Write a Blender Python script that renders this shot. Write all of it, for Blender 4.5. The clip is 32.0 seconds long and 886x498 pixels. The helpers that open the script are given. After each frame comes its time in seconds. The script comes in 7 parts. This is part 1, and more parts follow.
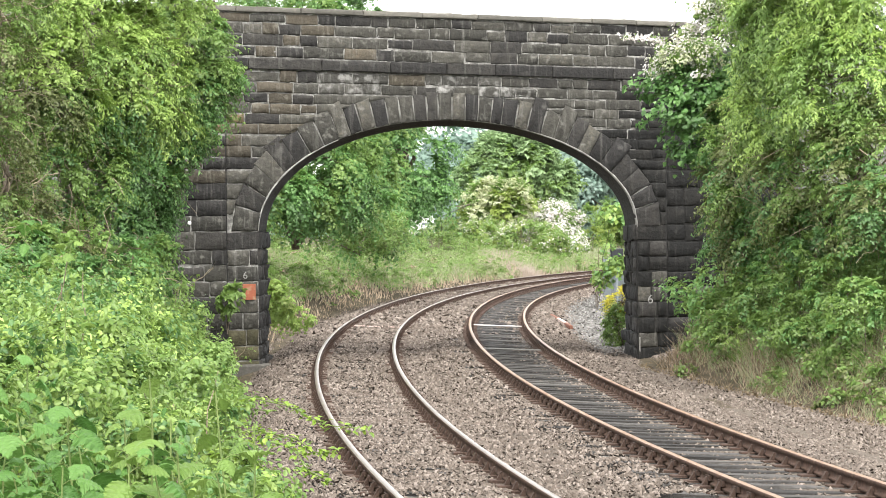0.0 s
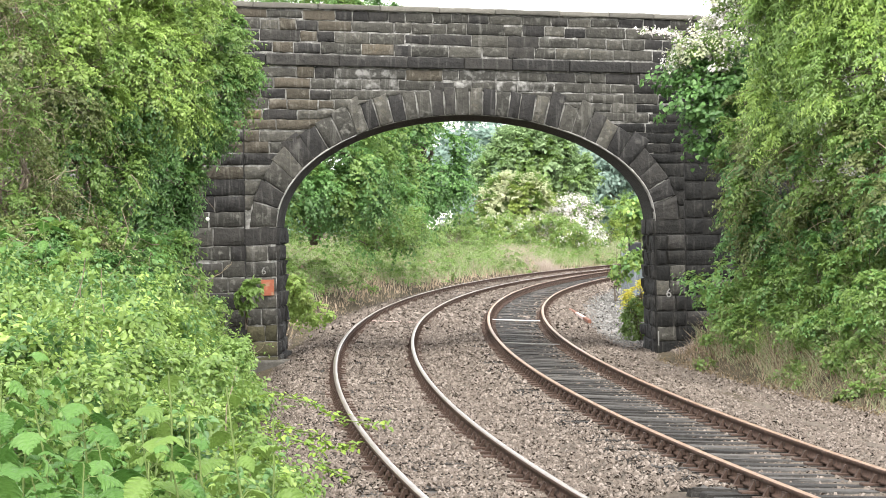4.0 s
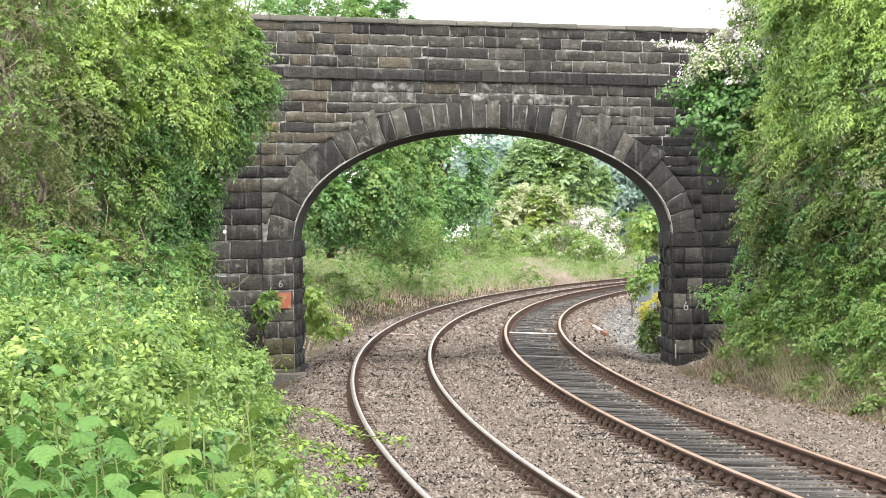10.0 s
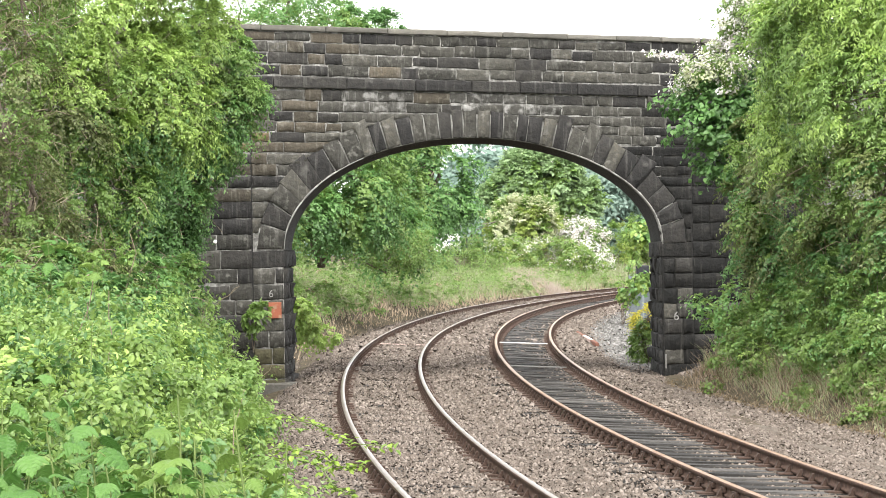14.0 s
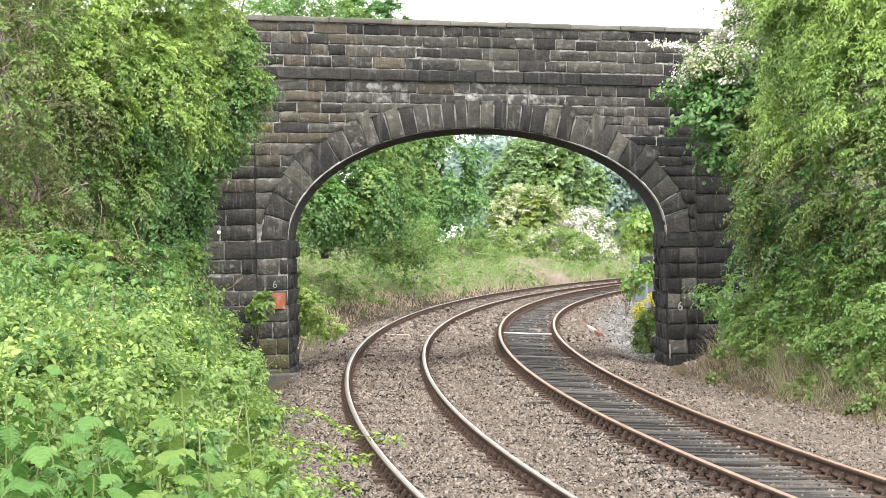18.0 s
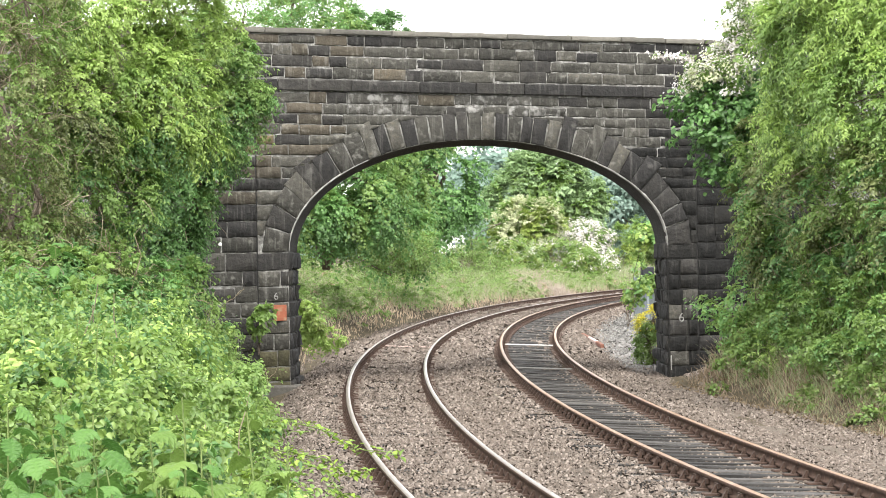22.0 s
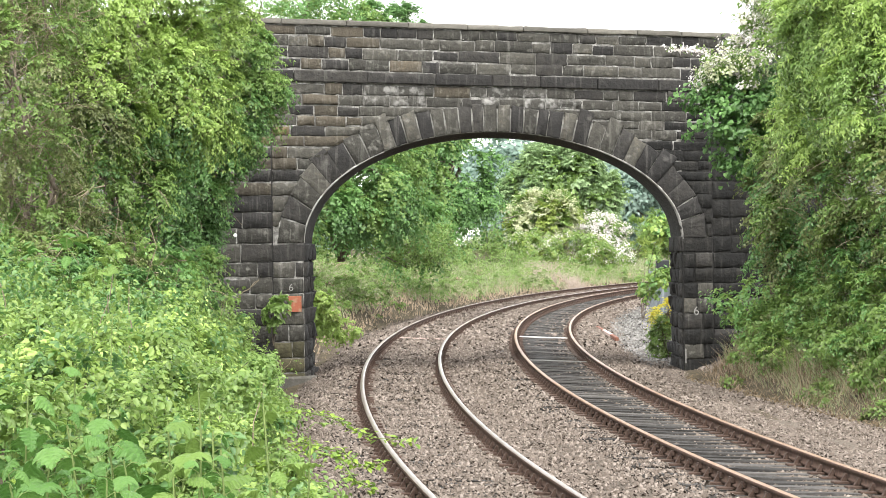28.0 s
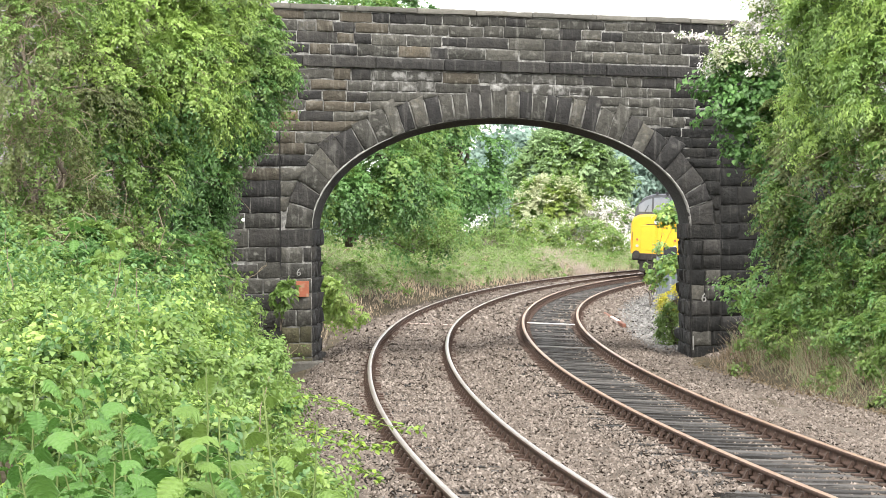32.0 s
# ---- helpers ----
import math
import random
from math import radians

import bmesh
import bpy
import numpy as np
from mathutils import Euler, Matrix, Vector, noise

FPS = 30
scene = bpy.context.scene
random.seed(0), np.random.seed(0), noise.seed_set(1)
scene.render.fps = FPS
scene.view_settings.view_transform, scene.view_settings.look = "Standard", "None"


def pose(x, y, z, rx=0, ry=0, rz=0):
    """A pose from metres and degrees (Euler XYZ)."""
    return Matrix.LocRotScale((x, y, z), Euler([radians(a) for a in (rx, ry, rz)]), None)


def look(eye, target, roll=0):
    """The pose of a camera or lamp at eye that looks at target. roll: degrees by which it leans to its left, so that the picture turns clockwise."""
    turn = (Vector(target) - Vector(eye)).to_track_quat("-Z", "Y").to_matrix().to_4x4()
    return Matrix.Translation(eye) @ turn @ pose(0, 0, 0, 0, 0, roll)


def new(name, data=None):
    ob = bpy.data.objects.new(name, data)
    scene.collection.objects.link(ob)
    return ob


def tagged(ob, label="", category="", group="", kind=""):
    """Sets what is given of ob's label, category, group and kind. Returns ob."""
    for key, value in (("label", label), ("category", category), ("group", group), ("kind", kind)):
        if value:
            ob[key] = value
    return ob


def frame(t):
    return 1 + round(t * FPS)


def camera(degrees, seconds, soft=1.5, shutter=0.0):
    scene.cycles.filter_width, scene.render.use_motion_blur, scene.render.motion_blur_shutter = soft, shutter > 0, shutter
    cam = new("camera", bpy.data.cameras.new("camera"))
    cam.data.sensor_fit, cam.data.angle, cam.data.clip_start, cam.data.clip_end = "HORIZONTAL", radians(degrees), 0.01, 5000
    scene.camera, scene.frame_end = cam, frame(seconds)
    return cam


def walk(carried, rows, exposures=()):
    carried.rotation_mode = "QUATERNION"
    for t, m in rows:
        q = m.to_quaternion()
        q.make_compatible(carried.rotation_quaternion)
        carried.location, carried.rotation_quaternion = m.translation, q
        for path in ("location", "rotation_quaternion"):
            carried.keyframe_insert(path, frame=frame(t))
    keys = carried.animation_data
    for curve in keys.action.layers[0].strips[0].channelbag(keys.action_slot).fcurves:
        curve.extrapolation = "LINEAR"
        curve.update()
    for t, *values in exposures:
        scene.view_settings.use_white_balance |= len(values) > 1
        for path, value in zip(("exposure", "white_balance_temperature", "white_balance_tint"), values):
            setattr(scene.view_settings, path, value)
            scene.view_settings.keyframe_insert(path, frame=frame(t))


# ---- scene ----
# camera: held by hand at the lineside, long lens, standing still
EYE_Z = 2.46
cam = camera(16.226, 32.0, soft=0.85)


def gaze(yaw, pitch, roll):
    return pose(0, 0, EYE_Z, 90 + pitch, 0, yaw) @ pose(0, 0, 0, 0, 0, roll)


walk(cam, [
    (0, gaze(-0.567, -0.287, -0.61)),
    (0.5, gaze(-0.534, -0.195, -0.53)),
    (1, gaze(-0.449, -0.152, -0.65)),
    (1.5, gaze(-0.367, -0.133, -0.76)),
    (2, gaze(-0.292, -0.255, -1.05)),
    (2.5, gaze(-0.173, -0.313, -0.94)),
    (3, gaze(-0.156, -0.355, -1.00)),
    (3.5, gaze(-0.217, -0.393, -0.87)),
    (5.5, gaze(-0.296, -0.291, -0.94)),
    (6, gaze(-0.287, -0.314, -0.93)),
    (6.5, gaze(-0.246, -0.316, -0.66)),
    (7, gaze(-0.150, -0.324, -0.63)),
    (7.5, gaze(-0.101, -0.355, -0.70)),
    (8, gaze(0.053, -0.246, -0.64)),
    (8.5, gaze(0.092, -0.114, -0.73)),
    (9, gaze(0.136, -0.046, -0.74)),
    (9.5, gaze(0.114, -0.085, -0.81)),
    (10, gaze(0.078, -0.134, -0.88)),
    (10.5, gaze(0.016, -0.138, -0.75)),
    (11, gaze(-0.033, -0.095, -0.66)),
    (11.5, gaze(-0.027, -0.070, -0.77)),
    (12, gaze(-0.014, -0.052, -0.86)),
    (12.5, gaze(-0.005, -0.007, -0.88)),
    (13, gaze(-0.000, 0.073, -0.86)),
    (13.5, gaze(-0.042, 0.076, -0.89)),
    (14, gaze(-0.100, 0.045, -0.84)),
    (14.5, gaze(-0.107, 0.010, -0.61)),
    (16.5, gaze(-0.075, -0.037, -0.63)),
    (17, gaze(-0.031, -0.105, -0.73)),
    (17.5, gaze(0.001, -0.128, -0.75)),
    (18, gaze(-0.028, -0.130, -0.93)),
    (18.5, gaze(-0.052, -0.087, -0.93)),
    (19, gaze(0.021, -0.061, -0.97)),
    (19.5, gaze(0.047, 0.020, -1.04)),
    (20, gaze(-0.006, 0.129, -1.02)),
    (20.5, gaze(-0.036, 0.127, -0.98)),
    (21, gaze(0.004, 0.104, -0.81)),
    (21.5, gaze(0.047, 0.106, -0.86)),
    (22, gaze(-0.010, 0.084, -1.01)),
    (22.5, gaze(-0.027, 0.083, -0.97)),
    (23, gaze(0.050, 0.089, -0.84)),
    (23.5, gaze(0.100, 0.167, -0.78)),
    (24, gaze(0.143, 0.197, -0.98)),
    (24.5, gaze(0.159, 0.104, -1.00)),
    (25, gaze(0.189, 0.058, -0.92)),
    (25.5, gaze(0.131, 0.002, -0.75)),
    (27.5, gaze(0.275, -0.040, -0.70)),
    (28, gaze(0.271, -0.058, -0.70)),
    (28.5, gaze(0.273, -0.086, -0.61)),
    (29, gaze(0.286, -0.100, -0.59)),
    (29.5, gaze(0.325, -0.041, -0.50)),
    (30, gaze(0.277, -0.054, -0.60)),
    (30.5, gaze(0.241, -0.084, -0.59)),
    (31, gaze(0.350, -0.157, -0.47)),
    (31.5, gaze(0.374, -0.197, -0.33)),
    (32, gaze(0.417, -0.320, -0.41)),
])

# ---- light: bright overcast sky, soft high sun ----
world = bpy.data.worlds.new("sky")
scene.world = world
world.use_nodes = True
wn = world.node_tree.nodes
wl = world.node_tree.links
sky = wn.new("ShaderNodeTexSky")
sky.sky_type = 'NISHITA'
sky.sun_disc = False
sky.sun_elevation = radians(57)
sky.sun_rotation = radians(180)
sky.air_density = 1.0
sky.dust_density = 0.6
cloud = wn.new("ShaderNodeHueSaturation")
cloud.inputs["Saturation"].default_value = 0.12
wl.new(sky.outputs[0], cloud.inputs["Color"])
wl.new(cloud.outputs[0], wn["Background"].inputs["Color"])
wn["Background"].inputs["Strength"].default_value = 0.15
sun = new("sun", bpy.data.lights.new("sun", "SUN"))
sun.data.energy = 2.7
sun.data.angle = radians(78)
sun.data.color = (1.0, 0.96, 0.9)
sun.matrix_world = look((4, -31, 110), (0, 40, 0))
scene.view_settings.exposure = 1.76

# ---- materials ----


def surf(name, cols, scale=6.0, rough=0.85, bump=0.3, bump_scale=40.0, metal=0.0, pick="", stain=None,
         stain_scale=1.2, translucent=0.0, coords="Object", spread=0.5, spec=0.3, relief=0.02, stain_most=1.0, streak=None):
    """cols: two to four colours along a noise (or along a per-piece random number, pick 'object' or 'island')."""
    m = bpy.data.materials.new(name)
    m.use_nodes = True
    nt = m.node_tree
    n, l = nt.nodes, nt.links
    b = n["Principled BSDF"]
    b.inputs["Roughness"].default_value = rough
    b.inputs["Metallic"].default_value = metal
    b.inputs["Specular IOR Level"].default_value = spec
    tc = n.new("ShaderNodeTexCoord")
    info = n.new("ShaderNodeObjectInfo")
    geo = n.new("ShaderNodeNewGeometry")
    src = tc.outputs[coords] if coords != "World" else geo.outputs["Position"]
    shift = n.new("ShaderNodeVectorMath")
    shift.operation = 'MULTIPLY_ADD'
    shift.inputs[0].default_value = (1, 1, 1)
    if coords == "Object":
        l.new(info.outputs["Random"], shift.inputs[0])
        shift.inputs[1].default_value = (37, 17, 23)
    l.new(src, shift.inputs[2])
    no = n.new("ShaderNodeTexNoise")
    no.inputs["Scale"].default_value = scale
    no.inputs["Detail"].default_value = 9
    no.inputs["Roughness"].default_value = 0.72
    l.new(shift.outputs[0], no.inputs["Vector"])
    fac = no.outputs["Fac"]
    if pick:
        mx = n.new("ShaderNodeMath")
        mx.operation = 'MULTIPLY_ADD'
        mx.inputs[1].default_value = 1 - spread
        l.new(info.outputs["Random"] if pick == "object" else geo.outputs["Random Per Island"], mx.inputs[0])
        sc = n.new("ShaderNodeMath")
        sc.operation = 'MULTIPLY'
        sc.inputs[1].default_value = spread
        l.new(fac, sc.inputs[0])
        l.new(sc.outputs[0], mx.inputs[2])
        fac = mx.outputs[0]
    ramp = n.new("ShaderNodeValToRGB")
    el = ramp.color_ramp.elements
    lo, hi = (0.28, 0.72) if not pick else (0.08, 0.92)
    el[0].position, el[1].position = lo, hi
    el[0].color, el[1].color = (*cols[0], 1), (*cols[-1], 1)
    for i, c in enumerate(cols[1:-1], 1):
        e = el.new(lo + (hi - lo) * i / (len(cols) - 1))
        e.color = (*c, 1)
    l.new(fac, ramp.inputs[0])
    out = ramp.outputs[0]
    if stain:
        n2 = n.new("ShaderNodeTexNoise")
        n2.inputs["Scale"].default_value = stain_scale
        n2.inputs["Detail"].default_value = 5
        l.new(src, n2.inputs["Vector"])
        r2 = n.new("ShaderNodeValToRGB")
        r2.color_ramp.elements[0].position, r2.color_ramp.elements[1].position = stain[1], stain[1] + 0.16
        l.new(n2.outputs["Fac"], r2.inputs[0])
        mix = n.new("ShaderNodeMix")
        mix.data_type = 'RGBA'
        most = n.new("ShaderNodeMath")
        most.operation = 'MULTIPLY'
        most.inputs[1].default_value = stain_most
        l.new(r2.outputs[0], most.inputs[0])
        l.new(most.outputs[0], mix.inputs[0])
        l.new(out, mix.inputs[6])
        mix.inputs[7].default_value = (*stain[0], 1)
        out = mix.outputs[2]
    if streak:
        # rain streaks running down the face
        mp = n.new("ShaderNodeMapping")
        mp.inputs["Scale"].default_value = (7, 7, 0.55)
        l.new(src, mp.inputs["Vector"])
        n3 = n.new("ShaderNodeTexNoise")
        n3.inputs["Scale"].default_value = 1.6
        n3.inputs["Detail"].default_value = 6
        n3.inputs["Roughness"].default_value = 0.65
        l.new(mp.outputs[0], n3.inputs["Vector"])
        r3 = n.new("ShaderNodeValToRGB")
        r3.color_ramp.elements[0].position, r3.color_ramp.elements[1].position = 0.54, 0.74
        l.new(n3.outputs["Fac"], r3.inputs[0])
        k3 = n.new("ShaderNodeMath")
        k3.operation = 'MULTIPLY'
        k3.inputs[1].default_value = streak[1]
        l.new(r3.outputs[0], k3.inputs[0])
        mix3 = n.new("ShaderNodeMix")
        mix3.data_type = 'RGBA'
        l.new(k3.outputs[0], mix3.inputs[0])
        l.new(out, mix3.inputs[6])
        mix3.inputs[7].default_value = (*streak[0], 1)
        out = mix3.outputs[2]
    l.new(out, b.inputs["Base Color"])
    if bump:
        nb = n.new("ShaderNodeTexNoise")
        nb.inputs["Scale"].default_value = bump_scale
        nb.inputs["Detail"].default_value = 4
        l.new(shift.outputs[0], nb.inputs["Vector"])
        bm_ = n.new("ShaderNodeBump")
        bm_.inputs["Strength"].default_value = bump
        bm_.inputs["Distance"].default_value = relief
        l.new(nb.outputs["Fac"], bm_.inputs["Height"])
        l.new(bm_.outputs[0], b.inputs["Normal"])
    if translucent:
        tr = n.new("ShaderNodeBsdfTranslucent")
        tint = n.new("ShaderNodeHueSaturation")
        tint.inputs["Value"].default_value = 1.3
        l.new(out, tint.inputs["Color"])
        l.new(tint.outputs[0], tr.inputs["Color"])
        ms = n.new("ShaderNodeMixShader")
        ms.inputs[0].default_value = translucent
        l.new(b.outputs[0], ms.inputs[1])
        l.new(tr.outputs[0], ms.inputs[2])
        l.new(ms.outputs[0], n["Material Output"].inputs["Surface"])
    return m


def leafmat(name, cols, spread=0.68, scale=1.7, rough=0.4):
    cols = [(r * 1.03, g * 0.985, b * 1.09) for r, g, b in cols]
    return surf(name, cols, scale=scale, rough=rough, bump=0, pick="island", translucent=0.38, coords="World",
                spread=spread, spec=0.45)


M_STONE = surf("sooty_sandstone", [(0.011, 0.011, 0.010), (0.030, 0.029, 0.025), (0.062, 0.059, 0.050), (0.135, 0.118, 0.085)],
               scale=9, rough=0.95, bump=0.9, bump_scale=16, pick="object", spread=0.72,
               stain=((0.19, 0.185, 0.165), 0.57), stain_scale=7, relief=0.03, stain_most=0.6, streak=((0.16, 0.155, 0.14), 0.6))
M_DARKSTONE = surf("blackened_sandstone", [(0.009, 0.009, 0.009), (0.022, 0.021, 0.020), (0.058, 0.054, 0.046)],
                   scale=7, rough=0.92, bump=0.9, bump_scale=16, pick="object", spread=0.72,
                   stain=((0.12, 0.115, 0.105), 0.62), stain_scale=3.0, relief=0.03, stain_most=0.6, streak=((0.12, 0.116, 0.105), 0.55))
M_BROWNSTONE = surf("brown_sandstone", [(0.018, 0.016, 0.013), (0.046, 0.040, 0.030), (0.075, 0.064, 0.048), (0.13, 0.105, 0.07)],
                    scale=9, rough=0.95, bump=0.9, bump_scale=16, pick="object", spread=0.72,
                    stain=((0.20, 0.19, 0.16), 0.57), stain_scale=7, relief=0.03, stain_most=0.6, streak=((0.19, 0.18, 0.155), 0.5))
M_OCHRE = surf("ochre_sandstone", [(0.04, 0.033, 0.024), (0.085, 0.067, 0.040), (0.17, 0.125, 0.065)], scale=7, rough=0.95, bump=0.9, bump_scale=16,
               pick="object", spread=0.75, stain=((0.04, 0.036, 0.03), 0.55), stain_scale=4, relief=0.03, stain_most=0.8)
M_MOSSY = surf("mossy_sandstone", [(0.018, 0.018, 0.011), (0.05, 0.046, 0.026), (0.11, 0.098, 0.055)], scale=6, rough=0.95, bump=0.9, bump_scale=16,
               pick="object", spread=0.75, stain=((0.02, 0.019, 0.016), 0.55), stain_scale=4, relief=0.03, stain_most=0.8)
# soot, darkened further by painting in the shade of the overhanging ivy
M_BLACKSTONE = surf("soot_and_shade_black_sandstone", [(0.0035, 0.0035, 0.0035), (0.008, 0.008, 0.0075), (0.022, 0.0205, 0.0175)],
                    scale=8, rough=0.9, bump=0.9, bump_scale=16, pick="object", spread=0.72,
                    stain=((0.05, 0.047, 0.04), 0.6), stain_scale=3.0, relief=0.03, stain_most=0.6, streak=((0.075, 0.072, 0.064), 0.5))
M_LIMED = surf("lime_streaked_sandstone", [(0.02, 0.02, 0.018), (0.05, 0.048, 0.042), (0.10, 0.096, 0.085)], scale=9, rough=0.95,
               bump=0.9, bump_scale=16, pick="object", spread=0.72, stain=((0.27, 0.265, 0.25), 0.50), stain_scale=5.5, relief=0.03, stain_most=0.75, streak=((0.24, 0.235, 0.22), 0.6))
M_RING_PALE = surf("ring_pale", [(0.09, 0.087, 0.08), (0.22, 0.215, 0.20), (0.40, 0.395, 0.37)], scale=5, rough=0.95, bump=0.6)
M_COPING = surf("weathered_coping", [(0.05, 0.048, 0.042), (0.11, 0.104, 0.09), (0.20, 0.188, 0.16)], scale=7, rough=0.95,
                bump=0.5, pick="object", spread=0.7, stain=((0.22, 0.21, 0.18), 0.62), stain_scale=4)
M_MORTAR = surf("lime_mortar", [(0.025, 0.025, 0.023), (0.14, 0.136, 0.125), (0.44, 0.435, 0.41)], scale=5.5, rough=0.95, bump=0.6)
M_BALLASTBED = surf("ballast_bed", [(0.052, 0.043, 0.034), (0.098, 0.081, 0.065), (0.15, 0.126, 0.10)], scale=26, rough=0.95,
                    bump=1.0, bump_scale=30, coords="World")
M_BALLAST = surf("ballast_stone", [(0.050, 0.040, 0.031), (0.092, 0.074, 0.060), (0.138, 0.113, 0.094), (0.29, 0.25, 0.22)], scale=0.6,
                 rough=0.9, bump=0.25, pick="island", coords="World", spread=0.4)
M_BALLAST_GREY = surf("clean_grey_ballast", [(0.052, 0.050, 0.047), (0.10, 0.096, 0.09), (0.15, 0.145, 0.137), (0.27, 0.262, 0.25)], scale=0.6,
                      rough=0.9, bump=0.25, pick="island", coords="World", spread=0.4)
M_BALLAST_DIRTY = surf("dirty_brown_ballast", [(0.034, 0.027, 0.021), (0.064, 0.051, 0.041), (0.098, 0.080, 0.066), (0.20, 0.172, 0.15)], scale=0.6,
                       rough=0.95, bump=0.25, pick="island", coords="World", spread=0.4)
M_EARTH = surf("bank_earth", [(0.028, 0.024, 0.017), (0.06, 0.05, 0.034), (0.12, 0.10, 0.068)], scale=2.5, rough=1.0, bump=0.6,
               bump_scale=12, coords="World", spec=0.05)
M_RAILSIDE = surf("rusted_rail", [(0.036, 0.022, 0.016), (0.078, 0.047, 0.034), (0.14, 0.085, 0.062)], scale=9, rough=0.85, bump=0.3,
                  coords="World")
M_RAILTOP = surf("polished_rail_head", [(0.30, 0.25, 0.22), (0.46, 0.41, 0.37)], scale=3, rough=0.34, bump=0.05, metal=0.75,
                 coords="World", spec=0.5)
M_RAILTOP_RUST = surf("rusty_rail_head", [(0.24, 0.14, 0.09), (0.40, 0.265, 0.175)], scale=3, rough=0.42, bump=0.1, metal=0.5,
                      coords="World")
M_SLEEPER = surf("grey_weathered_timber", [(0.010, 0.0095, 0.009), (0.032, 0.030, 0.028), (0.13, 0.123, 0.115)], scale=9, rough=0.9,
                 bump=0.6, pick="object", spread=0.6)
M_CHAIR = surf("rusted_cast_iron", [(0.03, 0.019, 0.014), (0.08, 0.05, 0.037)], scale=14, rough=0.85, bump=0.4)
M_BARK = surf("grey_brown_bark", [(0.06, 0.045, 0.035), (0.13, 0.105, 0.08), (0.2, 0.17, 0.13)], scale=14, rough=0.95, bump=0.6)
M_TWIG = surf("pale_dry_twig", [(0.16, 0.13, 0.09), (0.30, 0.25, 0.18)], scale=10, rough=0.9, bump=0.2)
M_LEAF_HEDGE = leafmat("hawthorn_leaf", [(0.05, 0.11, 0.024), (0.125, 0.215, 0.042), (0.235, 0.325, 0.08)])
M_LEAF_LIME = leafmat("lime_green_leaf", [(0.155, 0.245, 0.05), (0.275, 0.41, 0.09), (0.39, 0.52, 0.155)])
M_LEAF_OLIVE = leafmat("olive_leaf", [(0.06, 0.085, 0.028), (0.13, 0.165, 0.05), (0.24, 0.28, 0.11)])
M_LEAF_DEEP = leafmat("deep_green_leaf", [(0.035, 0.095, 0.028), (0.085, 0.185, 0.048), (0.15, 0.27, 0.08)])
M_LEAF_FRESH = leafmat("fresh_spring_leaf", [(0.075, 0.155, 0.03), (0.155, 0.26, 0.058), (0.26, 0.375, 0.11)])
M_LEAF_SYC = leafmat("sycamore_leaf", [(0.06, 0.15, 0.04), (0.13, 0.27, 0.07), (0.22, 0.38, 0.12)])
M_LEAF_RASP = leafmat("raspberry_leaf", [(0.085, 0.155, 0.03), (0.165, 0.262, 0.055), (0.265, 0.365, 0.10)])
# aerial haze over the distance is mixed into these pale and bluish greens
M_LEAF_HAZE_PALE = leafmat("haze_paled_leaf", [(0.16, 0.26, 0.115), (0.25, 0.37, 0.16), (0.34, 0.46, 0.23)])
M_LEAF_HAZED = leafmat("hazed_wood_leaf", [(0.13, 0.215, 0.155), (0.19, 0.285, 0.21), (0.255, 0.35, 0.27)])
M_CANOPY_HAZED = surf("hazed_wood_canopy", [(0.13, 0.215, 0.155), (0.19, 0.285, 0.21), (0.255, 0.35, 0.27)], scale=0.6, rough=0.9, bump=1.0,
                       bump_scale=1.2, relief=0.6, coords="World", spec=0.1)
M_LEAF_YELLOW = leafmat("yellow_green_leaf", [(0.14, 0.20, 0.035), (0.21, 0.29, 0.06), (0.30, 0.37, 0.09)])
M_FLOWER_YELLOW = leafmat("yellow_flower", [(0.50, 0.47, 0.04), (0.68, 0.64, 0.07)])
M_BLOSSOM = leafmat("white_may_blossom", [(0.50, 0.50, 0.40), (0.68, 0.67, 0.59), (0.82, 0.81, 0.76)])
M_CREAM = leafmat("creamy_may_blossom", [(0.31, 0.37, 0.16), (0.45, 0.50, 0.28), (0.60, 0.63, 0.44)])
M_GRASS_DRY = leafmat("dry_grass", [(0.24, 0.18, 0.11), (0.38, 0.31, 0.20), (0.54, 0.46, 0.33)], rough=0.8)
M_STRAW = leafmat("bleached_straw", [(0.24, 0.20, 0.14), (0.36, 0.315, 0.235), (0.50, 0.45, 0.36)], rough=0.8)
M_GRASS_BROWN = leafmat("brown_grass", [(0.07, 0.055, 0.03), (0.14, 0.11, 0.06), (0.27, 0.22, 0.13)], rough=0.8)
M_GRASS = leafmat("green_grass", [(0.16, 0.20, 0.09), (0.28, 0.325, 0.16), (0.43, 0.45, 0.27)], rough=0.8)
M_STEM = surf("plant_stem", [(0.09, 0.14, 0.04), (0.17, 0.22, 0.07)], scale=8, rough=0.8, bump=0.1)
M_BIGLEAF = surf("broad_leaf", [(0.045, 0.12, 0.024), (0.08, 0.175, 0.036), (0.12, 0.23, 0.052)], scale=9, rough=0.45, bump=0.15, bump_scale=60,
                 pick="object", translucent=0.3, spread=0.5)
M_BIGLEAF_PALE = surf("pale_leaf", [(0.08, 0.15, 0.03), (0.13, 0.212, 0.044), (0.195, 0.288, 0.072)], scale=9, rough=0.5, bump=0.15, bump_scale=60,
                      pick="object", translucent=0.3, spread=0.5)
M_BIGLEAF_YOUNG = surf("young_leaf", [(0.13, 0.22, 0.03), (0.22, 0.33, 0.05), (0.30, 0.40, 0.08)], scale=9, rough=0.5, bump=0.1,
                       pick="object", translucent=0.35, spread=0.5)
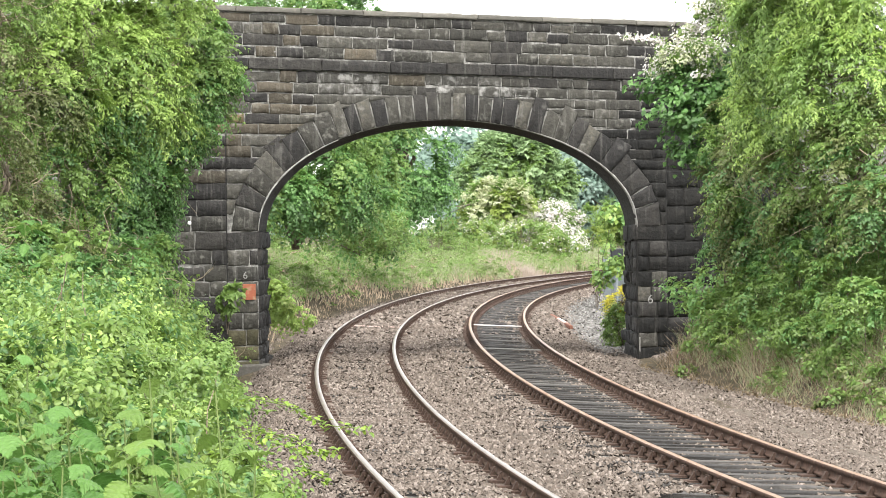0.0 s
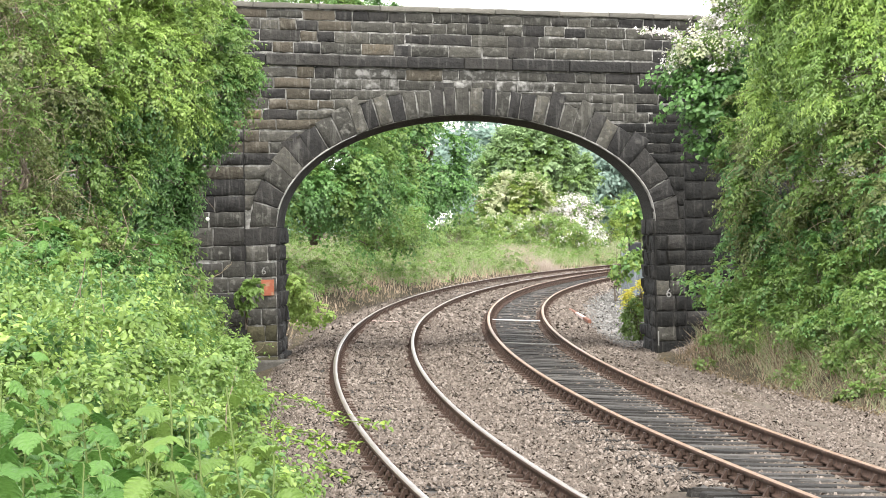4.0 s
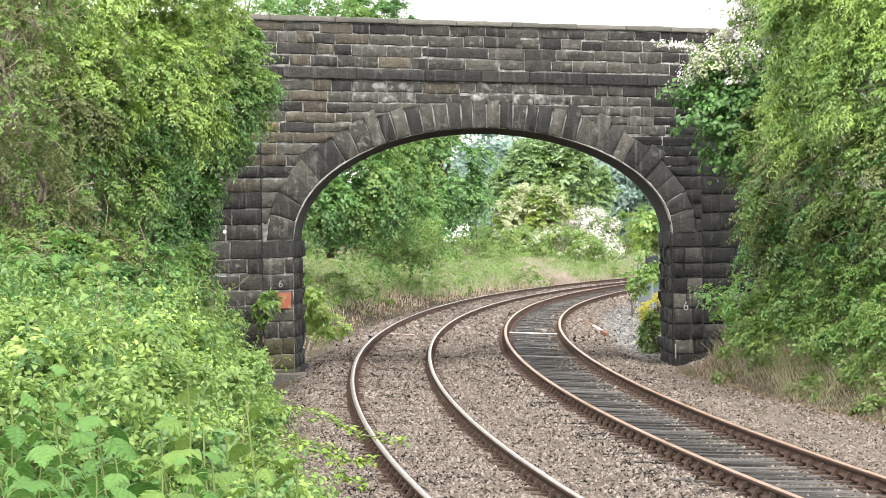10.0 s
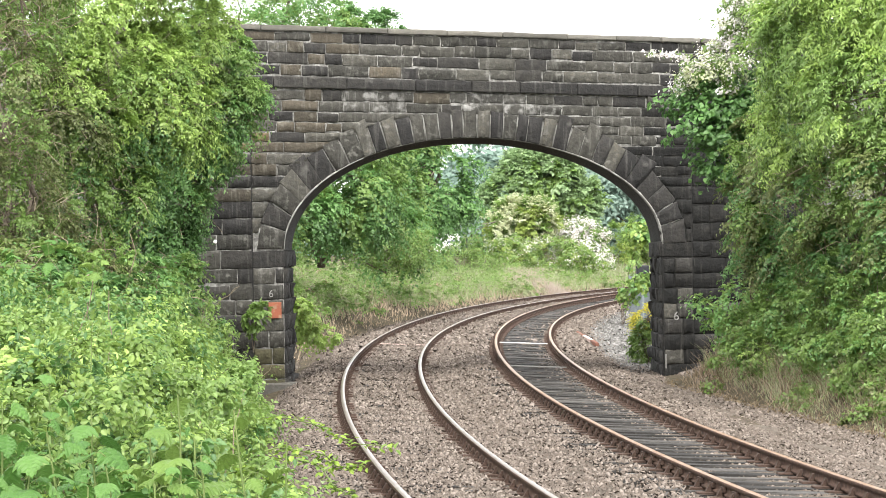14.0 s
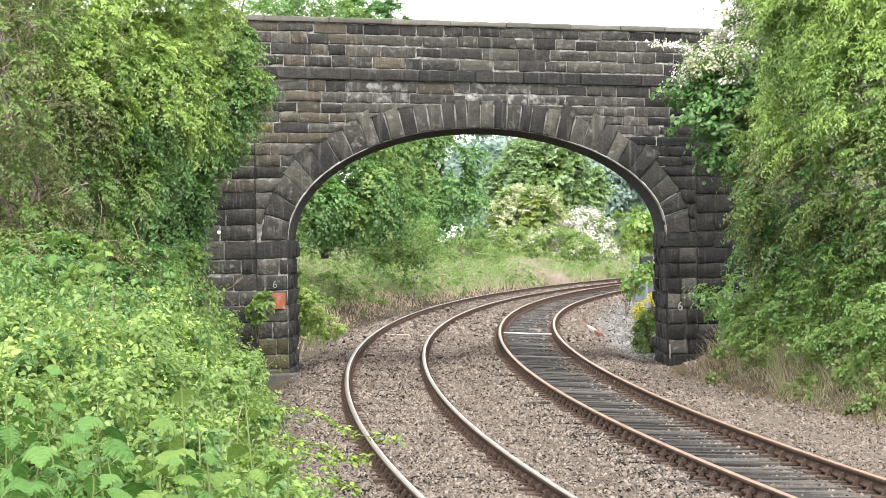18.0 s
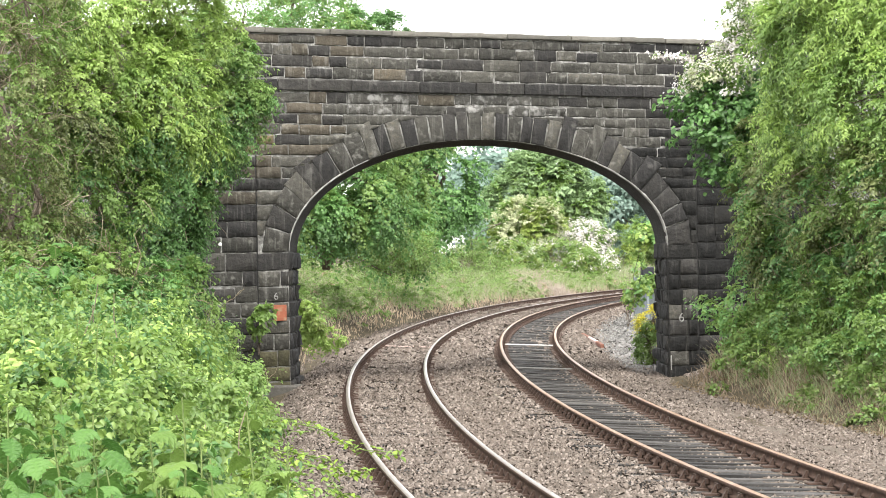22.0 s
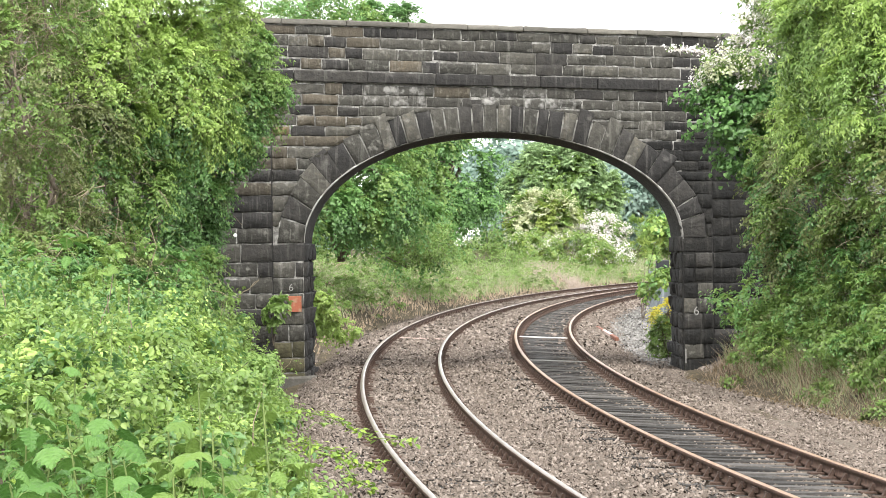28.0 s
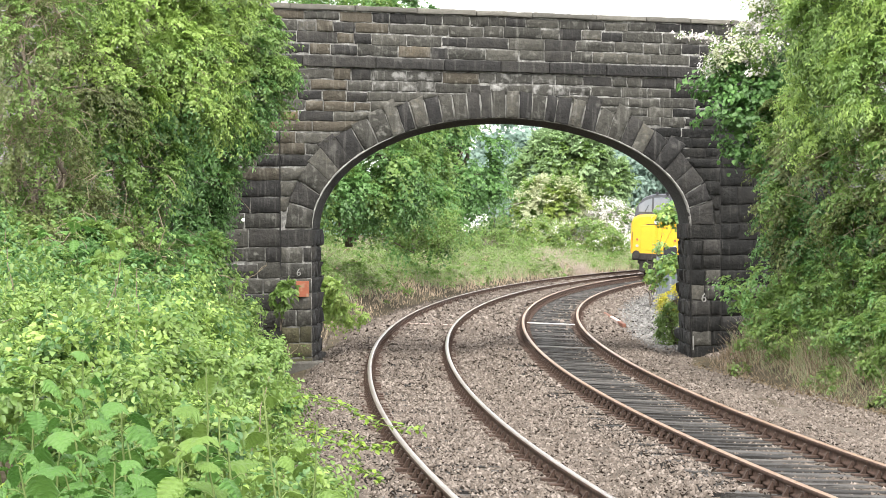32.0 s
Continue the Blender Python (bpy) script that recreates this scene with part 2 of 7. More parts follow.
M_CONCRETE = surf("stained_concrete", [(0.04, 0.037, 0.032), (0.085, 0.08, 0.07), (0.16, 0.15, 0.135)], scale=5, rough=0.95, bump=0.4)
M_RED = surf("faded_red_enamel", [(0.22, 0.065, 0.034), (0.30, 0.10, 0.053)], scale=8, rough=0.6, bump=0.05, stain=((0.27, 0.19, 0.12), 0.52), stain_scale=7)
M_WHITE = surf("white_paint", [(0.62, 0.61, 0.58), (0.8, 0.79, 0.77)], scale=12, rough=0.7, bump=0.1)
M_FADED = surf("faded_white_paint", [(0.13, 0.13, 0.122), (0.27, 0.265, 0.25)], scale=14, rough=0.8, bump=0.1)
M_PINK = surf("pale_pink_paint", [(0.38, 0.27, 0.24), (0.58, 0.45, 0.41)], scale=12, rough=0.8, bump=0.1)
M_GALV = surf("galvanised_steel", [(0.17, 0.20, 0.22), (0.26, 0.29, 0.31)], scale=4, rough=0.5, bump=0.05, metal=0.4)
M_BLACK = surf("black_paint", [(0.012, 0.013, 0.016), (0.022, 0.024, 0.028)], scale=6, rough=0.55, bump=0.05)
M_YELLOW = surf("warning_yellow_paint", [(0.55, 0.29, 0.010), (0.62, 0.345, 0.015)], scale=2.5, rough=0.42, bump=0.03, spec=0.5,
                stain=((0.42, 0.25, 0.04), 0.72), stain_scale=2.2)
M_LOCOGREY = surf("dark_grey_loco_paint", [(0.05, 0.055, 0.065), (0.075, 0.08, 0.09)], scale=3, rough=0.5, bump=0.03)
M_LOCOBLUE = surf("rail_blue_paint", [(0.03, 0.07, 0.13), (0.045, 0.095, 0.17)], scale=2, rough=0.45, bump=0.03)
M_RUNGEAR = surf("grimy_running_gear", [(0.015, 0.014, 0.013), (0.04, 0.035, 0.03)], scale=9, rough=0.8, bump=0.3)
M_GLASS = surf("cab_glass", [(0.14, 0.16, 0.18), (0.20, 0.22, 0.25)], scale=1.5, rough=0.15, bump=0, spec=0.5)
M_LAMP = surf("lamp_lens", [(0.32, 0.31, 0.28), (0.45, 0.44, 0.40)], scale=5, rough=0.15, bump=0, spec=0.8)
M_ROOF = surf("grey_roof", [(0.16, 0.16, 0.17), (0.24, 0.24, 0.25)], scale=3, rough=0.9, bump=0.2)

# ---- building helpers ----


def part(name, bm, material, parent=None, label="", category="", kind=""):
    me = bm if isinstance(bm, bpy.types.Mesh) else bpy.data.meshes.new(name)
    if not isinstance(bm, bpy.types.Mesh):
        bm.to_mesh(me)
        bm.free()
    if material and not me.materials:
        me.materials.append(material)
    ob = new(name, me)
    ob.parent = parent
    if label or category or kind:
        tagged(ob, label, category, "", kind)
    return ob


def thing(name, m, label, category, group="", kind=""):
    ob = new(name)
    ob.empty_display_size = 0.2
    ob.matrix_basis = m
    return tagged(ob, label, category, group, kind)


def mesh_np(name, verts, faces, smooth=False):
    """A mesh from arrays; faces is an (n, k) array."""
    verts = np.asarray(verts, dtype=np.float32).reshape(-1, 3)
    faces = np.asarray(faces, dtype=np.int32)
    me = bpy.data.meshes.new(name)
    nf, k = faces.shape
    me.vertices.add(len(verts))
    me.vertices.foreach_set("co", verts.ravel())
    me.loops.add(nf * k)
    me.loops.foreach_set("vertex_index", faces.ravel())
    me.polygons.add(nf)
    me.polygons.foreach_set("loop_start", np.arange(0, nf * k, k, dtype=np.int32))
    me.polygons.foreach_set("loop_total", np.full(nf, k, dtype=np.int32))
    if smooth:
        me.polygons.foreach_set("use_smooth", np.ones(nf, dtype=bool))
    me.update(calc_edges=True)
    return me


def box_bm(bm, lo, hi, bevel=0.0):
    m = Matrix.Translation([(a + b) / 2 for a, b in zip(lo, hi)]) @ Matrix.Diagonal((*[b - a for a, b in zip(lo, hi)], 1))
    r = bmesh.ops.create_cube(bm, size=1, matrix=m)
    if bevel:
        ed = {e for v in r["verts"] for e in v.link_edges}
        bmesh.ops.bevel(bm, geom=list(ed), offset=bevel, segments=1, affect='EDGES')
    return bm


def cyl_bm(bm, p, q, r0, r1=None, seg=10):
    p, q = Vector(p), Vector(q)
    d = q - p
    rot = d.to_track_quat('Z', 'Y').to_matrix().to_4x4()
    bmesh.ops.create_cone(bm, cap_ends=True, segments=seg, radius1=r0, radius2=r0 if r1 is None else r1, depth=d.length,
                          matrix=Matrix.Translation((p + q) / 2) @ rot)
    return bm


def tubes(name, lines, sides=5):
    """Tapered limbs: lines of (points (n, 3), first radius, last radius) in one mesh."""
    V, F = [], []
    base = 0
    for pts, r0, r1 in lines:
        pts = np.asarray(pts, float)
        n = len(pts)
        tan = np.gradient(pts, axis=0)
        tan /= np.linalg.norm(tan, axis=1)[:, None] + 1e-9
        up = np.where(np.abs(tan[:, 2:3]) > 0.9, [[1.0, 0, 0]], [[0, 0, 1.0]])
        s = np.cross(tan, up)
        s /= np.linalg.norm(s, axis=1)[:, None] + 1e-9
        w = np.cross(s, tan)
        r = np.linspace(r0, r1, n)[:, None, None]
        a = np.linspace(0, 2 * np.pi, sides, endpoint=False)
        ring = pts[:, None, :] + r * (np.cos(a)[None, :, None] * s[:, None, :] + np.sin(a)[None, :, None] * w[:, None, :])
        V.append(ring.reshape(-1, 3))
        i = np.arange(n - 1)[:, None] * sides
        j = np.arange(sides)[None, :]
        k = (j + 1) % sides
        F.append(base + np.stack([i + j, i + k, i + sides + k, i + sides + j], -1).reshape(-1, 4))
        base += n * sides
    return mesh_np(name, np.concatenate(V), np.concatenate(F), True)


def unit(v):
    return v / (np.linalg.norm(v, axis=-1, keepdims=True) + 1e-9)


def leaf_mesh(name, pos, nrm, size, rng, aspect=0.55, fold=0.25, droop=0.3, along=None, plain=False):
    """Pointed oval leaves, two quads each, folded along the midrib."""
    n = len(pos)
    d = rng.normal(size=(n, 3))
    d[:, 2] -= droop
    if along is not None:
        d = along + d * 0.25
    nrm = unit(nrm)
    d = unit(d - (d * nrm).sum(1)[:, None] * nrm)
    s = np.cross(nrm, d)
    L = size[:, None]
    Wd = L * aspect * 0.5
    up = nrm * L * fold
    tip = pos + d * L - nrm * L * 0.18
    if plain:
        v = np.stack([pos, pos + d * L * 0.45 + s * Wd + up * 0.5, tip, pos + d * L * 0.45 - s * Wd + up * 0.5], 1)
        i = np.arange(n)[:, None] * 4
        return mesh_np(name, v.reshape(-1, 3), i + np.array([[0, 1, 2, 3]]))
    v = np.stack([pos, pos + d * L * 0.28 + s * Wd * 0.9 + up * 0.5, pos + d * L * 0.66 + s * Wd * 0.75 + up * 0.4, tip,
                  pos + d * L * 0.66 - s * Wd * 0.75 + up * 0.4, pos + d * L * 0.28 - s * Wd * 0.9 + up * 0.5], 1)
    i = np.arange(n)[:, None] * 6
    f = np.concatenate([i + np.array([[0, 1, 2, 3]]), i + np.array([[0, 3, 4, 5]])], 1).reshape(-1, 4)
    return mesh_np(name, v.reshape(-1, 3), f)


def crown_points(rng, blobs, clumps, per, spread, shell=0.55, face=None):
    """Leaf places in sprays, the sprays heaped into boughs over a set of uneven ellipsoids (x, y, z, rx, ry, rz)."""
    B = np.array(blobs, float)
    w = (B[:, 3] * B[:, 5]) ** 0.9
    boughs = max(min(30, clumps // 3), clumps // 13)
    pick = rng.choice(len(B), boughs, p=w / w.sum())
    d = unit(rng.normal(size=(boughs, 3)))
    if face is not None:
        f = np.array(face, float)
        flip = ((d * f).sum(1) < 0) & (rng.random(boughs) < 0.75)
        d[flip] *= -1
    rad = shell + (1 - shell) * rng.random(boughs) ** 0.5
    lump = 1 + 0.14 * rng.normal(size=boughs)
    bc = B[pick, :3] + d * B[pick, 3:] * (rad * lump)[:, None] * 0.92
    bout = unit(d / B[pick, 3:])
    br = spread * (2.0 + 1.6 * rng.random(boughs))
    own = rng.integers(0, boughs, clumps)
    e = unit(rng.normal(size=(clumps, 3)) * 0.75 + bout[own] * 0.6 + np.array([0, 0, 0.5]))
    c = bc[own] + e * (br[own] * (0.55 + 0.5 * rng.random(clumps)))[:, None] * np.array([1.2, 1.2, 0.75])
    out = e
    sp = spread * (0.6 + 0.8 * rng.random(clumps))
    ax = unit(out * 0.8 + rng.normal(size=(clumps, 3)) * 0.6 + np.array([0, 0, 0.1]))
    run = (rng.random(clumps * per) * 2.6 - 1.2) * np.repeat(sp, per)
    p = np.repeat(c, per, 0) + np.repeat(ax, per, 0) * run[:, None] + rng.normal(size=(clumps * per, 3)) * np.repeat(sp, per)[:, None] * 0.4
    n = unit(np.repeat(out, per, 0) * 1.0 + np.array([0, -0.15, 0.55]) + rng.normal(size=(clumps * per, 3)) * 0.36)
    return p, n, c


def bough_points(rng, blobs, boughs, sprays, pairs, radius, face, droop=0.45):
    """Leaf places on feathered sprays: boughs stand out from uneven ellipsoids, sprays arch out of each bough, leaves sit in pairs along them."""
    B = np.array(blobs, float)
    w = (B[:, 3] * B[:, 5]) ** 0.9
    pick = rng.choice(len(B), boughs, p=w / w.sum())
    d = unit(rng.normal(size=(boughs, 3)))
    if face is not None:
        flip = ((d * np.array(face, float)).sum(1) < 0) & (rng.random(boughs) < 0.8)
        d[flip] *= -1
    bc = B[pick, :3] + d * B[pick, 3:] * (0.55 + 0.42 * rng.random(boughs) ** 0.6)[:, None]
    out = unit(d / B[pick, 3:])
    br = radius * (0.6 + 0.8 * rng.random(boughs))
    own = np.repeat(np.arange(boughs), sprays)
    m = len(own)
    e = unit(out[own] * 0.8 + rng.normal(size=(m, 3)) * 0.62 + np.array([0, 0, 0.42]))
    L = br[own] * (0.65 + 0.6 * rng.random(m))
    k = np.tile(np.repeat(np.linspace(0.32, 1, pairs), 2)[None], (m, 1)) + 0.03 * rng.normal(size=(m, 2 * pairs))
    sg = np.tile([1.0, -1.0], pairs)[None, :, None]
    kk = k[..., None]
    dn = np.array([0, 0, -droop])
    p = bc[own][:, None] + e[:, None] * L[:, None, None] * kk + dn * L[:, None, None] * kk ** 2
    tan = unit(e[:, None] + 2 * dn * kk)
    side = unit(np.cross(tan, np.array([0, 0, 1.0])) + 0.25 * rng.normal(size=(m, 1, 3)))
    up = np.cross(side, tan)
    along = unit(tan * 0.75 + side * sg * 0.85 + np.array([0, 0, -0.25]))
    nrm = unit(up + 0.35 * out[own][:, None] + 0.28 * rng.normal(size=p.shape))
    tips = bc[own] + e * L[:, None] + dn * L[:, None]
    return p.reshape(-1, 3), nrm.reshape(-1, 3), along.reshape(-1, 3), np.repeat(own, 2 * pairs), bc, tips


def limb_lines(rng, base, targets, r0, r1, bend=0.12, n=7):
    lines = []
    b = np.array(base, float)
    for tgt in targets:
        tgt = np.array(tgt, float)
        t = np.linspace(0, 1, n)[:, None]
        Ld = np.linalg.norm(tgt - b)
        p = b + (tgt - b) * t + rng.normal(size=(n, 3)) * bend * Ld * 0.25 * np.sin(np.pi * t)
        p[:, 2] += (t * (1 - t))[:, 0] * Ld * 0.25
        lines.append((p, r0 * (0.7 + 0.6 * rng.random()), r1))
    return lines


def shrub(name, label, category, base, blobs, leaf, clumps, per, spread, mats, seed, trunk=0.06, shell=0.5, twigs=0,
          group="", aspect=0.55, face=None, twig_mat=None, limbs=1.0, plain=None, boughs=0, sprays=24, pairs=6, radius=0.42, droop=0.45, light=0.35):
    """A tree or shrub: limbs from the base to its masses and a crown of clumped leaves. mats: [(material, share, crown name)]."""
    rng = np.random.default_rng(seed)
    plain = base[1] > 90 if plain is None else plain
    t = thing(name, pose(*base), label, category, group)
    b0 = np.array(base)
    if boughs:
        p, n, al, own, c, tips = bough_points(rng, blobs, boughs, sprays, pairs, radius, face, droop)
    else:
        p, n, c = crown_points(rng, blobs, clumps, per, spread, shell, face)
    B = np.array(blobs, float)
    lines = limb_lines(rng, (0, 0, -0.15), B[:, :3] - b0 + [0, 0, 0.2], trunk * limbs, trunk * 0.3)
    k = min(len(c), 60 if boughs and base[1] < 150 else 26)
    for i in rng.choice(len(c), k, replace=False):
        j = np.argmin(((B[:, :3] - c[i]) ** 2).sum(1))
        lines += limb_lines(rng, B[j, :3] - b0, [c[i] - b0], trunk * 0.32, trunk * 0.06, 0.2)
    part("trunk", tubes("trunk", lines, 6), M_BARK, t)
    if twigs:
        tl = []
        for i in rng.choice(len(c), twigs):
            a = c[i] - b0
            d = unit(rng.normal(size=3) + np.array([0, -0.5, 0.1]))
            if boughs:
                j = rng.integers(len(tips))
                q = c[j // sprays] - b0
                tl += limb_lines(rng, q, [q + (tips[j] - b0 - q) * 1.15], 0.012, 0.004, 0.25)
            tl += limb_lines(rng, a - d * 0.4, [a + d * ((0.5 if boughs else 0.3) + 0.5 * rng.random())], 0.009, 0.004, 0.3)
        part("brushwood", tubes("brushwood", tl, 4), twig_mat or M_TWIG, t, "bare pale twigs", kind="stuff")
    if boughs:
        # shade put into leaf colour: low boughs lean to the first materials, high to the last
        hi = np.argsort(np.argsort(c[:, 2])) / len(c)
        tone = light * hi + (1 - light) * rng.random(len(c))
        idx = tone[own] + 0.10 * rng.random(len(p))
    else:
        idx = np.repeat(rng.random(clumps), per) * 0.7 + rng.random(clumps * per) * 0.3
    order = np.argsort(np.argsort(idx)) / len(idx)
    lo = 0.0
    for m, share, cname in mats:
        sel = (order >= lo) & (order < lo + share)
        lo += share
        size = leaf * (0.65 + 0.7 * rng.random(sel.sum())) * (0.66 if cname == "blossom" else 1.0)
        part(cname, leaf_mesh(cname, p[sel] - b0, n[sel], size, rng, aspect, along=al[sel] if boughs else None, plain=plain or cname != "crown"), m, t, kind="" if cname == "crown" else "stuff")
    return t


# ---- the line of the railway ----
GAUGE = 1.505
SIX = 1.8227


def centre_x(y):
    u = (y - 75) / 50
    return 0.496 + 0.3646 * u + 2.1409 * u ** 2 + 0.0142 * u ** 3 + 0.3453 * u ** 4


def rise(y):
    """The line climbs gently beyond the bridge."""
    return 0.20 * (np.clip(np.asarray(y, float) - 80, 0, 90) / 69) ** 2


def line_of_way():
    """The middle of the way between the tracks, in steps of half a metre: quartic near by, a circle beyond."""
    ys = np.arange(-25, 168, 0.25)
    p = np.stack([centre_x(ys), ys], 1)
    d = p[-1] - p[-2]
    a = math.atan2(d[0], d[1])
    q = [p[-1]]
    for i in range(900):
        a += 0.5 / 330
        q.append(q[-1] + 0.5 * np.array([math.sin(a), math.cos(a)]))
    p = np.concatenate([p, np.array(q[1:])])
    s = np.r_[0, np.cumsum(np.hypot(*np.diff(p, axis=0).T))]
    g = np.arange(0, s[-1], 0.5)
    return g, np.stack([np.interp(g, s, p[:, 0]), np.interp(g, s, p[:, 1])], 1)


WAY_S, WAY = line_of_way()
WAY_T = unit(np.gradient(WAY, axis=0))
WAY_N = np.stack([WAY_T[:, 1], -WAY_T[:, 0]], 1)


def on_way(s, o, z=0.0):
    x = np.interp(s, WAY_S, WAY[:, 0]) + o * np.interp(s, WAY_S, WAY_N[:, 0])
    y = np.interp(s, WAY_S, WAY[:, 1]) + o * np.interp(s, WAY_S, WAY_N[:, 1])
    return x, y, z


def way_at(s):
    return math.degrees(math.atan2(-np.interp(s, WAY_S, WAY_T[:, 0]), np.interp(s, WAY_S, WAY_T[:, 1])))


def station(y):
    """Distance along the way at which it passes y (near stretch)."""
    return float(np.interp(y, WAY[:640, 1], WAY_S[:640]))


def offset(x, y):
    """Signed distance from the middle of the way (right is positive)."""
    x, y = np.asarray(x, float), np.asarray(y, float)
    best = np.full(x.shape, 1e9)
    out = np.zeros(x.shape)
    for i in range(0, len(WAY), 6):
        dx, dy = x - WAY[i, 0], y - WAY[i, 1]
        d = dx * dx + dy * dy
        m = d < best
        best = np.where(m, d, best)
        out = np.where(m, dx * WAY_N[i, 0] + dy * WAY_N[i, 1], out)
    return np.where(np.abs(out) * 1.2 + 3 < np.sqrt(best), np.sign(out + 1e-9) * np.sqrt(best), out)


def smooth(a, b, x):
    t = np.clip((x - a) / (b - a), 0, 1)
    return t * t * (3 - 2 * t)


def ground_z(x, y, o=None):
    x, y = np.asarray(x, float), np.asarray(y, float)
    o = offset(x, y) if o is None else o
    bed = -0.2 - 0.14 * smooth(3.2, 4.1, np.abs(o)) - 0.14 * smooth(3.3, 4.1, -o) * smooth(50, 58, y) * (1 - smooth(76, 86, y))
    # near side, left: bank with a shelf; right: steep cutting side
    dl = -o - 3.75 - 0.4 * smooth(38, 55, y)
    near_l = 1.2 * smooth(0, 1.5, dl) + 0.32 * np.maximum(dl - 1.3, 0) * smooth(25, 50, y) + 0.1 * np.maximum(dl - 1.3, 0)
    foot = 4.55 + np.clip(64 - y, 0, 60) * 0.063
    dr = o - foot
    near_r = np.minimum(0.85 * np.maximum(dr, 0), 3.2 + 0.15 * np.maximum(dr, 0))
    # beyond the bridge
    far_l = np.minimum(0.42 * np.maximum(-o - 4.3, 0), 2.6 + 0.02 * np.maximum(-o - 4.3, 0)) * (1 - 0.62 * smooth(118, 155, y))
    far_r = np.minimum(0.35 * np.maximum(o - 6.5, 0), 2.2 + 0.02 * np.maximum(o - 6.5, 0))
    k = smooth(62, 71, y)
    up = np.where(o < 0, near_l * (1 - k) + far_l * k, near_r * (1 - k) + far_r * k)
    return bed + np.minimum(up, 6.0) + rise(y)


# ---- ground ----


def build_ground():
    xs = np.concatenate([np.linspace(-2500, -60, 14), np.linspace(-50, -16, 18), np.arange(-15, 30.1, 0.75), np.linspace(32, 120, 40),
                         np.linspace(140, 2500, 14)])
    ys = np.concatenate([np.linspace(-600, -40, 8), np.arange(-30, 20, 2.0), np.arange(20, 130, 1.0), np.arange(130, 260, 2.5),
                         np.linspace(265, 520, 40), np.linspace(560, 4000, 14)])
    X, Y = np.meshgrid(xs, ys)
    o = offset(X, Y)
    Z = ground_z(X, Y, o) + 0.03 * np.sin(X * 2.1) * np.sin(Y * 1.3) * (o < -4.2)
    ny, nx = X.shape
    i = np.arange(ny - 1)[:, None] * nx + np.arange(nx - 1)[None, :]
    f = np.stack([i, i + 1, i + nx + 1, i + nx], -1).reshape(-1, 4)
    me = mesh_np("ground", np.stack([X, Y, Z], -1), f, True)
    me.materials.append(M_EARTH)
    g = new("ground", me)
    tagged(g, "earth banks of a railway cutting", "ground", "", "structure")
    s = np.arange(0, 460, 1.0)
    os_ = np.array([-4.25, -4.0, -3.7, -3.3, -2.0, -0.8, 0.8, 2.0, 3.3, 3.7, 4.1, 4.5, 4.9])
    S, O = np.meshgrid(s, os_ + 0.0, indexing="ij")
    O = O + np.where(np.abs(O) > 4, 0.15 * np.sin(S * 1.3) + 0.1 * np.sin(S * 3.1), 0)
    x, y, _ = on_way(S, O)
    z = ground_z(x, y, O) + 0.02
    z[:, 0] -= 0.05
    z[:, -1] -= 0.05
    n, k = S.shape
    i = np.arange(n - 1)[:, None] * k + np.arange(k - 1)[None, :]
    me = mesh_np("track_bed", np.stack([x, y, z], -1), np.stack([i, i + 1, i + k + 1, i + k], -1).reshape(-1, 4), True)
    me.materials.append(M_BALLASTBED)
    tagged(new("track_bed", me), "grey-brown bed of crushed stone under both tracks", "track bed", "", "structure")


build_ground()

# ---- the overbridge ----
SKEW = 20.0
BRIDGE = thing("stone_bridge", pose(-3.19, 64.3, 0, 0, 0, SKEW),
               "soot-blackened sandstone road bridge with one elliptical arch over the railway", "bridge")
ARCH_S, ARCH_Z, ARCH_A, ARCH_B = 4.29, 2.55, 4.28, 2.30
BARREL = (math.sin(radians(SKEW)) * 3.7, math.cos(radians(SKEW)) * 3.7)
GRADE = 0.018
brng = np.random.default_rng(7)


def lean(s, z):
    """The deck and its courses fall slightly to one side."""
    return z - GRADE * np.clip((np.asarray(z) - 3.2) / 2.6, 0, 1) * (np.asarray(s) - ARCH_S)


def wall_point(s, z, out):
    return np.stack([s, -out, lean(s, z)], -1)


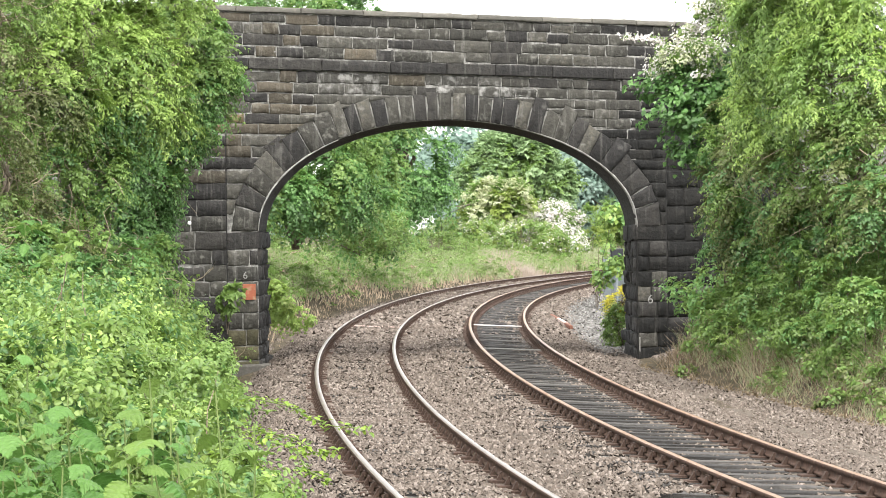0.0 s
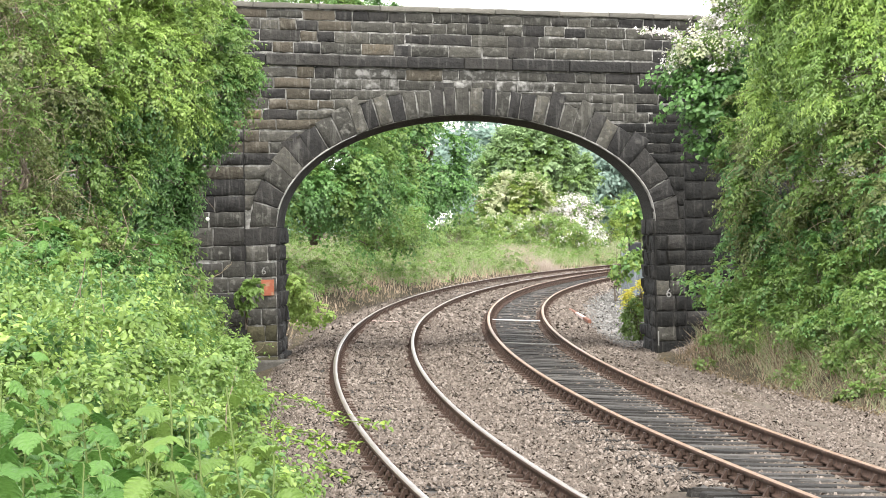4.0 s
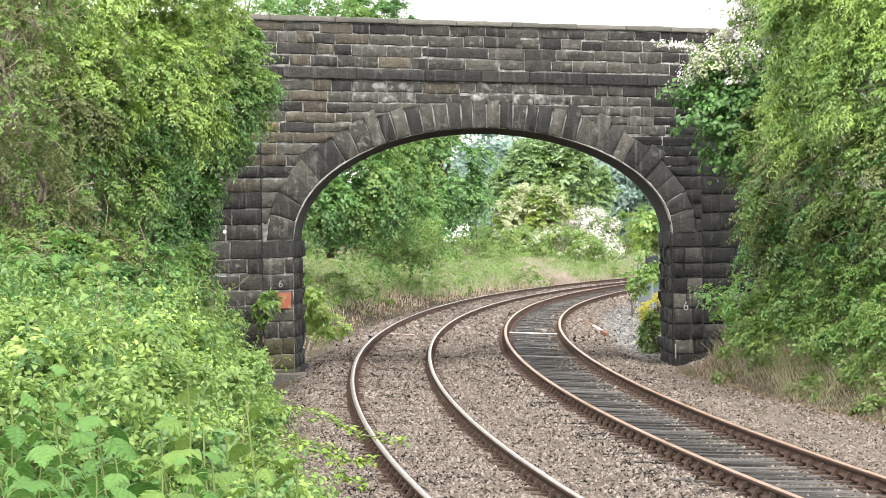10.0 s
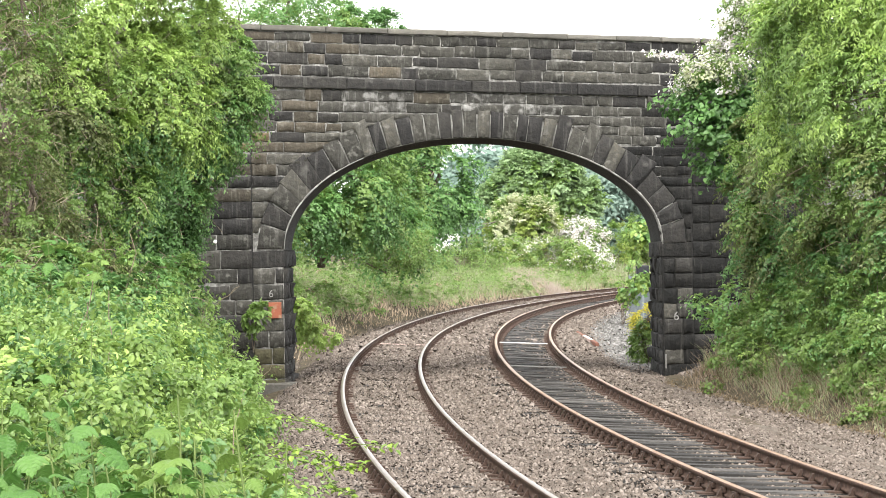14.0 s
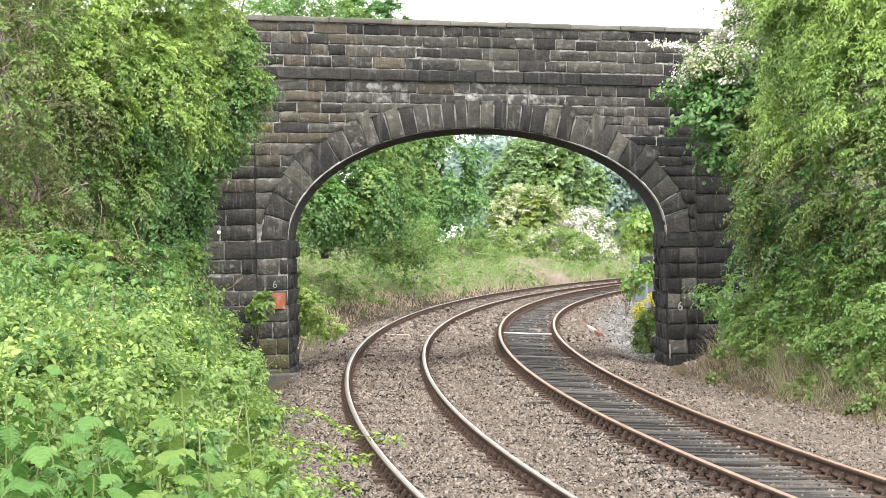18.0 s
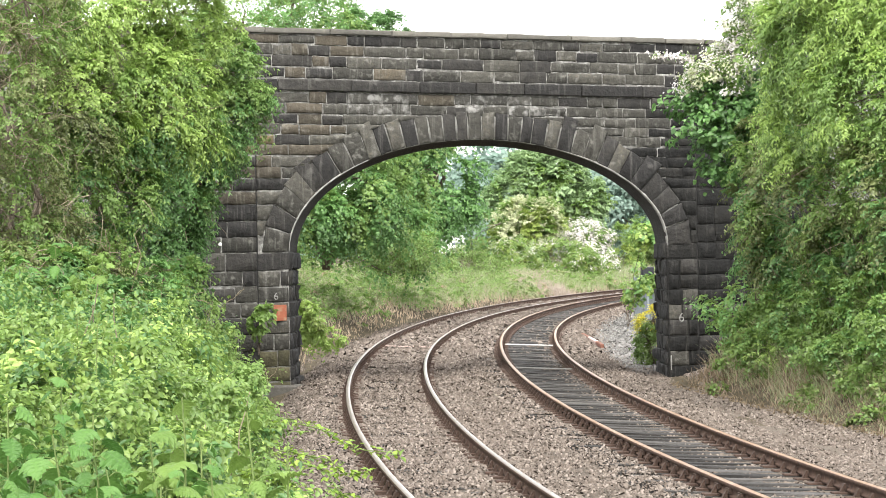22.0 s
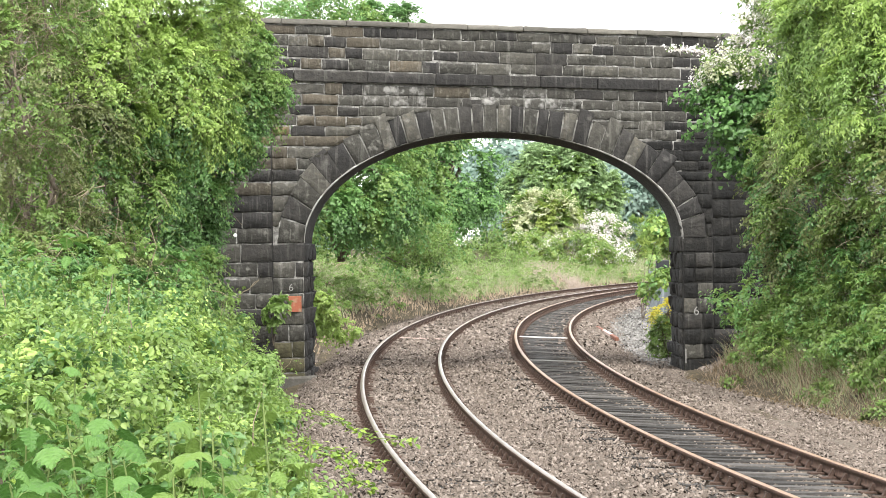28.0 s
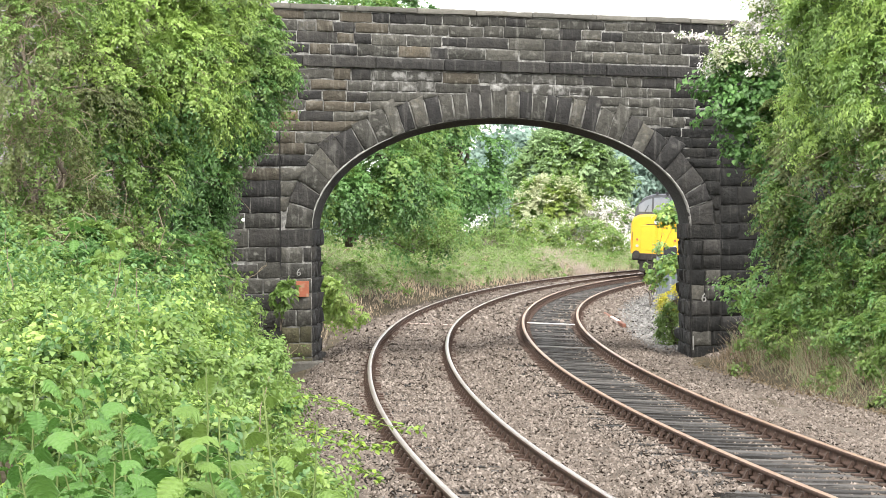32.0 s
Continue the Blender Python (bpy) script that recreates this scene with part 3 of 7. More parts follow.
def stone_mesh(q, place, bulge, depth=0.12, nu=7, nv=5, gap=0.012):
    """A quarry-faced block: q is its four corners (s, z) from lower left, counter-clockwise; place(u, v, out) puts it in the wall."""
    q = np.array(q, float)
    q = q + (q.mean(0) - q) * np.minimum(1, gap / (np.abs(q - q.mean(0)) + 1e-6)) * 1.0
    wide, high = np.ptp(q[:, 0]) + 1e-3, np.ptp(q[:, 1]) + 1e-3
    mu, mv = min(0.3, 0.022 / wide), min(0.3, 0.022 / high)
    gu = np.r_[0, np.linspace(mu, 1 - mu, nu - 2), 1]
    gv = np.r_[0, np.linspace(mv, 1 - mv, nv - 2), 1]
    u, v = (w.ravel() for w in np.meshgrid(gu, gv))
    P = (q[0] * ((1 - u) * (1 - v))[:, None] + q[1] * (u * (1 - v))[:, None] + q[2] * (u * v)[:, None] + q[3] * ((1 - u) * v)[:, None])
    edge = (u == 0) | (u == 1) | (v == 0) | (v == 1)
    ju = (brng.random((len(u), 2)) - 0.5) * 0.03
    P = P + np.where(edge, 0.75, 1.0)[:, None] * ju
    tilt = brng.normal() * 0.3 * (u - 0.5) + brng.normal() * 0.4 * (v - 0.5)
    ledge = 0.7 * (v > 0.25 + 0.5 * brng.random() + 0.2 * (u - 0.5) * brng.normal()) * (brng.random() < 0.5)
    out = np.where(edge, 0.003 + 0.006 * brng.random(len(u)), 0.007 + bulge * (0.2 + 0.9 * brng.random(len(u)) + 2 * tilt + ledge))
    front = place(P[:, 0], P[:, 1], out)
    loop = ([i for i in range(nu)] + [nu * j + nu - 1 for j in range(1, nv)] + [nu * (nv - 1) + i for i in range(nu - 2, -1, -1)]
            + [nu * j for j in range(nv - 2, 0, -1)])
    back = place(P[loop, 0], P[loop, 1], np.full(len(loop), -depth))
    f = []
    for j in range(nv - 1):
        for i in range(nu - 1):
            a = j * nu + i
            f.append((a, a + 1, a + nu + 1, a + nu))
    nb = len(u)
    m = len(loop)
    for k in range(m):
        f.append((loop[(k + 1) % m], loop[k], nb + k, nb + (k + 1) % m))
    return mesh_np("stone", np.concatenate([front, back]), f)


def ellipse(t, grow=0.0):
    """A point of the arch's line at angle t, set out along its normal by grow."""
    x, z = math.cos(t), math.sin(t)
    n = Vector((x / ARCH_A, z / ARCH_B)).normalized()
    return ARCH_S + ARCH_A * x + n.x * grow, ARCH_Z + ARCH_B * z + n.y * grow


def arch_half(z, grow):
    """Half width of the arch, with a ring of that thickness, at a height."""
    if z < ARCH_Z:
        return ARCH_A + grow * 0.0
    k = (z - ARCH_Z) / (ARCH_B + grow)
    return (ARCH_A + grow) * math.sqrt(max(0, 1 - k * k)) if k < 1 else 0.0


def build_core():
    """Rubble and mortar core with the barrel of the arch through it."""
    bm = bmesh.new()
    out = [(-6.5, -0.9), (0, -0.9), (0, ARCH_Z)]
    out += [ellipse(math.pi - math.pi * i / 48) for i in range(1, 48)]
    out += [(2 * ARCH_S - 0.01, ARCH_Z), (2 * ARCH_S - 0.01, -0.9), (16, -0.9), (16, 5.95), (-6.5, 5.95)]
    fr = [bm.verts.new((s, 0.0, lean(s, z))) for s, z in out]
    bk = [bm.verts.new((s + BARREL[0], BARREL[1], lean(s, z))) for s, z in out]
    bm.faces.new(fr)
    bm.faces.new(bk[::-1])
    n = len(fr)
    for i in range(n):
        j = (i + 1) % n
        f = bm.faces.new((fr[j], fr[i], bk[i], bk[j]))
        f.material_index = 1
    bmesh.ops.recalc_face_normals(bm, faces=bm.faces)
    ob = part("wall_core", bm, M_MORTAR, BRIDGE)
    ob.data.materials.append(M_DARKSTONE)
    bm = bmesh.new()
    for k0, k1 in ((0.0, 0.1), (0.9, 1.0)):
        vs = []
        for s, z in ((-6.5, 5.95), (16, 5.95), (16, 7.0), (-6.5, 7.0)):
            for k in (k0, k1):
                vs.append(bm.verts.new((s + BARREL[0] * k, BARREL[1] * k + (0.0 if k else 0.0), float(lean(s, z)))))
        a = vs
        for q in ((0, 2, 4, 6), (1, 7, 5, 3), (0, 1, 3, 2), (2, 3, 5, 4), (4, 5, 7, 6), (6, 7, 1, 0)):
            bm.faces.new([a[i] for i in q])
    bmesh.ops.recalc_face_normals(bm, faces=bm.faces)
    part("parapet_core", bm, M_MORTAR, BRIDGE)


def row_of(name, s0, s1, z0, z1, lo, hi, mats, bulge, place=wall_point, depth=0.12, cut=None):
    s = s0
    while s < s1 - 0.02:
        w = lo + (hi - lo) * brng.random()
        e = s + w
        if s1 - e < lo * 0.6:
            e = s1
        zt, zb = z1, z0
        q = [(s, zb), (e, zb), (e, zt), (s, zt)]
        if cut:
            q = cut(q)
        if q:
            jz = brng.normal(size=2) * (0.0 if name in ("coping_stone", "string_stone", "impost") else 0.012)
            q = [(a, b + (jz[0] if k < 2 else jz[1])) for k, (a, b) in enumerate(q)]
            m = mats[int(brng.random() * len(mats))]
            c = (s + e) / 2
            if place is wall_point and m is M_STONE and z0 > 2.6 and brng.random() < 0.75 * np.clip((4.0 - c) / 4.5, 0, 1):
                m = M_BROWNSTONE
            if place is wall_point and m is M_STONE and c > 8.2 and z0 < 5 and brng.random() < 0.6:
                m = M_DARKSTONE
            if place is wall_point and 4.2 < z0 < 5.0 and -0.9 < c < 0.8 and brng.random() < 0.16:
                m = M_OCHRE
            if place is wall_point and 5.3 < z0 < 5.7 and 1.6 < c < 6.2 and brng.random() < 0.6:
                m = M_LIMED
            # right side: sooty stones with the ivy's shade in their near-black colour
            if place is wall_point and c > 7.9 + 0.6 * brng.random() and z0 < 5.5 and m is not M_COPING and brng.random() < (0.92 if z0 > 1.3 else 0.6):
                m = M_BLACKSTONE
            if name == "quoin" and c < 1 and z0 < 0.4:
                m = M_MOSSY
            part(name, stone_mesh(q, place, bulge * (0.3 + 1.0 * brng.random()), depth), m, BRIDGE)
        s = e


def build_face():
    JL, JR = -0.67, 2 * ARCH_S + 0.70
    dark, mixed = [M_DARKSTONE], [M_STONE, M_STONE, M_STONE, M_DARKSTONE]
    sooty = [M_DARKSTONE, M_DARKSTONE, M_STONE]
    pier = [-0.45, -0.12, 0.18, 0.52, 0.86, 1.2, 1.52, 1.84, 2.17]
    for i, (z0, z1) in enumerate(zip(pier, pier[1:])):
        row_of("quoin", JL + (0.0 if i % 2 else 0.0), 0.0, z0, z1, 0.3, 0.7, mixed, 0.03)
        row_of("quoin", 2 * ARCH_S, JR, z0 + 0.07, z1 + 0.07, 0.25, 0.5, mixed, 0.025)
        row_of("abutment_stone", -4.2, JL, z0, z1, 0.5, 0.95, mixed, 0.025)
        row_of("abutment_stone", JR, JR + 3.2, z0 + 0.07, z1 + 0.07, 0.4, 0.8, mixed + dark, 0.025)
    # imposts
    row_of("impost", JL, 0.04, 2.17, 2.53, 0.7, 0.72, dark, 0.008)
    row_of("impost", 2 * ARCH_S - 0.05, JR, 2.26, 2.60, 0.74, 0.76, dark, 0.008)
    row_of("abutment_stone", -4.2, JL, 2.17, 2.53, 0.5, 0.95, mixed, 0.025)
    row_of("abutment_stone", JR, JR + 3.2, 2.24, 2.60, 0.4, 0.8, dark, 0.03)
    # spandrels
    up = [2.55, 2.87, 3.20, 3.52, 3.80, 4.04, 4.27, 4.50, 4.72, 4.93, 5.14, 5.35, 5.57, 5.80]
    for z0, z1 in zip(up, up[1:]):
        zm = (z0 + z1) / 2
        h0, h1 = arch_half(z0 + 0.02, 0.58), arch_half(z1 - 0.02, 0.56)
        big = z0 < 3.7
        for sgn in (-1, 1):
            a = ARCH_S + sgn * h0
            b = ARCH_S + sgn * h1
            mats = mixed if (sgn < 0 or z0 > 4.4) else mixed + dark + dark
            lo, hi = (0.5, 0.9) if big else (0.33, 0.85)
            if zm > ARCH_Z + ARCH_B + 0.5:
                if sgn < 0:
                    row_of("spandrel_stone", -4.2, JR + 3.2, z0, z1, lo, hi, mixed, 0.024)
                continue
            if sgn < 0:
                row_of("spandrel_stone", -4.2, JL, z0, z1, lo, hi, mats, 0.025)
                if min(a, b) - JL > 0.12:
                    def cut_l(q, a=a, b=b):
                        if q[1][0] > min(a, b) - 0.05:
                            return [q[0], (a, q[1][1]), (b, q[2][1]), q[3]]
                        return q
                    row_of("spandrel_stone", JL, min(a, b), z0, z1, lo, hi, mats, 0.025, cut=cut_l)
            else:
                if JR - max(a, b) > 0.12:
                    def cut_r(q, a=a, b=b):
                        if q[0][0] < max(a, b) + 0.05:
                            return [(a, q[0][1]), q[1], q[2], (b, q[3][1])]
                        return q
                    row_of("spandrel_stone", max(a, b), JR, z0, z1, lo, hi, mats, 0.025, cut=cut_r)
    tall = [2.60, 2.99, 3.39, 3.80, 4.20, 4.60, 4.88, 5.14, 5.35]
    for z0, z1 in zip(tall, tall[1:]):
        row_of("spandrel_stone", JR, JR + 3.2, z0, z1, 0.4, 0.8, mixed + dark + dark, 0.025)
    # arch ring
    n = 34
    acc = np.cumsum([0] + [math.hypot(ARCH_A * math.sin(math.pi * (i + .5) / 400), ARCH_B * math.cos(math.pi * (i + .5) / 400)) for i in range(400)])
    wid = np.array([1.0 + 0.34 * abs((i + 0.5) / n * 2 - 1) ** 2.5 + 0.10 * brng.normal() for i in range(n)])
    cut_at = np.r_[0, np.cumsum(wid)] / wid.sum() * acc[-1]
    ts = [math.pi - math.pi * np.interp(c, acc, np.arange(401)) / 400 for c in cut_at]
    proud = lambda s_, z_, o_: wall_point(s_, z_, o_ + 0.016)
    for i in range(n):
        t0, t1 = ts[i], ts[i + 1]
        side = abs((i + 0.5) / n * 2 - 1)
        g = 0.58 + 0.03 * brng.random() + (0.24 * brng.random() ** 2 if 0.35 < side < 0.85 else 0)
        q = [ellipse(t0), ellipse(t1), ellipse(t1, g + 0.02 * brng.normal()), ellipse(t0, g + 0.02 * brng.normal())]
        k = brng.random()
        m = M_DARKSTONE if k < 0.45 + 0.25 * i / n else M_STONE
        part("voussoir", stone_mesh(q, proud, 0.016 if side < 0.8 else 0.03, 0.15, gap=0.016), m, BRIDGE)
    V = [wall_point(np.array([sx]), np.array([zz]), np.array([o]))[0] for i in range(121) for sx, zz, o in
         ((*ellipse(math.pi - math.pi * i / 120, 0.005), -0.05), (*ellipse(math.pi - math.pi * i / 120, 0.005), 0.013), (*ellipse(math.pi - math.pi * i / 120, 0.50), 0.013))]
    part("ring_mortar", mesh_np("ring_mortar", V, [(3 * i + j, 3 * i + j + 1, 3 * i + j + 4, 3 * i + j + 3) for i in range(120) for j in range(2)]), M_RING_PALE, BRIDGE)
    # pale strip on the arris along the haunches, tapering at its ends
    for f0, f1 in ((0.0, 0.30), (0.62, 1.0)):
        V = []
        steps = 26
        for i in range(steps + 1):
            t = math.pi - math.pi * (f0 + (f1 - f0) * i / steps)
            fade = 0.15 + 0.85 * min(1, 4 * min(i / steps, 1 - i / steps) + 0.1 * brng.random())
            for grow, o in ((-0.004, -0.06), (-0.012 * fade, 0.042), ((0.012 + 0.014 * brng.random()) * fade, 0.046), (0.02 * fade, -0.05)):
                sx, zz = ellipse(t, grow)
                V.append(wall_point(np.array([sx]), np.array([zz]), np.array([o]))[0])
        F = [(4 * i + j, 4 * i + j + 1, 4 * i + j + 5, 4 * i + j + 4) for i in range(steps) for j in range(3)]
        part("arris", mesh_np("arris", V, F), M_RING_PALE, BRIDGE, "pale edge of the arch")
    # string course, parapet and coping
    row_of("string_stone", -4.2, JR + 3.2, 5.81, 6.06, 1.0, 1.6, dark, 0.004, place=lambda s, z, o: wall_point(s, z, o + 0.07), depth=0.2)
    par = [6.07, 6.31, 6.54, 6.77, 6.98]
    for z0, z1 in zip(par, par[1:]):
        row_of("parapet_stone", -4.2, JR + 3.2, z0, z1, 0.35, 0.95, mixed, 0.022)
    row_of("coping_stone", -4.6, JR + 3.6, 6.985, 7.12, 0.9, 1.5, [M_COPING], 0.008, place=lambda s, z, o: wall_point(s, z, o + 0.06), depth=0.5)
    # sides of the piers, seen under the arch
    for sgn, s0 in ((1, 0.0), (-1, 2 * ARCH_S - 0.01)):
        def reveal(u, v, o, sgn=sgn, s0=s0):
            k = u / 3.7
            return np.stack([s0 + BARREL[0] * k + sgn * o, BARREL[1] * k, v], -1)
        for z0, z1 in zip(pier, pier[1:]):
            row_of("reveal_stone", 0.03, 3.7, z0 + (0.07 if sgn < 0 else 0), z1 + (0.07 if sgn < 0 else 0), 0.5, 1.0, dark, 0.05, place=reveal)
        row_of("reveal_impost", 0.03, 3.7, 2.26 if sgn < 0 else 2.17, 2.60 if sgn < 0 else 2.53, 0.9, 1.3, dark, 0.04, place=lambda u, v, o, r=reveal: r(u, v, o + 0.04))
    # tight upright joints beside the piers
    for j in (JL, JR):
        part("joint", box_bm(bmesh.new(), (j - 0.016, -0.004, -0.4), (j + 0.016, 0.05, 5.2)), M_DARKSTONE, BRIDGE)
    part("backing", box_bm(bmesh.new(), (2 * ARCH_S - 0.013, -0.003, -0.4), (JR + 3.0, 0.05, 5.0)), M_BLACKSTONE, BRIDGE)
    # footing, painted marks and the red plate
    bm = box_bm(bmesh.new(), (-1.5, -0.42, -0.6), (0.72, 0.3, -0.2), 0.03)
    part("footing", bm, M_CONCRETE, BRIDGE, "stained concrete footing slab")
    bm = box_bm(bmesh.new(), (-0.37, -0.105, 1.13), (-0.09, -0.085, 1.46), 0.006)
    part("plate", bm, M_RED, BRIDGE, "faded orange-red square plate")
    bm = box_bm(bmesh.new(), (8.575, -0.075, -0.14), (8.60, -0.06, 0.17), 0.003)
    part("paint_mark", bm, M_FADED, BRIDGE, "short upright white paint mark")
    bm = bmesh.new()
    bmesh.ops.create_icosphere(bm, subdivisions=2, radius=0.04, matrix=Matrix.Translation((-1.47, -0.03, 2.73)) @ Matrix.Diagonal((1.1, 0.3, 1, 1)))
    part("paint_spot", bm, M_WHITE, BRIDGE, "round white paint spot")
    for s, z, h in ((8.77, 0.90, 0.19), (-0.36, 1.57, 0.15)):
        cu = bpy.data.curves.new("digit", "FONT")
        cu.body = "6"
        cu.size = h / 0.7
        cu.extrude = 0.003
        tmp = bpy.data.objects.new("digit", cu)
        me = bpy.data.meshes.new_from_object(tmp)
        bpy.data.objects.remove(tmp)
        for v in me.vertices:
            x, y, zz = v.co
            v.co = (s + x, -0.088 - zz, z + y)
        part("painted_digit", me, M_FADED, BRIDGE, "white painted number 6")


build_core()
build_face()

# ---- the tracks ----


def rail_mesh(s0, s1, off, z, step=1.0):
    """A bullhead rail swept along the way; the running face of the head takes the second material."""
    prof = [(-0.034, 0.0), (-0.036, -0.012), (-0.035, -0.036), (-0.010, -0.05), (-0.010, -0.105), (-0.034, -0.118), (-0.034, -0.145),
            (0.034, -0.145), (0.034, -0.118), (0.010, -0.105), (0.010, -0.05), (0.035, -0.036), (0.036, -0.012), (0.034, 0.0), (0.0, 0.004)]
    s = np.arange(s0, s1, step)
    n, k = len(s), len(prof)
    V = np.zeros((n, k, 3))
    for j, (a, b) in enumerate(prof):
        x, y, _ = on_way(s, off + a)
        V[:, j] = np.stack([x, y, z + b + rise(y)], 1)
    i = np.arange(n - 1)[:, None] * k
    j = np.arange(k)[None, :]
    j2 = (j + 1) % k
    F = np.stack([i + j, i + j2, i + k + j2, i + k + j], -1).reshape(-1, 4)
    me = mesh_np("rail", V.reshape(-1, 3), F)
    idx = np.tile(np.isin(np.arange(k), [13, 14]), n - 1)
    return me, idx


def sleeper_mesh(seed):
    bm = box_bm(bmesh.new(), (-1.29, -0.125, -0.315), (1.29, 0.125, -0.185), 0.012)
    bmesh.ops.subdivide_edges(bm, edges=[e for e in bm.edges if abs(e.verts[0].co.x - e.verts[1].co.x) > 1], cuts=4)
    r = random.Random(seed)
    for v in bm.verts:
        v.co += Vector((r.uniform(-.02, .02), r.uniform(-.012, .012), r.uniform(-.006, .006)))
    me = bpy.data.meshes.new("sleeper")
    bm.to_mesh(me)
    bm.free()
    me.materials.append(M_SLEEPER)
    return me


def chair_mesh():
    """A cast chair: base, two jaws and the key that wedges the rail."""
    bm = bmesh.new()
    box_bm(bm, (-0.19, -0.10, -0.19), (0.19, 0.10, -0.145), 0.008)
    for sx in (-1, 1):
        v = []
        for y in (-0.04, 0.04):
            for x, z in ((0.045, -0.145), (0.105, -0.145), (0.058, -0.06), (0.04, -0.06)):
                v.append(bm.verts.new((sx * x, y, z)))
        bm.faces.new(v[:4])
        bm.faces.new(v[4:][::-1])
        for i in range(4):
            j = (i + 1) % 4
            bm.faces.new((v[i], v[4 + i], v[4 + j], v[j]))
    box_bm(bm, (0.012, -0.11, -0.10), (0.05, 0.11, -0.045))
    bmesh.ops.recalc_face_normals(bm, faces=bm.faces)
    me = bpy.data.meshes.new("rail_chair")
    bm.to_mesh(me)
    bm.free()
    me.materials.append(M_CHAIR)
    return me


CANT = 0.075
SLEEPERS = [sleeper_mesh(i) for i in range(4)]
CHAIR = chair_mesh()
STEP = 0.70
TRACK_S0, TRACK_S1 = station(28), station(172)
LEFT_MID, RIGHT_MID = -SIX / 2 - GAUGE / 2, SIX / 2 + GAUGE / 2


def build_track(mid, label, rusty, drop):
    t = thing("railway_track", pose(0, 0, 0), label, "railway track", "railway tracks")
    for k, sgn in enumerate((-1, 1)):
        z = CANT if sgn < 0 else 0.0
        me, idx = rail_mesh(0, WAY_S[-1] - 5, mid + sgn * GAUGE / 2, z)
        me.materials.append(M_RAILSIDE)
        me.materials.append(M_RAILTOP_RUST if rusty == 2 or (rusty and sgn > 0) else M_RAILTOP)
        me.polygons.foreach_set("material_index", idx.astype(np.int32))
        part("rail", me, None, t)
    lean_a = math.degrees(math.asin(CANT / GAUGE))
    n = int((TRACK_S1 - TRACK_S0) / STEP)
    rr = random.Random(int(mid * 100))
    cv = np.array([v.co for v in CHAIR.vertices])
    cf = [list(p.vertices) for p in CHAIR.polygons]
    fv, ff = [], []
    for i in range(n):
        s = TRACK_S0 + i * STEP + rr.uniform(-.03, .03)
        x, y, _ = on_way(s, mid)
        m = pose(x, y, CANT / 2 - drop + float(rise(y)), 0, lean_a, way_at(s) + rr.uniform(-.8, .8))
        ob = new("sleeper", SLEEPERS[i % 4])
        ob.parent = t
        ob.matrix_basis = m
        for sgn in (-1, 1):
            xc, yc, _ = on_way(s, mid + sgn * GAUGE / 2)
            mc = pose(xc, yc, (CANT if sgn < 0 else 0) + float(rise(yc)), 0, 0, way_at(s) + (180 if sgn < 0 else 0))
            if i < 145:
                c = new("rail_chair", CHAIR)
                c.parent = t
                c.matrix_basis = mc
            else:
                b = sum(len(a) for a in fv)
                fv.append(np.array([mc @ Vector(c) for c in cv]))
                ff += [tuple(b + k for k in p) for p in cf]
    me = bpy.data.meshes.new("far_chair_iron")
    me.from_pydata(np.concatenate(fv).tolist(), [], ff)
    me.materials.append(M_CHAIR)
    part("far_chair_iron", me, None, t, kind="stuff")
    return t


TRACK_L = build_track(LEFT_MID, "curved bullhead track with polished rails, sleepers mostly buried in ballast", 0, 0.015)
TRACK_R = build_track(RIGHT_MID, "curved bullhead track with rust-brown rails on grey timber sleepers", 2, -0.008)
for mid, yy, w, mt, tr in ((LEFT_MID, 86.0, 0.022, M_PINK, TRACK_L), (RIGHT_MID, 85.8, 0.022, M_WHITE, TRACK_R), (RIGHT_MID, 68.3, 0.012, M_FADED, TRACK_R)):
    s = station(yy)
    x, y, _ = on_way(s, mid)
    b = part("painted_strip", box_bm(bmesh.new(), (-0.66, -w, -0.02), (0.66, w, 0.004), 0.003), mt, tr, "pale painted strip across a sleeper")
    b.matrix_basis = pose(x, y, CANT / 2 - 0.128 + float(rise(y)), 0, 2.5, way_at(s))


def track_plane(o):
    """Height of the canted tracks' running plane, and a straight line between the two."""
    a, b = LEFT_MID + 1.3, RIGHT_MID - 1.3
    pl = lambda q, m: CANT / 2 - (q - m) / GAUGE * CANT
    k = np.clip((o - a) / (b - a), 0, 1)
    mid = pl(a, LEFT_MID) * (1 - k) + pl(b, RIGHT_MID) * k
    return np.clip(np.where(o < a, pl(o, LEFT_MID), np.where(o > b, pl(o, RIGHT_MID), mid)), -0.05, 0.12)


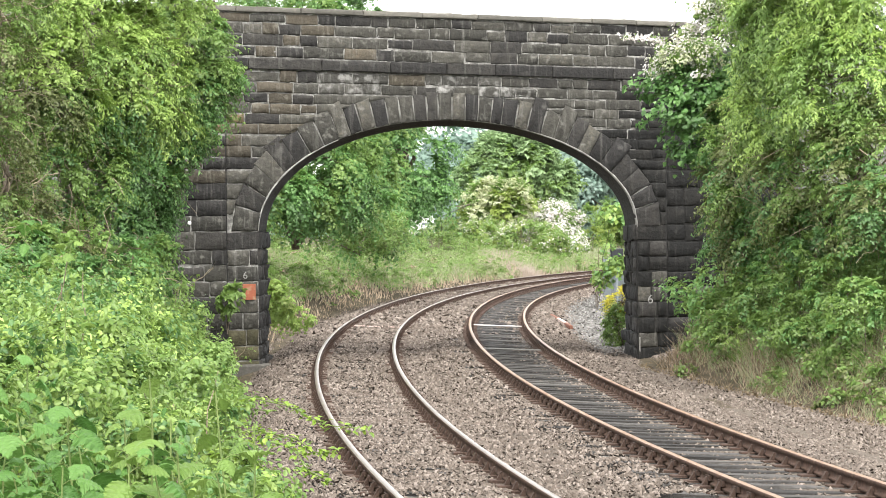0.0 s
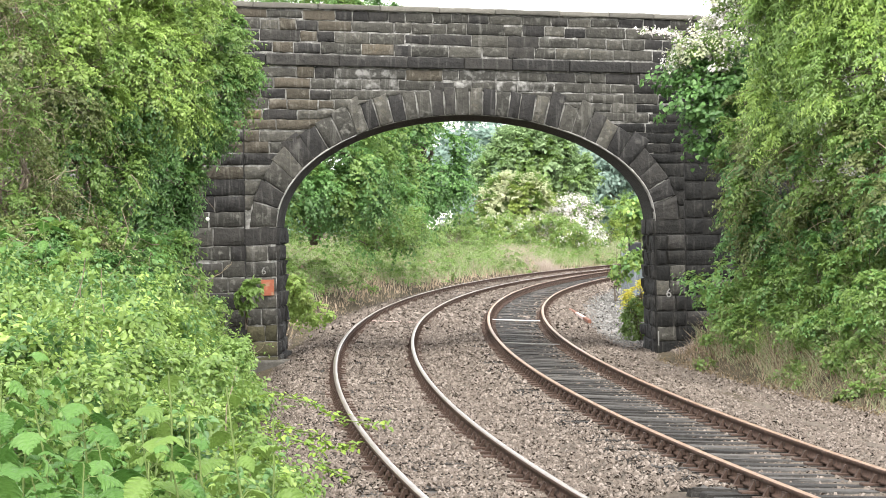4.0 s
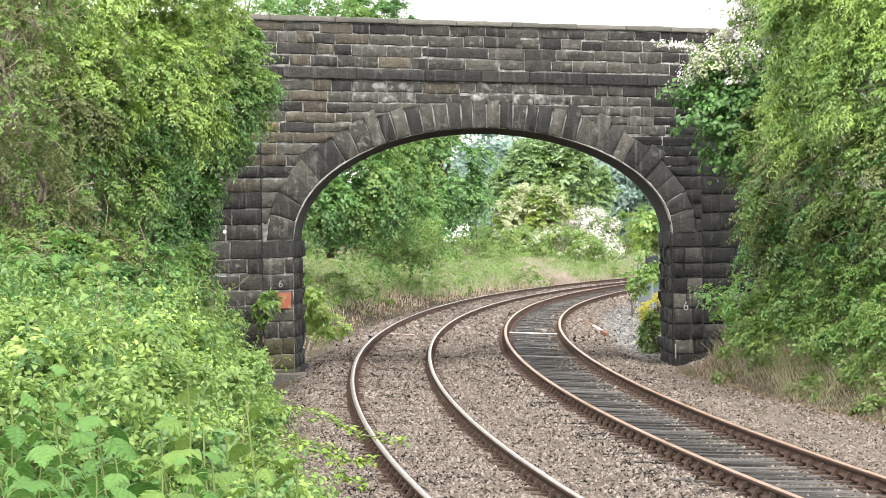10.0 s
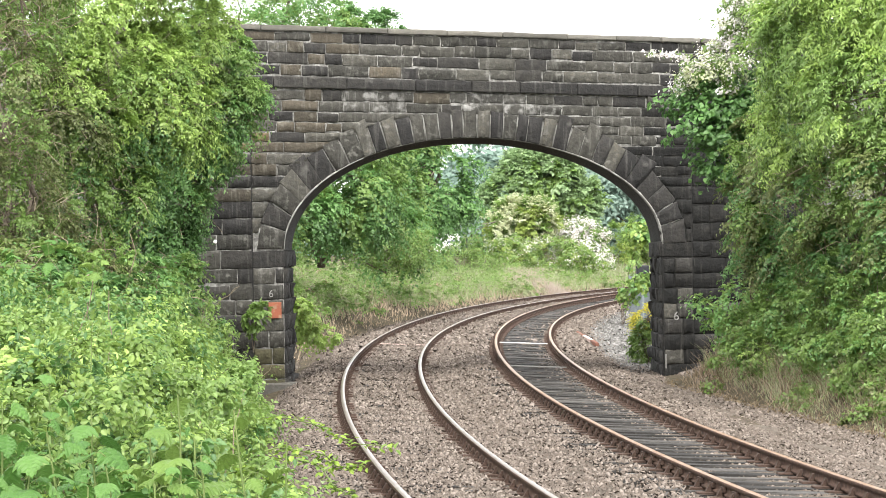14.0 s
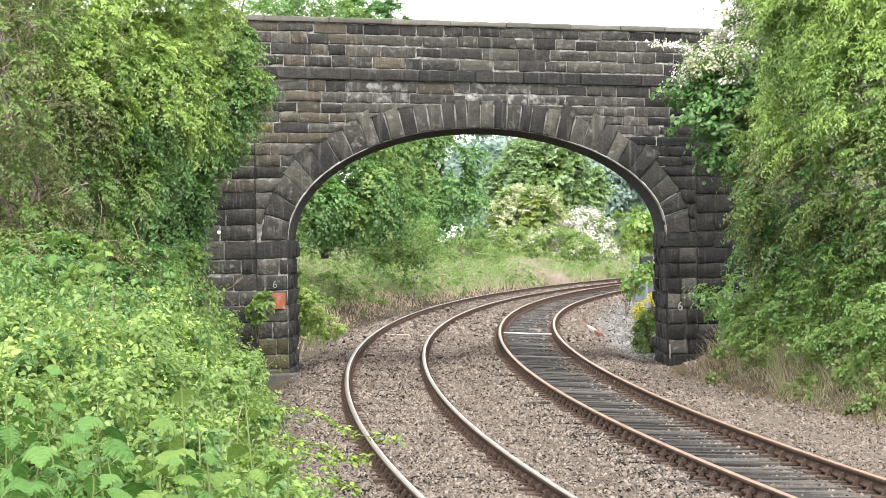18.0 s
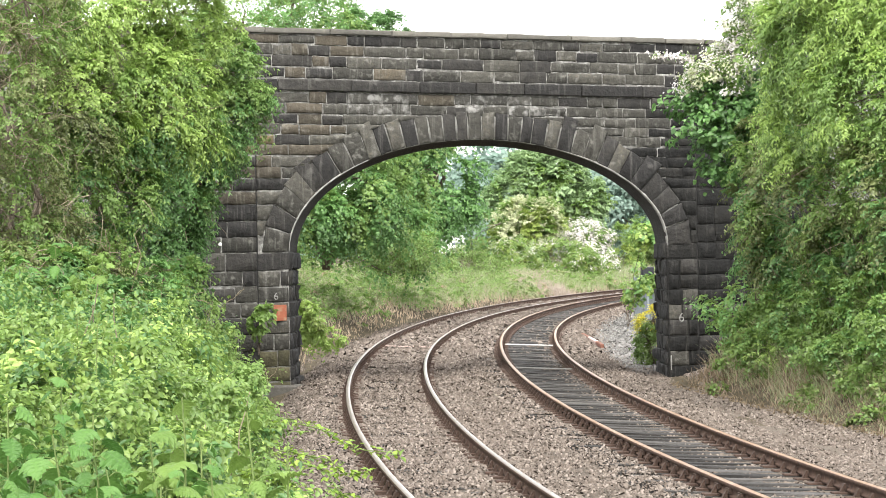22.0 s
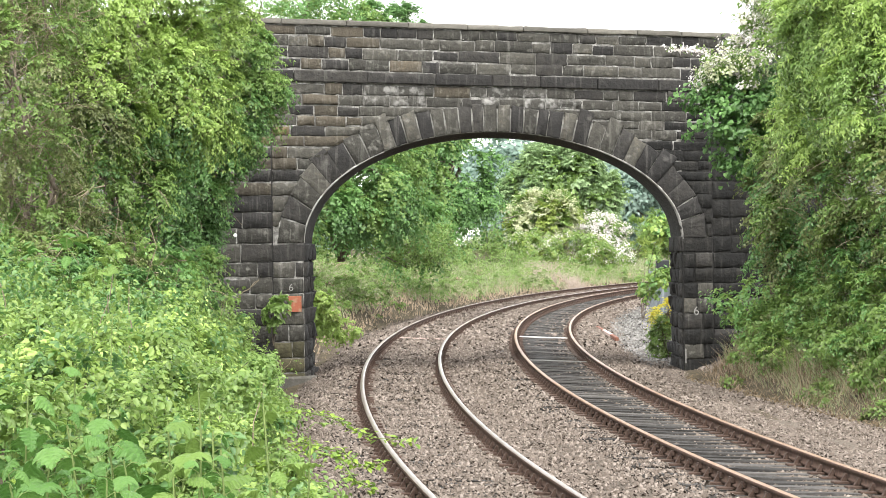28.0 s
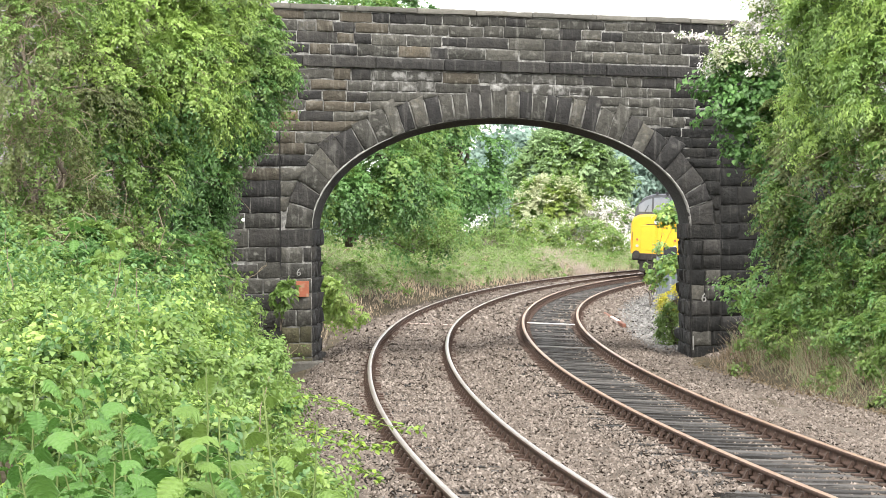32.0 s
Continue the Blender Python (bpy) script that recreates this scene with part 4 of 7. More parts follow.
def build_ballast():
    rng = np.random.default_rng(3)
    tv = np.array([(1, 0.2, -0.3), (-0.2, 1, 0.1), (-1, -0.1, -0.2), (0.1, -1, 0.2), (0.1, 0, 1)], float)
    tf = np.array([(0, 1, 4), (1, 2, 4), (2, 3, 4), (3, 0, 4)])
    P, R, G = [], [], []
    for y0, y1, dens, rad in ((29.5, 50, 380, 0.022), (50, 80, 190, 0.031), (80, 172, 45, 0.055)):
        s0, s1 = station(y0), station(y1)
        n = int((s1 - s0) * 10.6 * dens)
        s = s0 + (s1 - s0) * rng.random(n)
        o = -4.3 + 10.8 * rng.random(n)
        x, y, _ = on_way(s, o)
        z = ground_z(x, y, o) + 0.02
        inr = np.abs(o - RIGHT_MID) < 1.5
        top = track_plane(o) + rise(y)
        wave = 0.018 * np.sin(s * 1.7 + o) + 0.012 * np.sin(s * 4.1 - 2 * o)
        z = np.where((o > LEFT_MID - 1.3) & (o < RIGHT_MID + 1.3), top - 0.172 + wave, np.maximum(z, top - 0.172 - 0.4 * np.maximum(0, np.abs(o) - 2.95)))
        z = np.where(np.abs(o) < 0.7, top - 0.150 + wave, z)
        ph = np.abs(((s - TRACK_S0) / STEP + 0.5) % 1 - 0.5) * STEP
        keep = ~(inr & (np.abs(o - RIGHT_MID) < 1.3) & (ph < 0.13) & (rng.random(n) < 0.97)) & ~((np.abs(o - RIGHT_MID) < 0.95) & (rng.random(n) < 0.7))
        for mid in (LEFT_MID, RIGHT_MID):
            for sg in (-1, 1):
                keep &= ~((np.abs(o - mid - sg * GAUGE / 2) < 0.11))
        z = np.where(inr & (np.abs(o - RIGHT_MID) < 0.95), top - 0.225 + 0.5 * wave, z)
        z = np.maximum(z, ground_z(x, y, o) + 0.02)
        edge = np.maximum(-o - 3.6, (o - 4.85 - np.clip(64 - y, 0, 60) * 0.06) * 1.1)
        keep &= rng.random(n) > np.clip(edge, 0, 1)
        P.append(np.stack([x, y, z], 1)[keep])
        R.append(np.full(keep.sum(), rad))
        kind = np.where((o > 3.55 + 0.4 * rng.random(n)) & (y > 68 + 6 * rng.random(n)), 1, np.where(o < -2.9 - 0.7 * rng.random(n), 2, 0))
        G.append(kind[keep])
    P, R = np.concatenate(P), np.concatenate(R)
    n = len(P)
    R = R * (0.6 + 0.8 * rng.random(n))
    yaw = rng.random(n) * 2 * np.pi
    tx, ty = rng.normal(size=(2, n)) * 0.45
    one, nil = np.ones(n), np.zeros(n)
    q = np.stack([np.stack([np.cos(yaw), -np.sin(yaw), tx], 1), np.stack([np.sin(yaw), np.cos(yaw), ty], 1), np.stack([-tx, -ty, one], 1)], 1)
    sc = np.stack([R, R * (0.6 + 0.4 * rng.random(n)), R * (0.6 + 0.5 * rng.random(n))], 1)
    v = (tv[None] * (0.75 + 0.5 * rng.random((n, 5, 1)))) * sc[:, None, :]
    v = np.einsum('nij,nkj->nki', q, v) + P[:, None, :]
    f = (np.arange(n)[:, None, None] * 5 + tf[None]).reshape(-1, 3)
    me = mesh_np("ballast", v.reshape(-1, 3), f)
    me.materials.append(M_BALLAST)
    me.materials.append(M_BALLAST_GREY)
    me.materials.append(M_BALLAST_DIRTY)
    me.polygons.foreach_set("material_index", np.repeat(np.concatenate(G), 4).astype(np.int32))
    tagged(new("ballast", me), "angular grey, tan and pinkish ballast stones round the tracks", "ballast", "", "stuff")


build_ballast()
# ---- trees and shrubs, this side of the bridge ----
NEAR_L = (0.4, -1, 0.1)
NEAR_R = (-0.5, -1, 0.1)
# the shaded hollow low in the hawthorn is coloured in with the deep leaves
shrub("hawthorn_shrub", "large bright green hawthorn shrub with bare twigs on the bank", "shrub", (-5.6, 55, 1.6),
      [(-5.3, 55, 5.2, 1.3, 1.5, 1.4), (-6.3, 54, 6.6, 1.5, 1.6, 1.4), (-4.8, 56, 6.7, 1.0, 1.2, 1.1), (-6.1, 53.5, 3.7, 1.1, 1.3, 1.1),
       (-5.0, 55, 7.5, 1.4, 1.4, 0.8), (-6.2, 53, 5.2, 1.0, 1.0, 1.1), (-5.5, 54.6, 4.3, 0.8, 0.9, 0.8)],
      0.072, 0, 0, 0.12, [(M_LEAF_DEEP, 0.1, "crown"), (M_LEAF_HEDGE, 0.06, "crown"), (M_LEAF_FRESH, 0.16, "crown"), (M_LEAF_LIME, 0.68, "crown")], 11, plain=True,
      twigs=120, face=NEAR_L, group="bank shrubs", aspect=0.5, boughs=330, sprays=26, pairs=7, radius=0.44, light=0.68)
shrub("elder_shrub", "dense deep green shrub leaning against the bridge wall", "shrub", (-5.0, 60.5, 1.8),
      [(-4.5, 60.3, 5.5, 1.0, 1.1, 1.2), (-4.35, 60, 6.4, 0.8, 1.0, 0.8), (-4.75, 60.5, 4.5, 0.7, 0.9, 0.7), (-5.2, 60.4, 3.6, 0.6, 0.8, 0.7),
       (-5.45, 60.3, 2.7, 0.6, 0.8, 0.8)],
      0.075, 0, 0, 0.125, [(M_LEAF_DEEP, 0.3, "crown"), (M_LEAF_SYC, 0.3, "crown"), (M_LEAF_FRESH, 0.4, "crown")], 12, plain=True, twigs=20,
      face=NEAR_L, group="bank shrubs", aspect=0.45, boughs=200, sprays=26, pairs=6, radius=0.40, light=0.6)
shrub("bramble_thicket", "brownish tangled thicket of olive leaves and bare stems", "thicket", (-6.9, 50, 1.4),
      [(-6.9, 50, 3.2, 1.1, 1.5, 1.2), (-7.0, 49, 5.0, 1.0, 1.4, 1.4), (-6.6, 49.5, 6.6, 0.8, 1.2, 1.0), (-5.9, 50.5, 2.1, 0.9, 1.2, 0.7), (-7.6, 52, 4.2, 1.0, 1.2, 1.6), (-7.6, 52, 6.4, 1.0, 1.2, 1.4), (-7.0, 51, 7.1, 1.1, 1.2, 0.8), (-6.5, 52.5, 4.6, 0.9, 0.9, 1.1)],
      0.052, 0, 0, 0.14, [(M_LEAF_OLIVE, 0.52, "crown"), (M_LEAF_HEDGE, 0.2, "crown"), (M_LEAF_FRESH, 0.28, "crown")], 13, plain=True, twigs=320, face=NEAR_L, group="bank shrubs",
      aspect=0.55, boughs=360, sprays=24, pairs=6, radius=0.4)
shrub("may_tree", "hawthorn in white blossom leaning over the bridge parapet", "tree", (6.3, 62, 1.6),
      [(6.0, 60.6, 6.15, 0.65, 0.9, 0.75), (6.55, 60.4, 6.95, 0.7, 1.0, 0.85), (5.5, 60.6, 5.6, 0.45, 0.7, 0.42)],
      0.075, 560, 50, 0.12, [(M_LEAF_HEDGE, 0.25, "crown"), (M_BLOSSOM, 0.5, "blossom"), (M_CREAM, 0.25, "blossom")], 14, aspect=0.8, twigs=14, face=NEAR_R, group="cutting trees")
shrub("sycamore_sapling", "dark green broad-leaved sycamore under the blossom", "tree", (6.2, 61.4, 1.2),
      [(5.35, 60.6, 4.9, 0.6, 0.7, 0.6), (5.75, 60.6, 4.3, 0.6, 0.7, 0.6), (6.3, 60.8, 5.2, 0.8, 0.8, 0.8)],
      0.10, 420, 14, 0.14, [(M_LEAF_DEEP, 0.7, "crown"), (M_LEAF_SYC, 0.3, "crown")], 15, trunk=0.03, aspect=0.9, face=NEAR_R, group="cutting trees")
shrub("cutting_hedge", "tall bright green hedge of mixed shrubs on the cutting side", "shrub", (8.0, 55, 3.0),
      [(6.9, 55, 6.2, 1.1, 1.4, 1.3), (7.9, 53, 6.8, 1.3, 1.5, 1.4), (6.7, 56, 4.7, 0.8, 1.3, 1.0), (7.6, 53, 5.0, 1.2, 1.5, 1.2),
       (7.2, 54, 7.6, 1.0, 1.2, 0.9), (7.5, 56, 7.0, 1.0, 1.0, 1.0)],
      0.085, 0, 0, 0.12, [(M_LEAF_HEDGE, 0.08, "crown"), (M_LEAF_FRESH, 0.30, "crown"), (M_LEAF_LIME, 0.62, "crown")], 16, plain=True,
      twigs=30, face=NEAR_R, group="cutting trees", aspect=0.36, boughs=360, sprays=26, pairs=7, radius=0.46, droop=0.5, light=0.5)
shrub("ivy_thicket", "tangled olive and grey-green thicket hanging over the cutting side", "thicket", (7.2, 56, 2.0),
      [(6.5, 58, 3.4, 0.75, 1.0, 1.3), (7.2, 55, 3.3, 1.1, 1.2, 1.1), (6.45, 58.4, 2.4, 0.65, 0.9, 0.7), (7.8, 52, 3.4, 1.0, 1.2, 1.2),
       (7.3, 54, 2.5, 0.9, 0.8, 0.6), (7.9, 50.5, 2.7, 0.9, 0.9, 0.7), (6.15, 59.6, 3.7, 0.6, 0.8, 1.4), (6.2, 59.6, 2.3, 0.55, 0.8, 0.6)],
      0.062, 0, 0, 0.125, [(M_LEAF_DEEP, 0.28, "crown"), (M_LEAF_OLIVE, 0.4, "crown"), (M_LEAF_HEDGE, 0.17, "crown"), (M_LEAF_FRESH, 0.15, "crown")], 17, plain=True,
      twigs=50, face=NEAR_R, group="cutting trees", aspect=0.6, boughs=340, sprays=22, pairs=6, radius=0.36, droop=0.5)
shrub("elder_bush", "low pale green leafy bush at the foot of the bridge pier", "bush", (5.9, 62, 0.1),
      [(5.75, 61.6, 1.1, 0.55, 0.5, 0.7), (6.2, 61.3, 0.7, 0.5, 0.5, 0.5)], 0.09, 130, 16, 0.14, [(M_LEAF_SYC, 0.4, "crown"), (M_LEAF_FRESH, 0.6, "crown")],
      18, trunk=0.03, face=NEAR_R, group="cutting bushes")

for blobs, seed in (([(6.35, 57.5, 1.35, 0.45, 0.4, 0.4), (6.7, 56.3, 1.8, 0.4, 0.4, 0.35)], 71), ([(6.75, 54, 1.55, 0.5, 0.45, 0.4), (7.0, 53.4, 2.1, 0.4, 0.4, 0.3)], 72),
                    ([(7.0, 51, 1.5, 0.5, 0.45, 0.45), (7.25, 50.5, 2.0, 0.45, 0.4, 0.35)], 73), ([(7.0, 48.5, 1.35, 0.4, 0.4, 0.35)], 74),
                    ([(6.05, 58.6, 0.6, 0.35, 0.3, 0.3)], 75), ([(6.45, 55.4, 0.75, 0.35, 0.3, 0.28)], 76), ([(6.7, 52.4, 0.75, 0.38, 0.3, 0.28)], 77), ([(6.95, 49.6, 0.7, 0.35, 0.3, 0.28)], 78)):
    shrub("nettle_clump", "fresh green clump of nettles and young elder on the cutting side", "undergrowth", (blobs[0][0], blobs[0][1], float(ground_z(blobs[0][0], blobs[0][1]))),
          blobs, 0.068, 0, 0, 0.1, [(M_LEAF_HEDGE, 0.35, "crown"), (M_LEAF_SYC, 0.25, "crown"), (M_LEAF_FRESH, 0.4, "crown")], seed, trunk=0.012, face=NEAR_R,
          plain=True, boughs=20, sprays=12, pairs=5, radius=0.24, group="cutting bushes", aspect=0.5)
shrub("fern_clump", "lime-green fern fronds spreading on the cutting side", "fern", (6.0, 57.6, float(ground_z(6.0, 57.6))),
      [(6.0, 57.5, 0.5, 0.14, 0.12, 0.06), (6.15, 57.4, 0.62, 0.1, 0.1, 0.05)], 0.055, 0, 0, 0.1, [(M_LEAF_LIME, 1.0, "crown")], 79, trunk=0.008, face=NEAR_R,
      plain=True, boughs=4, sprays=9, pairs=13, radius=0.42, droop=0.55, aspect=0.26, group="cutting bushes")
shrub("elder_bush", "green leafy elder and bramble heap below the tall shrubs", "bush", (-5.0, 52, 1.2),
      [(-5.35, 53, 1.9, 0.8, 0.9, 0.6), (-5.0, 57, 1.9, 0.5, 0.8, 0.6), (-5.2, 55, 1.6, 0.6, 0.8, 0.5), (-5.7, 50, 2.0, 0.8, 0.8, 0.6)],
      0.085, 0, 0, 0.13, [(M_LEAF_DEEP, 0.5, "crown"), (M_LEAF_SYC, 0.25, "crown"), (M_LEAF_FRESH, 0.25, "crown")], 19, twigs=40, trunk=0.03, face=NEAR_L, plain=True, aspect=0.55, boughs=70, sprays=20, pairs=6, radius=0.38, light=0.6, group="bank shrubs")
shrub("bramble_thicket", "brownish bramble thicket of olive leaves, pale dead stems showing", "thicket", (-5.2, 41, 1.0),
      [(-6.1, 46, 2.1, 0.9, 0.9, 0.7), (-4.9, 38, 1.75, 0.7, 0.7, 0.5), (-4.3, 37.5, 1.6, 0.5, 0.5, 0.4), (-4.5, 42, 1.7, 0.6, 0.6, 0.4), (-5.4, 40, 1.95, 0.6, 0.6, 0.5)],
      0.06, 1000, 24, 0.12, [(M_LEAF_DEEP, 0.5, "crown"), (M_LEAF_OLIVE, 0.15, "crown"), (M_LEAF_HEDGE, 0.35, "crown")], 20, boughs=110, sprays=22, pairs=6, radius=0.3, twigs=25, trunk=0.03, face=NEAR_L, plain=True, group="bank shrubs")

# ---- beyond the bridge ----
FACE = (0, -1, 0.2)
shrub("sycamore_tree", "tall dense green sycamore on the bank beyond the arch", "tree", (-4.2, 112, 2.2),
      [(-3.6, 108, 5.2, 2.4, 2.5, 2.6), (-5.6, 107, 5.4, 1.6, 1.6, 2.2), (-1.7, 112, 6.2, 1.6, 2.2, 2.4), (-4.5, 108, 9.3, 2.6, 2.6, 2.2), (-2.0, 112, 4.2, 1.5, 2.0, 1.5), (-4.9, 106, 4.4, 1.6, 1.6, 1.2), (-3.1, 109, 4.2, 1.5, 1.5, 1.0),
       (-4.8, 105, 3.8, 1.4, 1.2, 0.8), (-3.2, 107, 3.7, 1.3, 1.2, 0.7), (-2.0, 110, 3.6, 1.1, 1.2, 0.7)],
      0.105, 0, 0, 0.24, [(M_LEAF_DEEP, 0.12, "crown"), (M_LEAF_SYC, 0.45, "crown"), (M_LEAF_FRESH, 0.43, "crown")], 21, trunk=0.16, aspect=0.8, face=FACE, group="far bank trees",
      boughs=320, sprays=30, pairs=6, radius=0.72, droop=0.42, light=0.2)
shrub("sycamore_tree", "dark green sycamore behind the bank beyond the arch", "tree", (-1.0, 132, 2.4),
      [(-0.2, 130, 5.8, 1.6, 2.0, 2.4), (0.5, 130, 7.6, 1.0, 1.2, 1.4), (-1.6, 131, 8.2, 2.0, 2.0, 2.0), (-1.0, 129, 3.7, 1.2, 1.6, 1.3), (-3.0, 131, 10.6, 2.6, 2.0, 2.0), (-1.6, 127, 2.9, 1.3, 1.2, 0.9), (0.15, 130, 4.7, 1.3, 1.5, 1.5)],
      0.12, 0, 0, 0.25, [(M_LEAF_DEEP, 0.55, "crown"), (M_LEAF_SYC, 0.45, "crown")], 22, trunk=0.16, aspect=0.8, face=FACE, group="far bank trees",
      boughs=170, sprays=28, pairs=6, radius=0.8, droop=0.5, light=0.2)
shrub("sycamore_tree", "tall dark green sycamore further along the bank", "tree", (-1.6, 151, 2.0),
      [(-2.8, 150, 8.0, 2.6, 2.0, 3.0), (-0.7, 150, 7.2, 1.5, 1.6, 2.6), (-5.5, 148, 8.5, 2.6, 2.0, 2.6), (-1.2, 150, 4.4, 1.6, 1.6, 1.6)],
      0.18, 0, 0, 0.3, [(M_LEAF_DEEP, 0.4, "crown"), (M_LEAF_SYC, 0.6, "crown")], 33, trunk=0.16, aspect=0.8, face=FACE, group="far bank trees",
      boughs=200, sprays=12, pairs=5, radius=0.7, droop=0.55)
shrub("bank_scrub", "low tangled scrub along the top of the bank", "bush", (-2.0, 120, 1.8),
      [(-6.2, 114, 2.8, 1.4, 1.2, 0.6), (-2.2, 120, 2.6, 1.4, 1.2, 0.8), (-1.4, 126, 2.5, 1.2, 1.2, 0.7), (1.7, 172, 1.8, 1.7, 1.2, 0.55), (-0.2, 168, 2.0, 1.7, 1.2, 0.6), (2.1, 190, 2.9, 0.5, 0.6, 0.4)],
      0.10, 1200, 24, 0.2, [(M_LEAF_HEDGE, 0.15, "crown"), (M_LEAF_OLIVE, 0.15, "crown"), (M_LEAF_FRESH, 0.7, "crown")], 30, trunk=0.03, face=FACE, group="far bank trees")
shrub("ash_tree", "fresh green tree over the far side of the bridge", "tree", (-6.6, 100, 2.4),
      [(-6.2, 99, 9.6, 2.4, 2.0, 2.0), (-4.6, 100, 10.6, 2.0, 2.0, 1.4), (-6.5, 98, 6.0, 2.2, 2.0, 2.4)],
      0.10, 1200, 24, 0.26, [(M_LEAF_SYC, 0.6, "crown"), (M_LEAF_FRESH, 0.4, "crown")], 23, trunk=0.15, face=FACE, group="far bank trees")
shrub("hawthorn_bush", "rounded hawthorn bush creamy with opening blossom", "bush", (5.2, 190, 2.2),
      [(5.0, 188, 3.9, 1.9, 1.8, 1.5), (5.9, 188, 4.4, 1.2, 1.4, 1.1), (3.9, 188, 3.3, 1.0, 1.2, 1.0)],
      0.20, 0, 0, 0.24, [(M_LEAF_HEDGE, 0.1, "crown"), (M_LEAF_FRESH, 0.15, "crown"), (M_CREAM, 0.58, "blossom"), (M_LEAF_YELLOW, 0.17, "crown")], 24, face=FACE, group="far bank trees",
      aspect=0.6, boughs=130, sprays=14, pairs=6, radius=0.6, droop=0.2, light=0.15)
shrub("may_bush", "hawthorn bush covered in white blossom", "bush", (9.0, 191, 0.9),
      [(8.6, 190, 3.0, 1.2, 1.2, 1.2), (9.5, 190, 2.0, 1.1, 1.1, 1.3), (7.9, 190, 3.5, 0.8, 0.8, 0.6)],
      0.16, 800, 30, 0.2, [(M_BLOSSOM, 0.75, "blossom"), (M_LEAF_HEDGE, 0.25, "crown")], 25, aspect=0.8, face=FACE, group="far bank trees")
shrub("low_bush", "light green low scrub at the foot of the far trees", "bush", (6.6, 182, 1.2),
      [(4.6, 182, 2.0, 1.7, 1.4, 0.8), (7.0, 182, 2.1, 1.8, 1.4, 0.9), (8.6, 184, 1.8, 1.2, 1.3, 0.8)],
      0.15, 620, 24, 0.22, [(M_LEAF_FRESH, 0.6, "crown"), (M_LEAF_YELLOW, 0.25, "crown"), (M_BLOSSOM, 0.15, "blossom")], 26, trunk=0.04, face=FACE, group="far bank trees")
# most of the maple's leaves carry the distance haze in their colour
shrub("maple_tree", "rounded maple behind the blossom bushes, its fresh green paled for haze", "tree", (8.0, 232, 2.4),
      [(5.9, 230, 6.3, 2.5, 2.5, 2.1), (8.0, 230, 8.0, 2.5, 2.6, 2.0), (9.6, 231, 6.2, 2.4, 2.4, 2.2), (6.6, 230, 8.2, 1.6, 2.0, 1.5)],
      0.20, 0, 0, 0.36, [(M_LEAF_FRESH, 0.3, "crown"), (M_LEAF_HAZE_PALE, 0.7, "crown")], 27, trunk=0.2, aspect=0.75, face=FACE, group="far bank trees",
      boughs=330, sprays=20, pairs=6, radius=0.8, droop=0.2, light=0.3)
shrub("lineside_scrub", "yellow-green willow scrub beside the far fence", "bush", (11.4, 205, 1.4),
      [(12.2, 203, 2.6, 1.5, 1.5, 1.5), (13.6, 203, 3.0, 1.6, 1.5, 1.7), (11.6, 200, 1.6, 1.2, 1.2, 0.9), (14.6, 204, 2.8, 1.5, 1.5, 1.7)],
      0.17, 0, 0, 0.26, [(M_LEAF_HEDGE, 0.2, "crown"), (M_LEAF_FRESH, 0.4, "crown"), (M_LEAF_YELLOW, 0.4, "crown")], 28, face=FACE, group="far bank trees",
      aspect=0.35, boughs=110, sprays=14, pairs=7, radius=0.6, droop=0.2)
# haze stands in the leaf colour of these trees
shrub("lineside_hazel", "distant tall trees behind the scrub, haze in their pale green", "tree", (20, 300, 2.4),
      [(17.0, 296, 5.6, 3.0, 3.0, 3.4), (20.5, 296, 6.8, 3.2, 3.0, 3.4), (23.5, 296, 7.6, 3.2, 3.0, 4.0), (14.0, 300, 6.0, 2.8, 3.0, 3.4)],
      0.45, 900, 22, 0.6, [(M_LEAF_HAZED, 1.0, "crown")], 29, trunk=0.2, face=FACE, group="far bank trees")


def canopy_mesh():
    """The closed canopy of the woods on the rising ground far behind."""
    rng = np.random.default_rng(32)
    xs = np.linspace(-30, 70, 130)
    d = np.linspace(0, 1, 16)
    X, D = np.meshgrid(xs, d)
    top = 9.0 + 5.0 * smooth(4.5, 9.0, X) + 1.0 * smooth(14, 24, X) + 1.0 * np.sin(X * 1.1) + 0.7 * np.sin(X * 2.7 + 1)
    Z = 1.0 + top * np.sin(D * np.pi / 2) ** 0.8 + 0.35 * rng.normal(size=X.shape)
    Y = 405 + 22 * D ** 2 + 0.8 * rng.normal(size=X.shape)
    n = X.shape[1]
    i = np.arange(15)[:, None] * n + np.arange(n - 1)[None, :]
    return mesh_np("canopy", np.stack([X, Y, Z], -1), np.stack([i, i + 1, i + n + 1, i + n], -1).reshape(-1, 4), True)


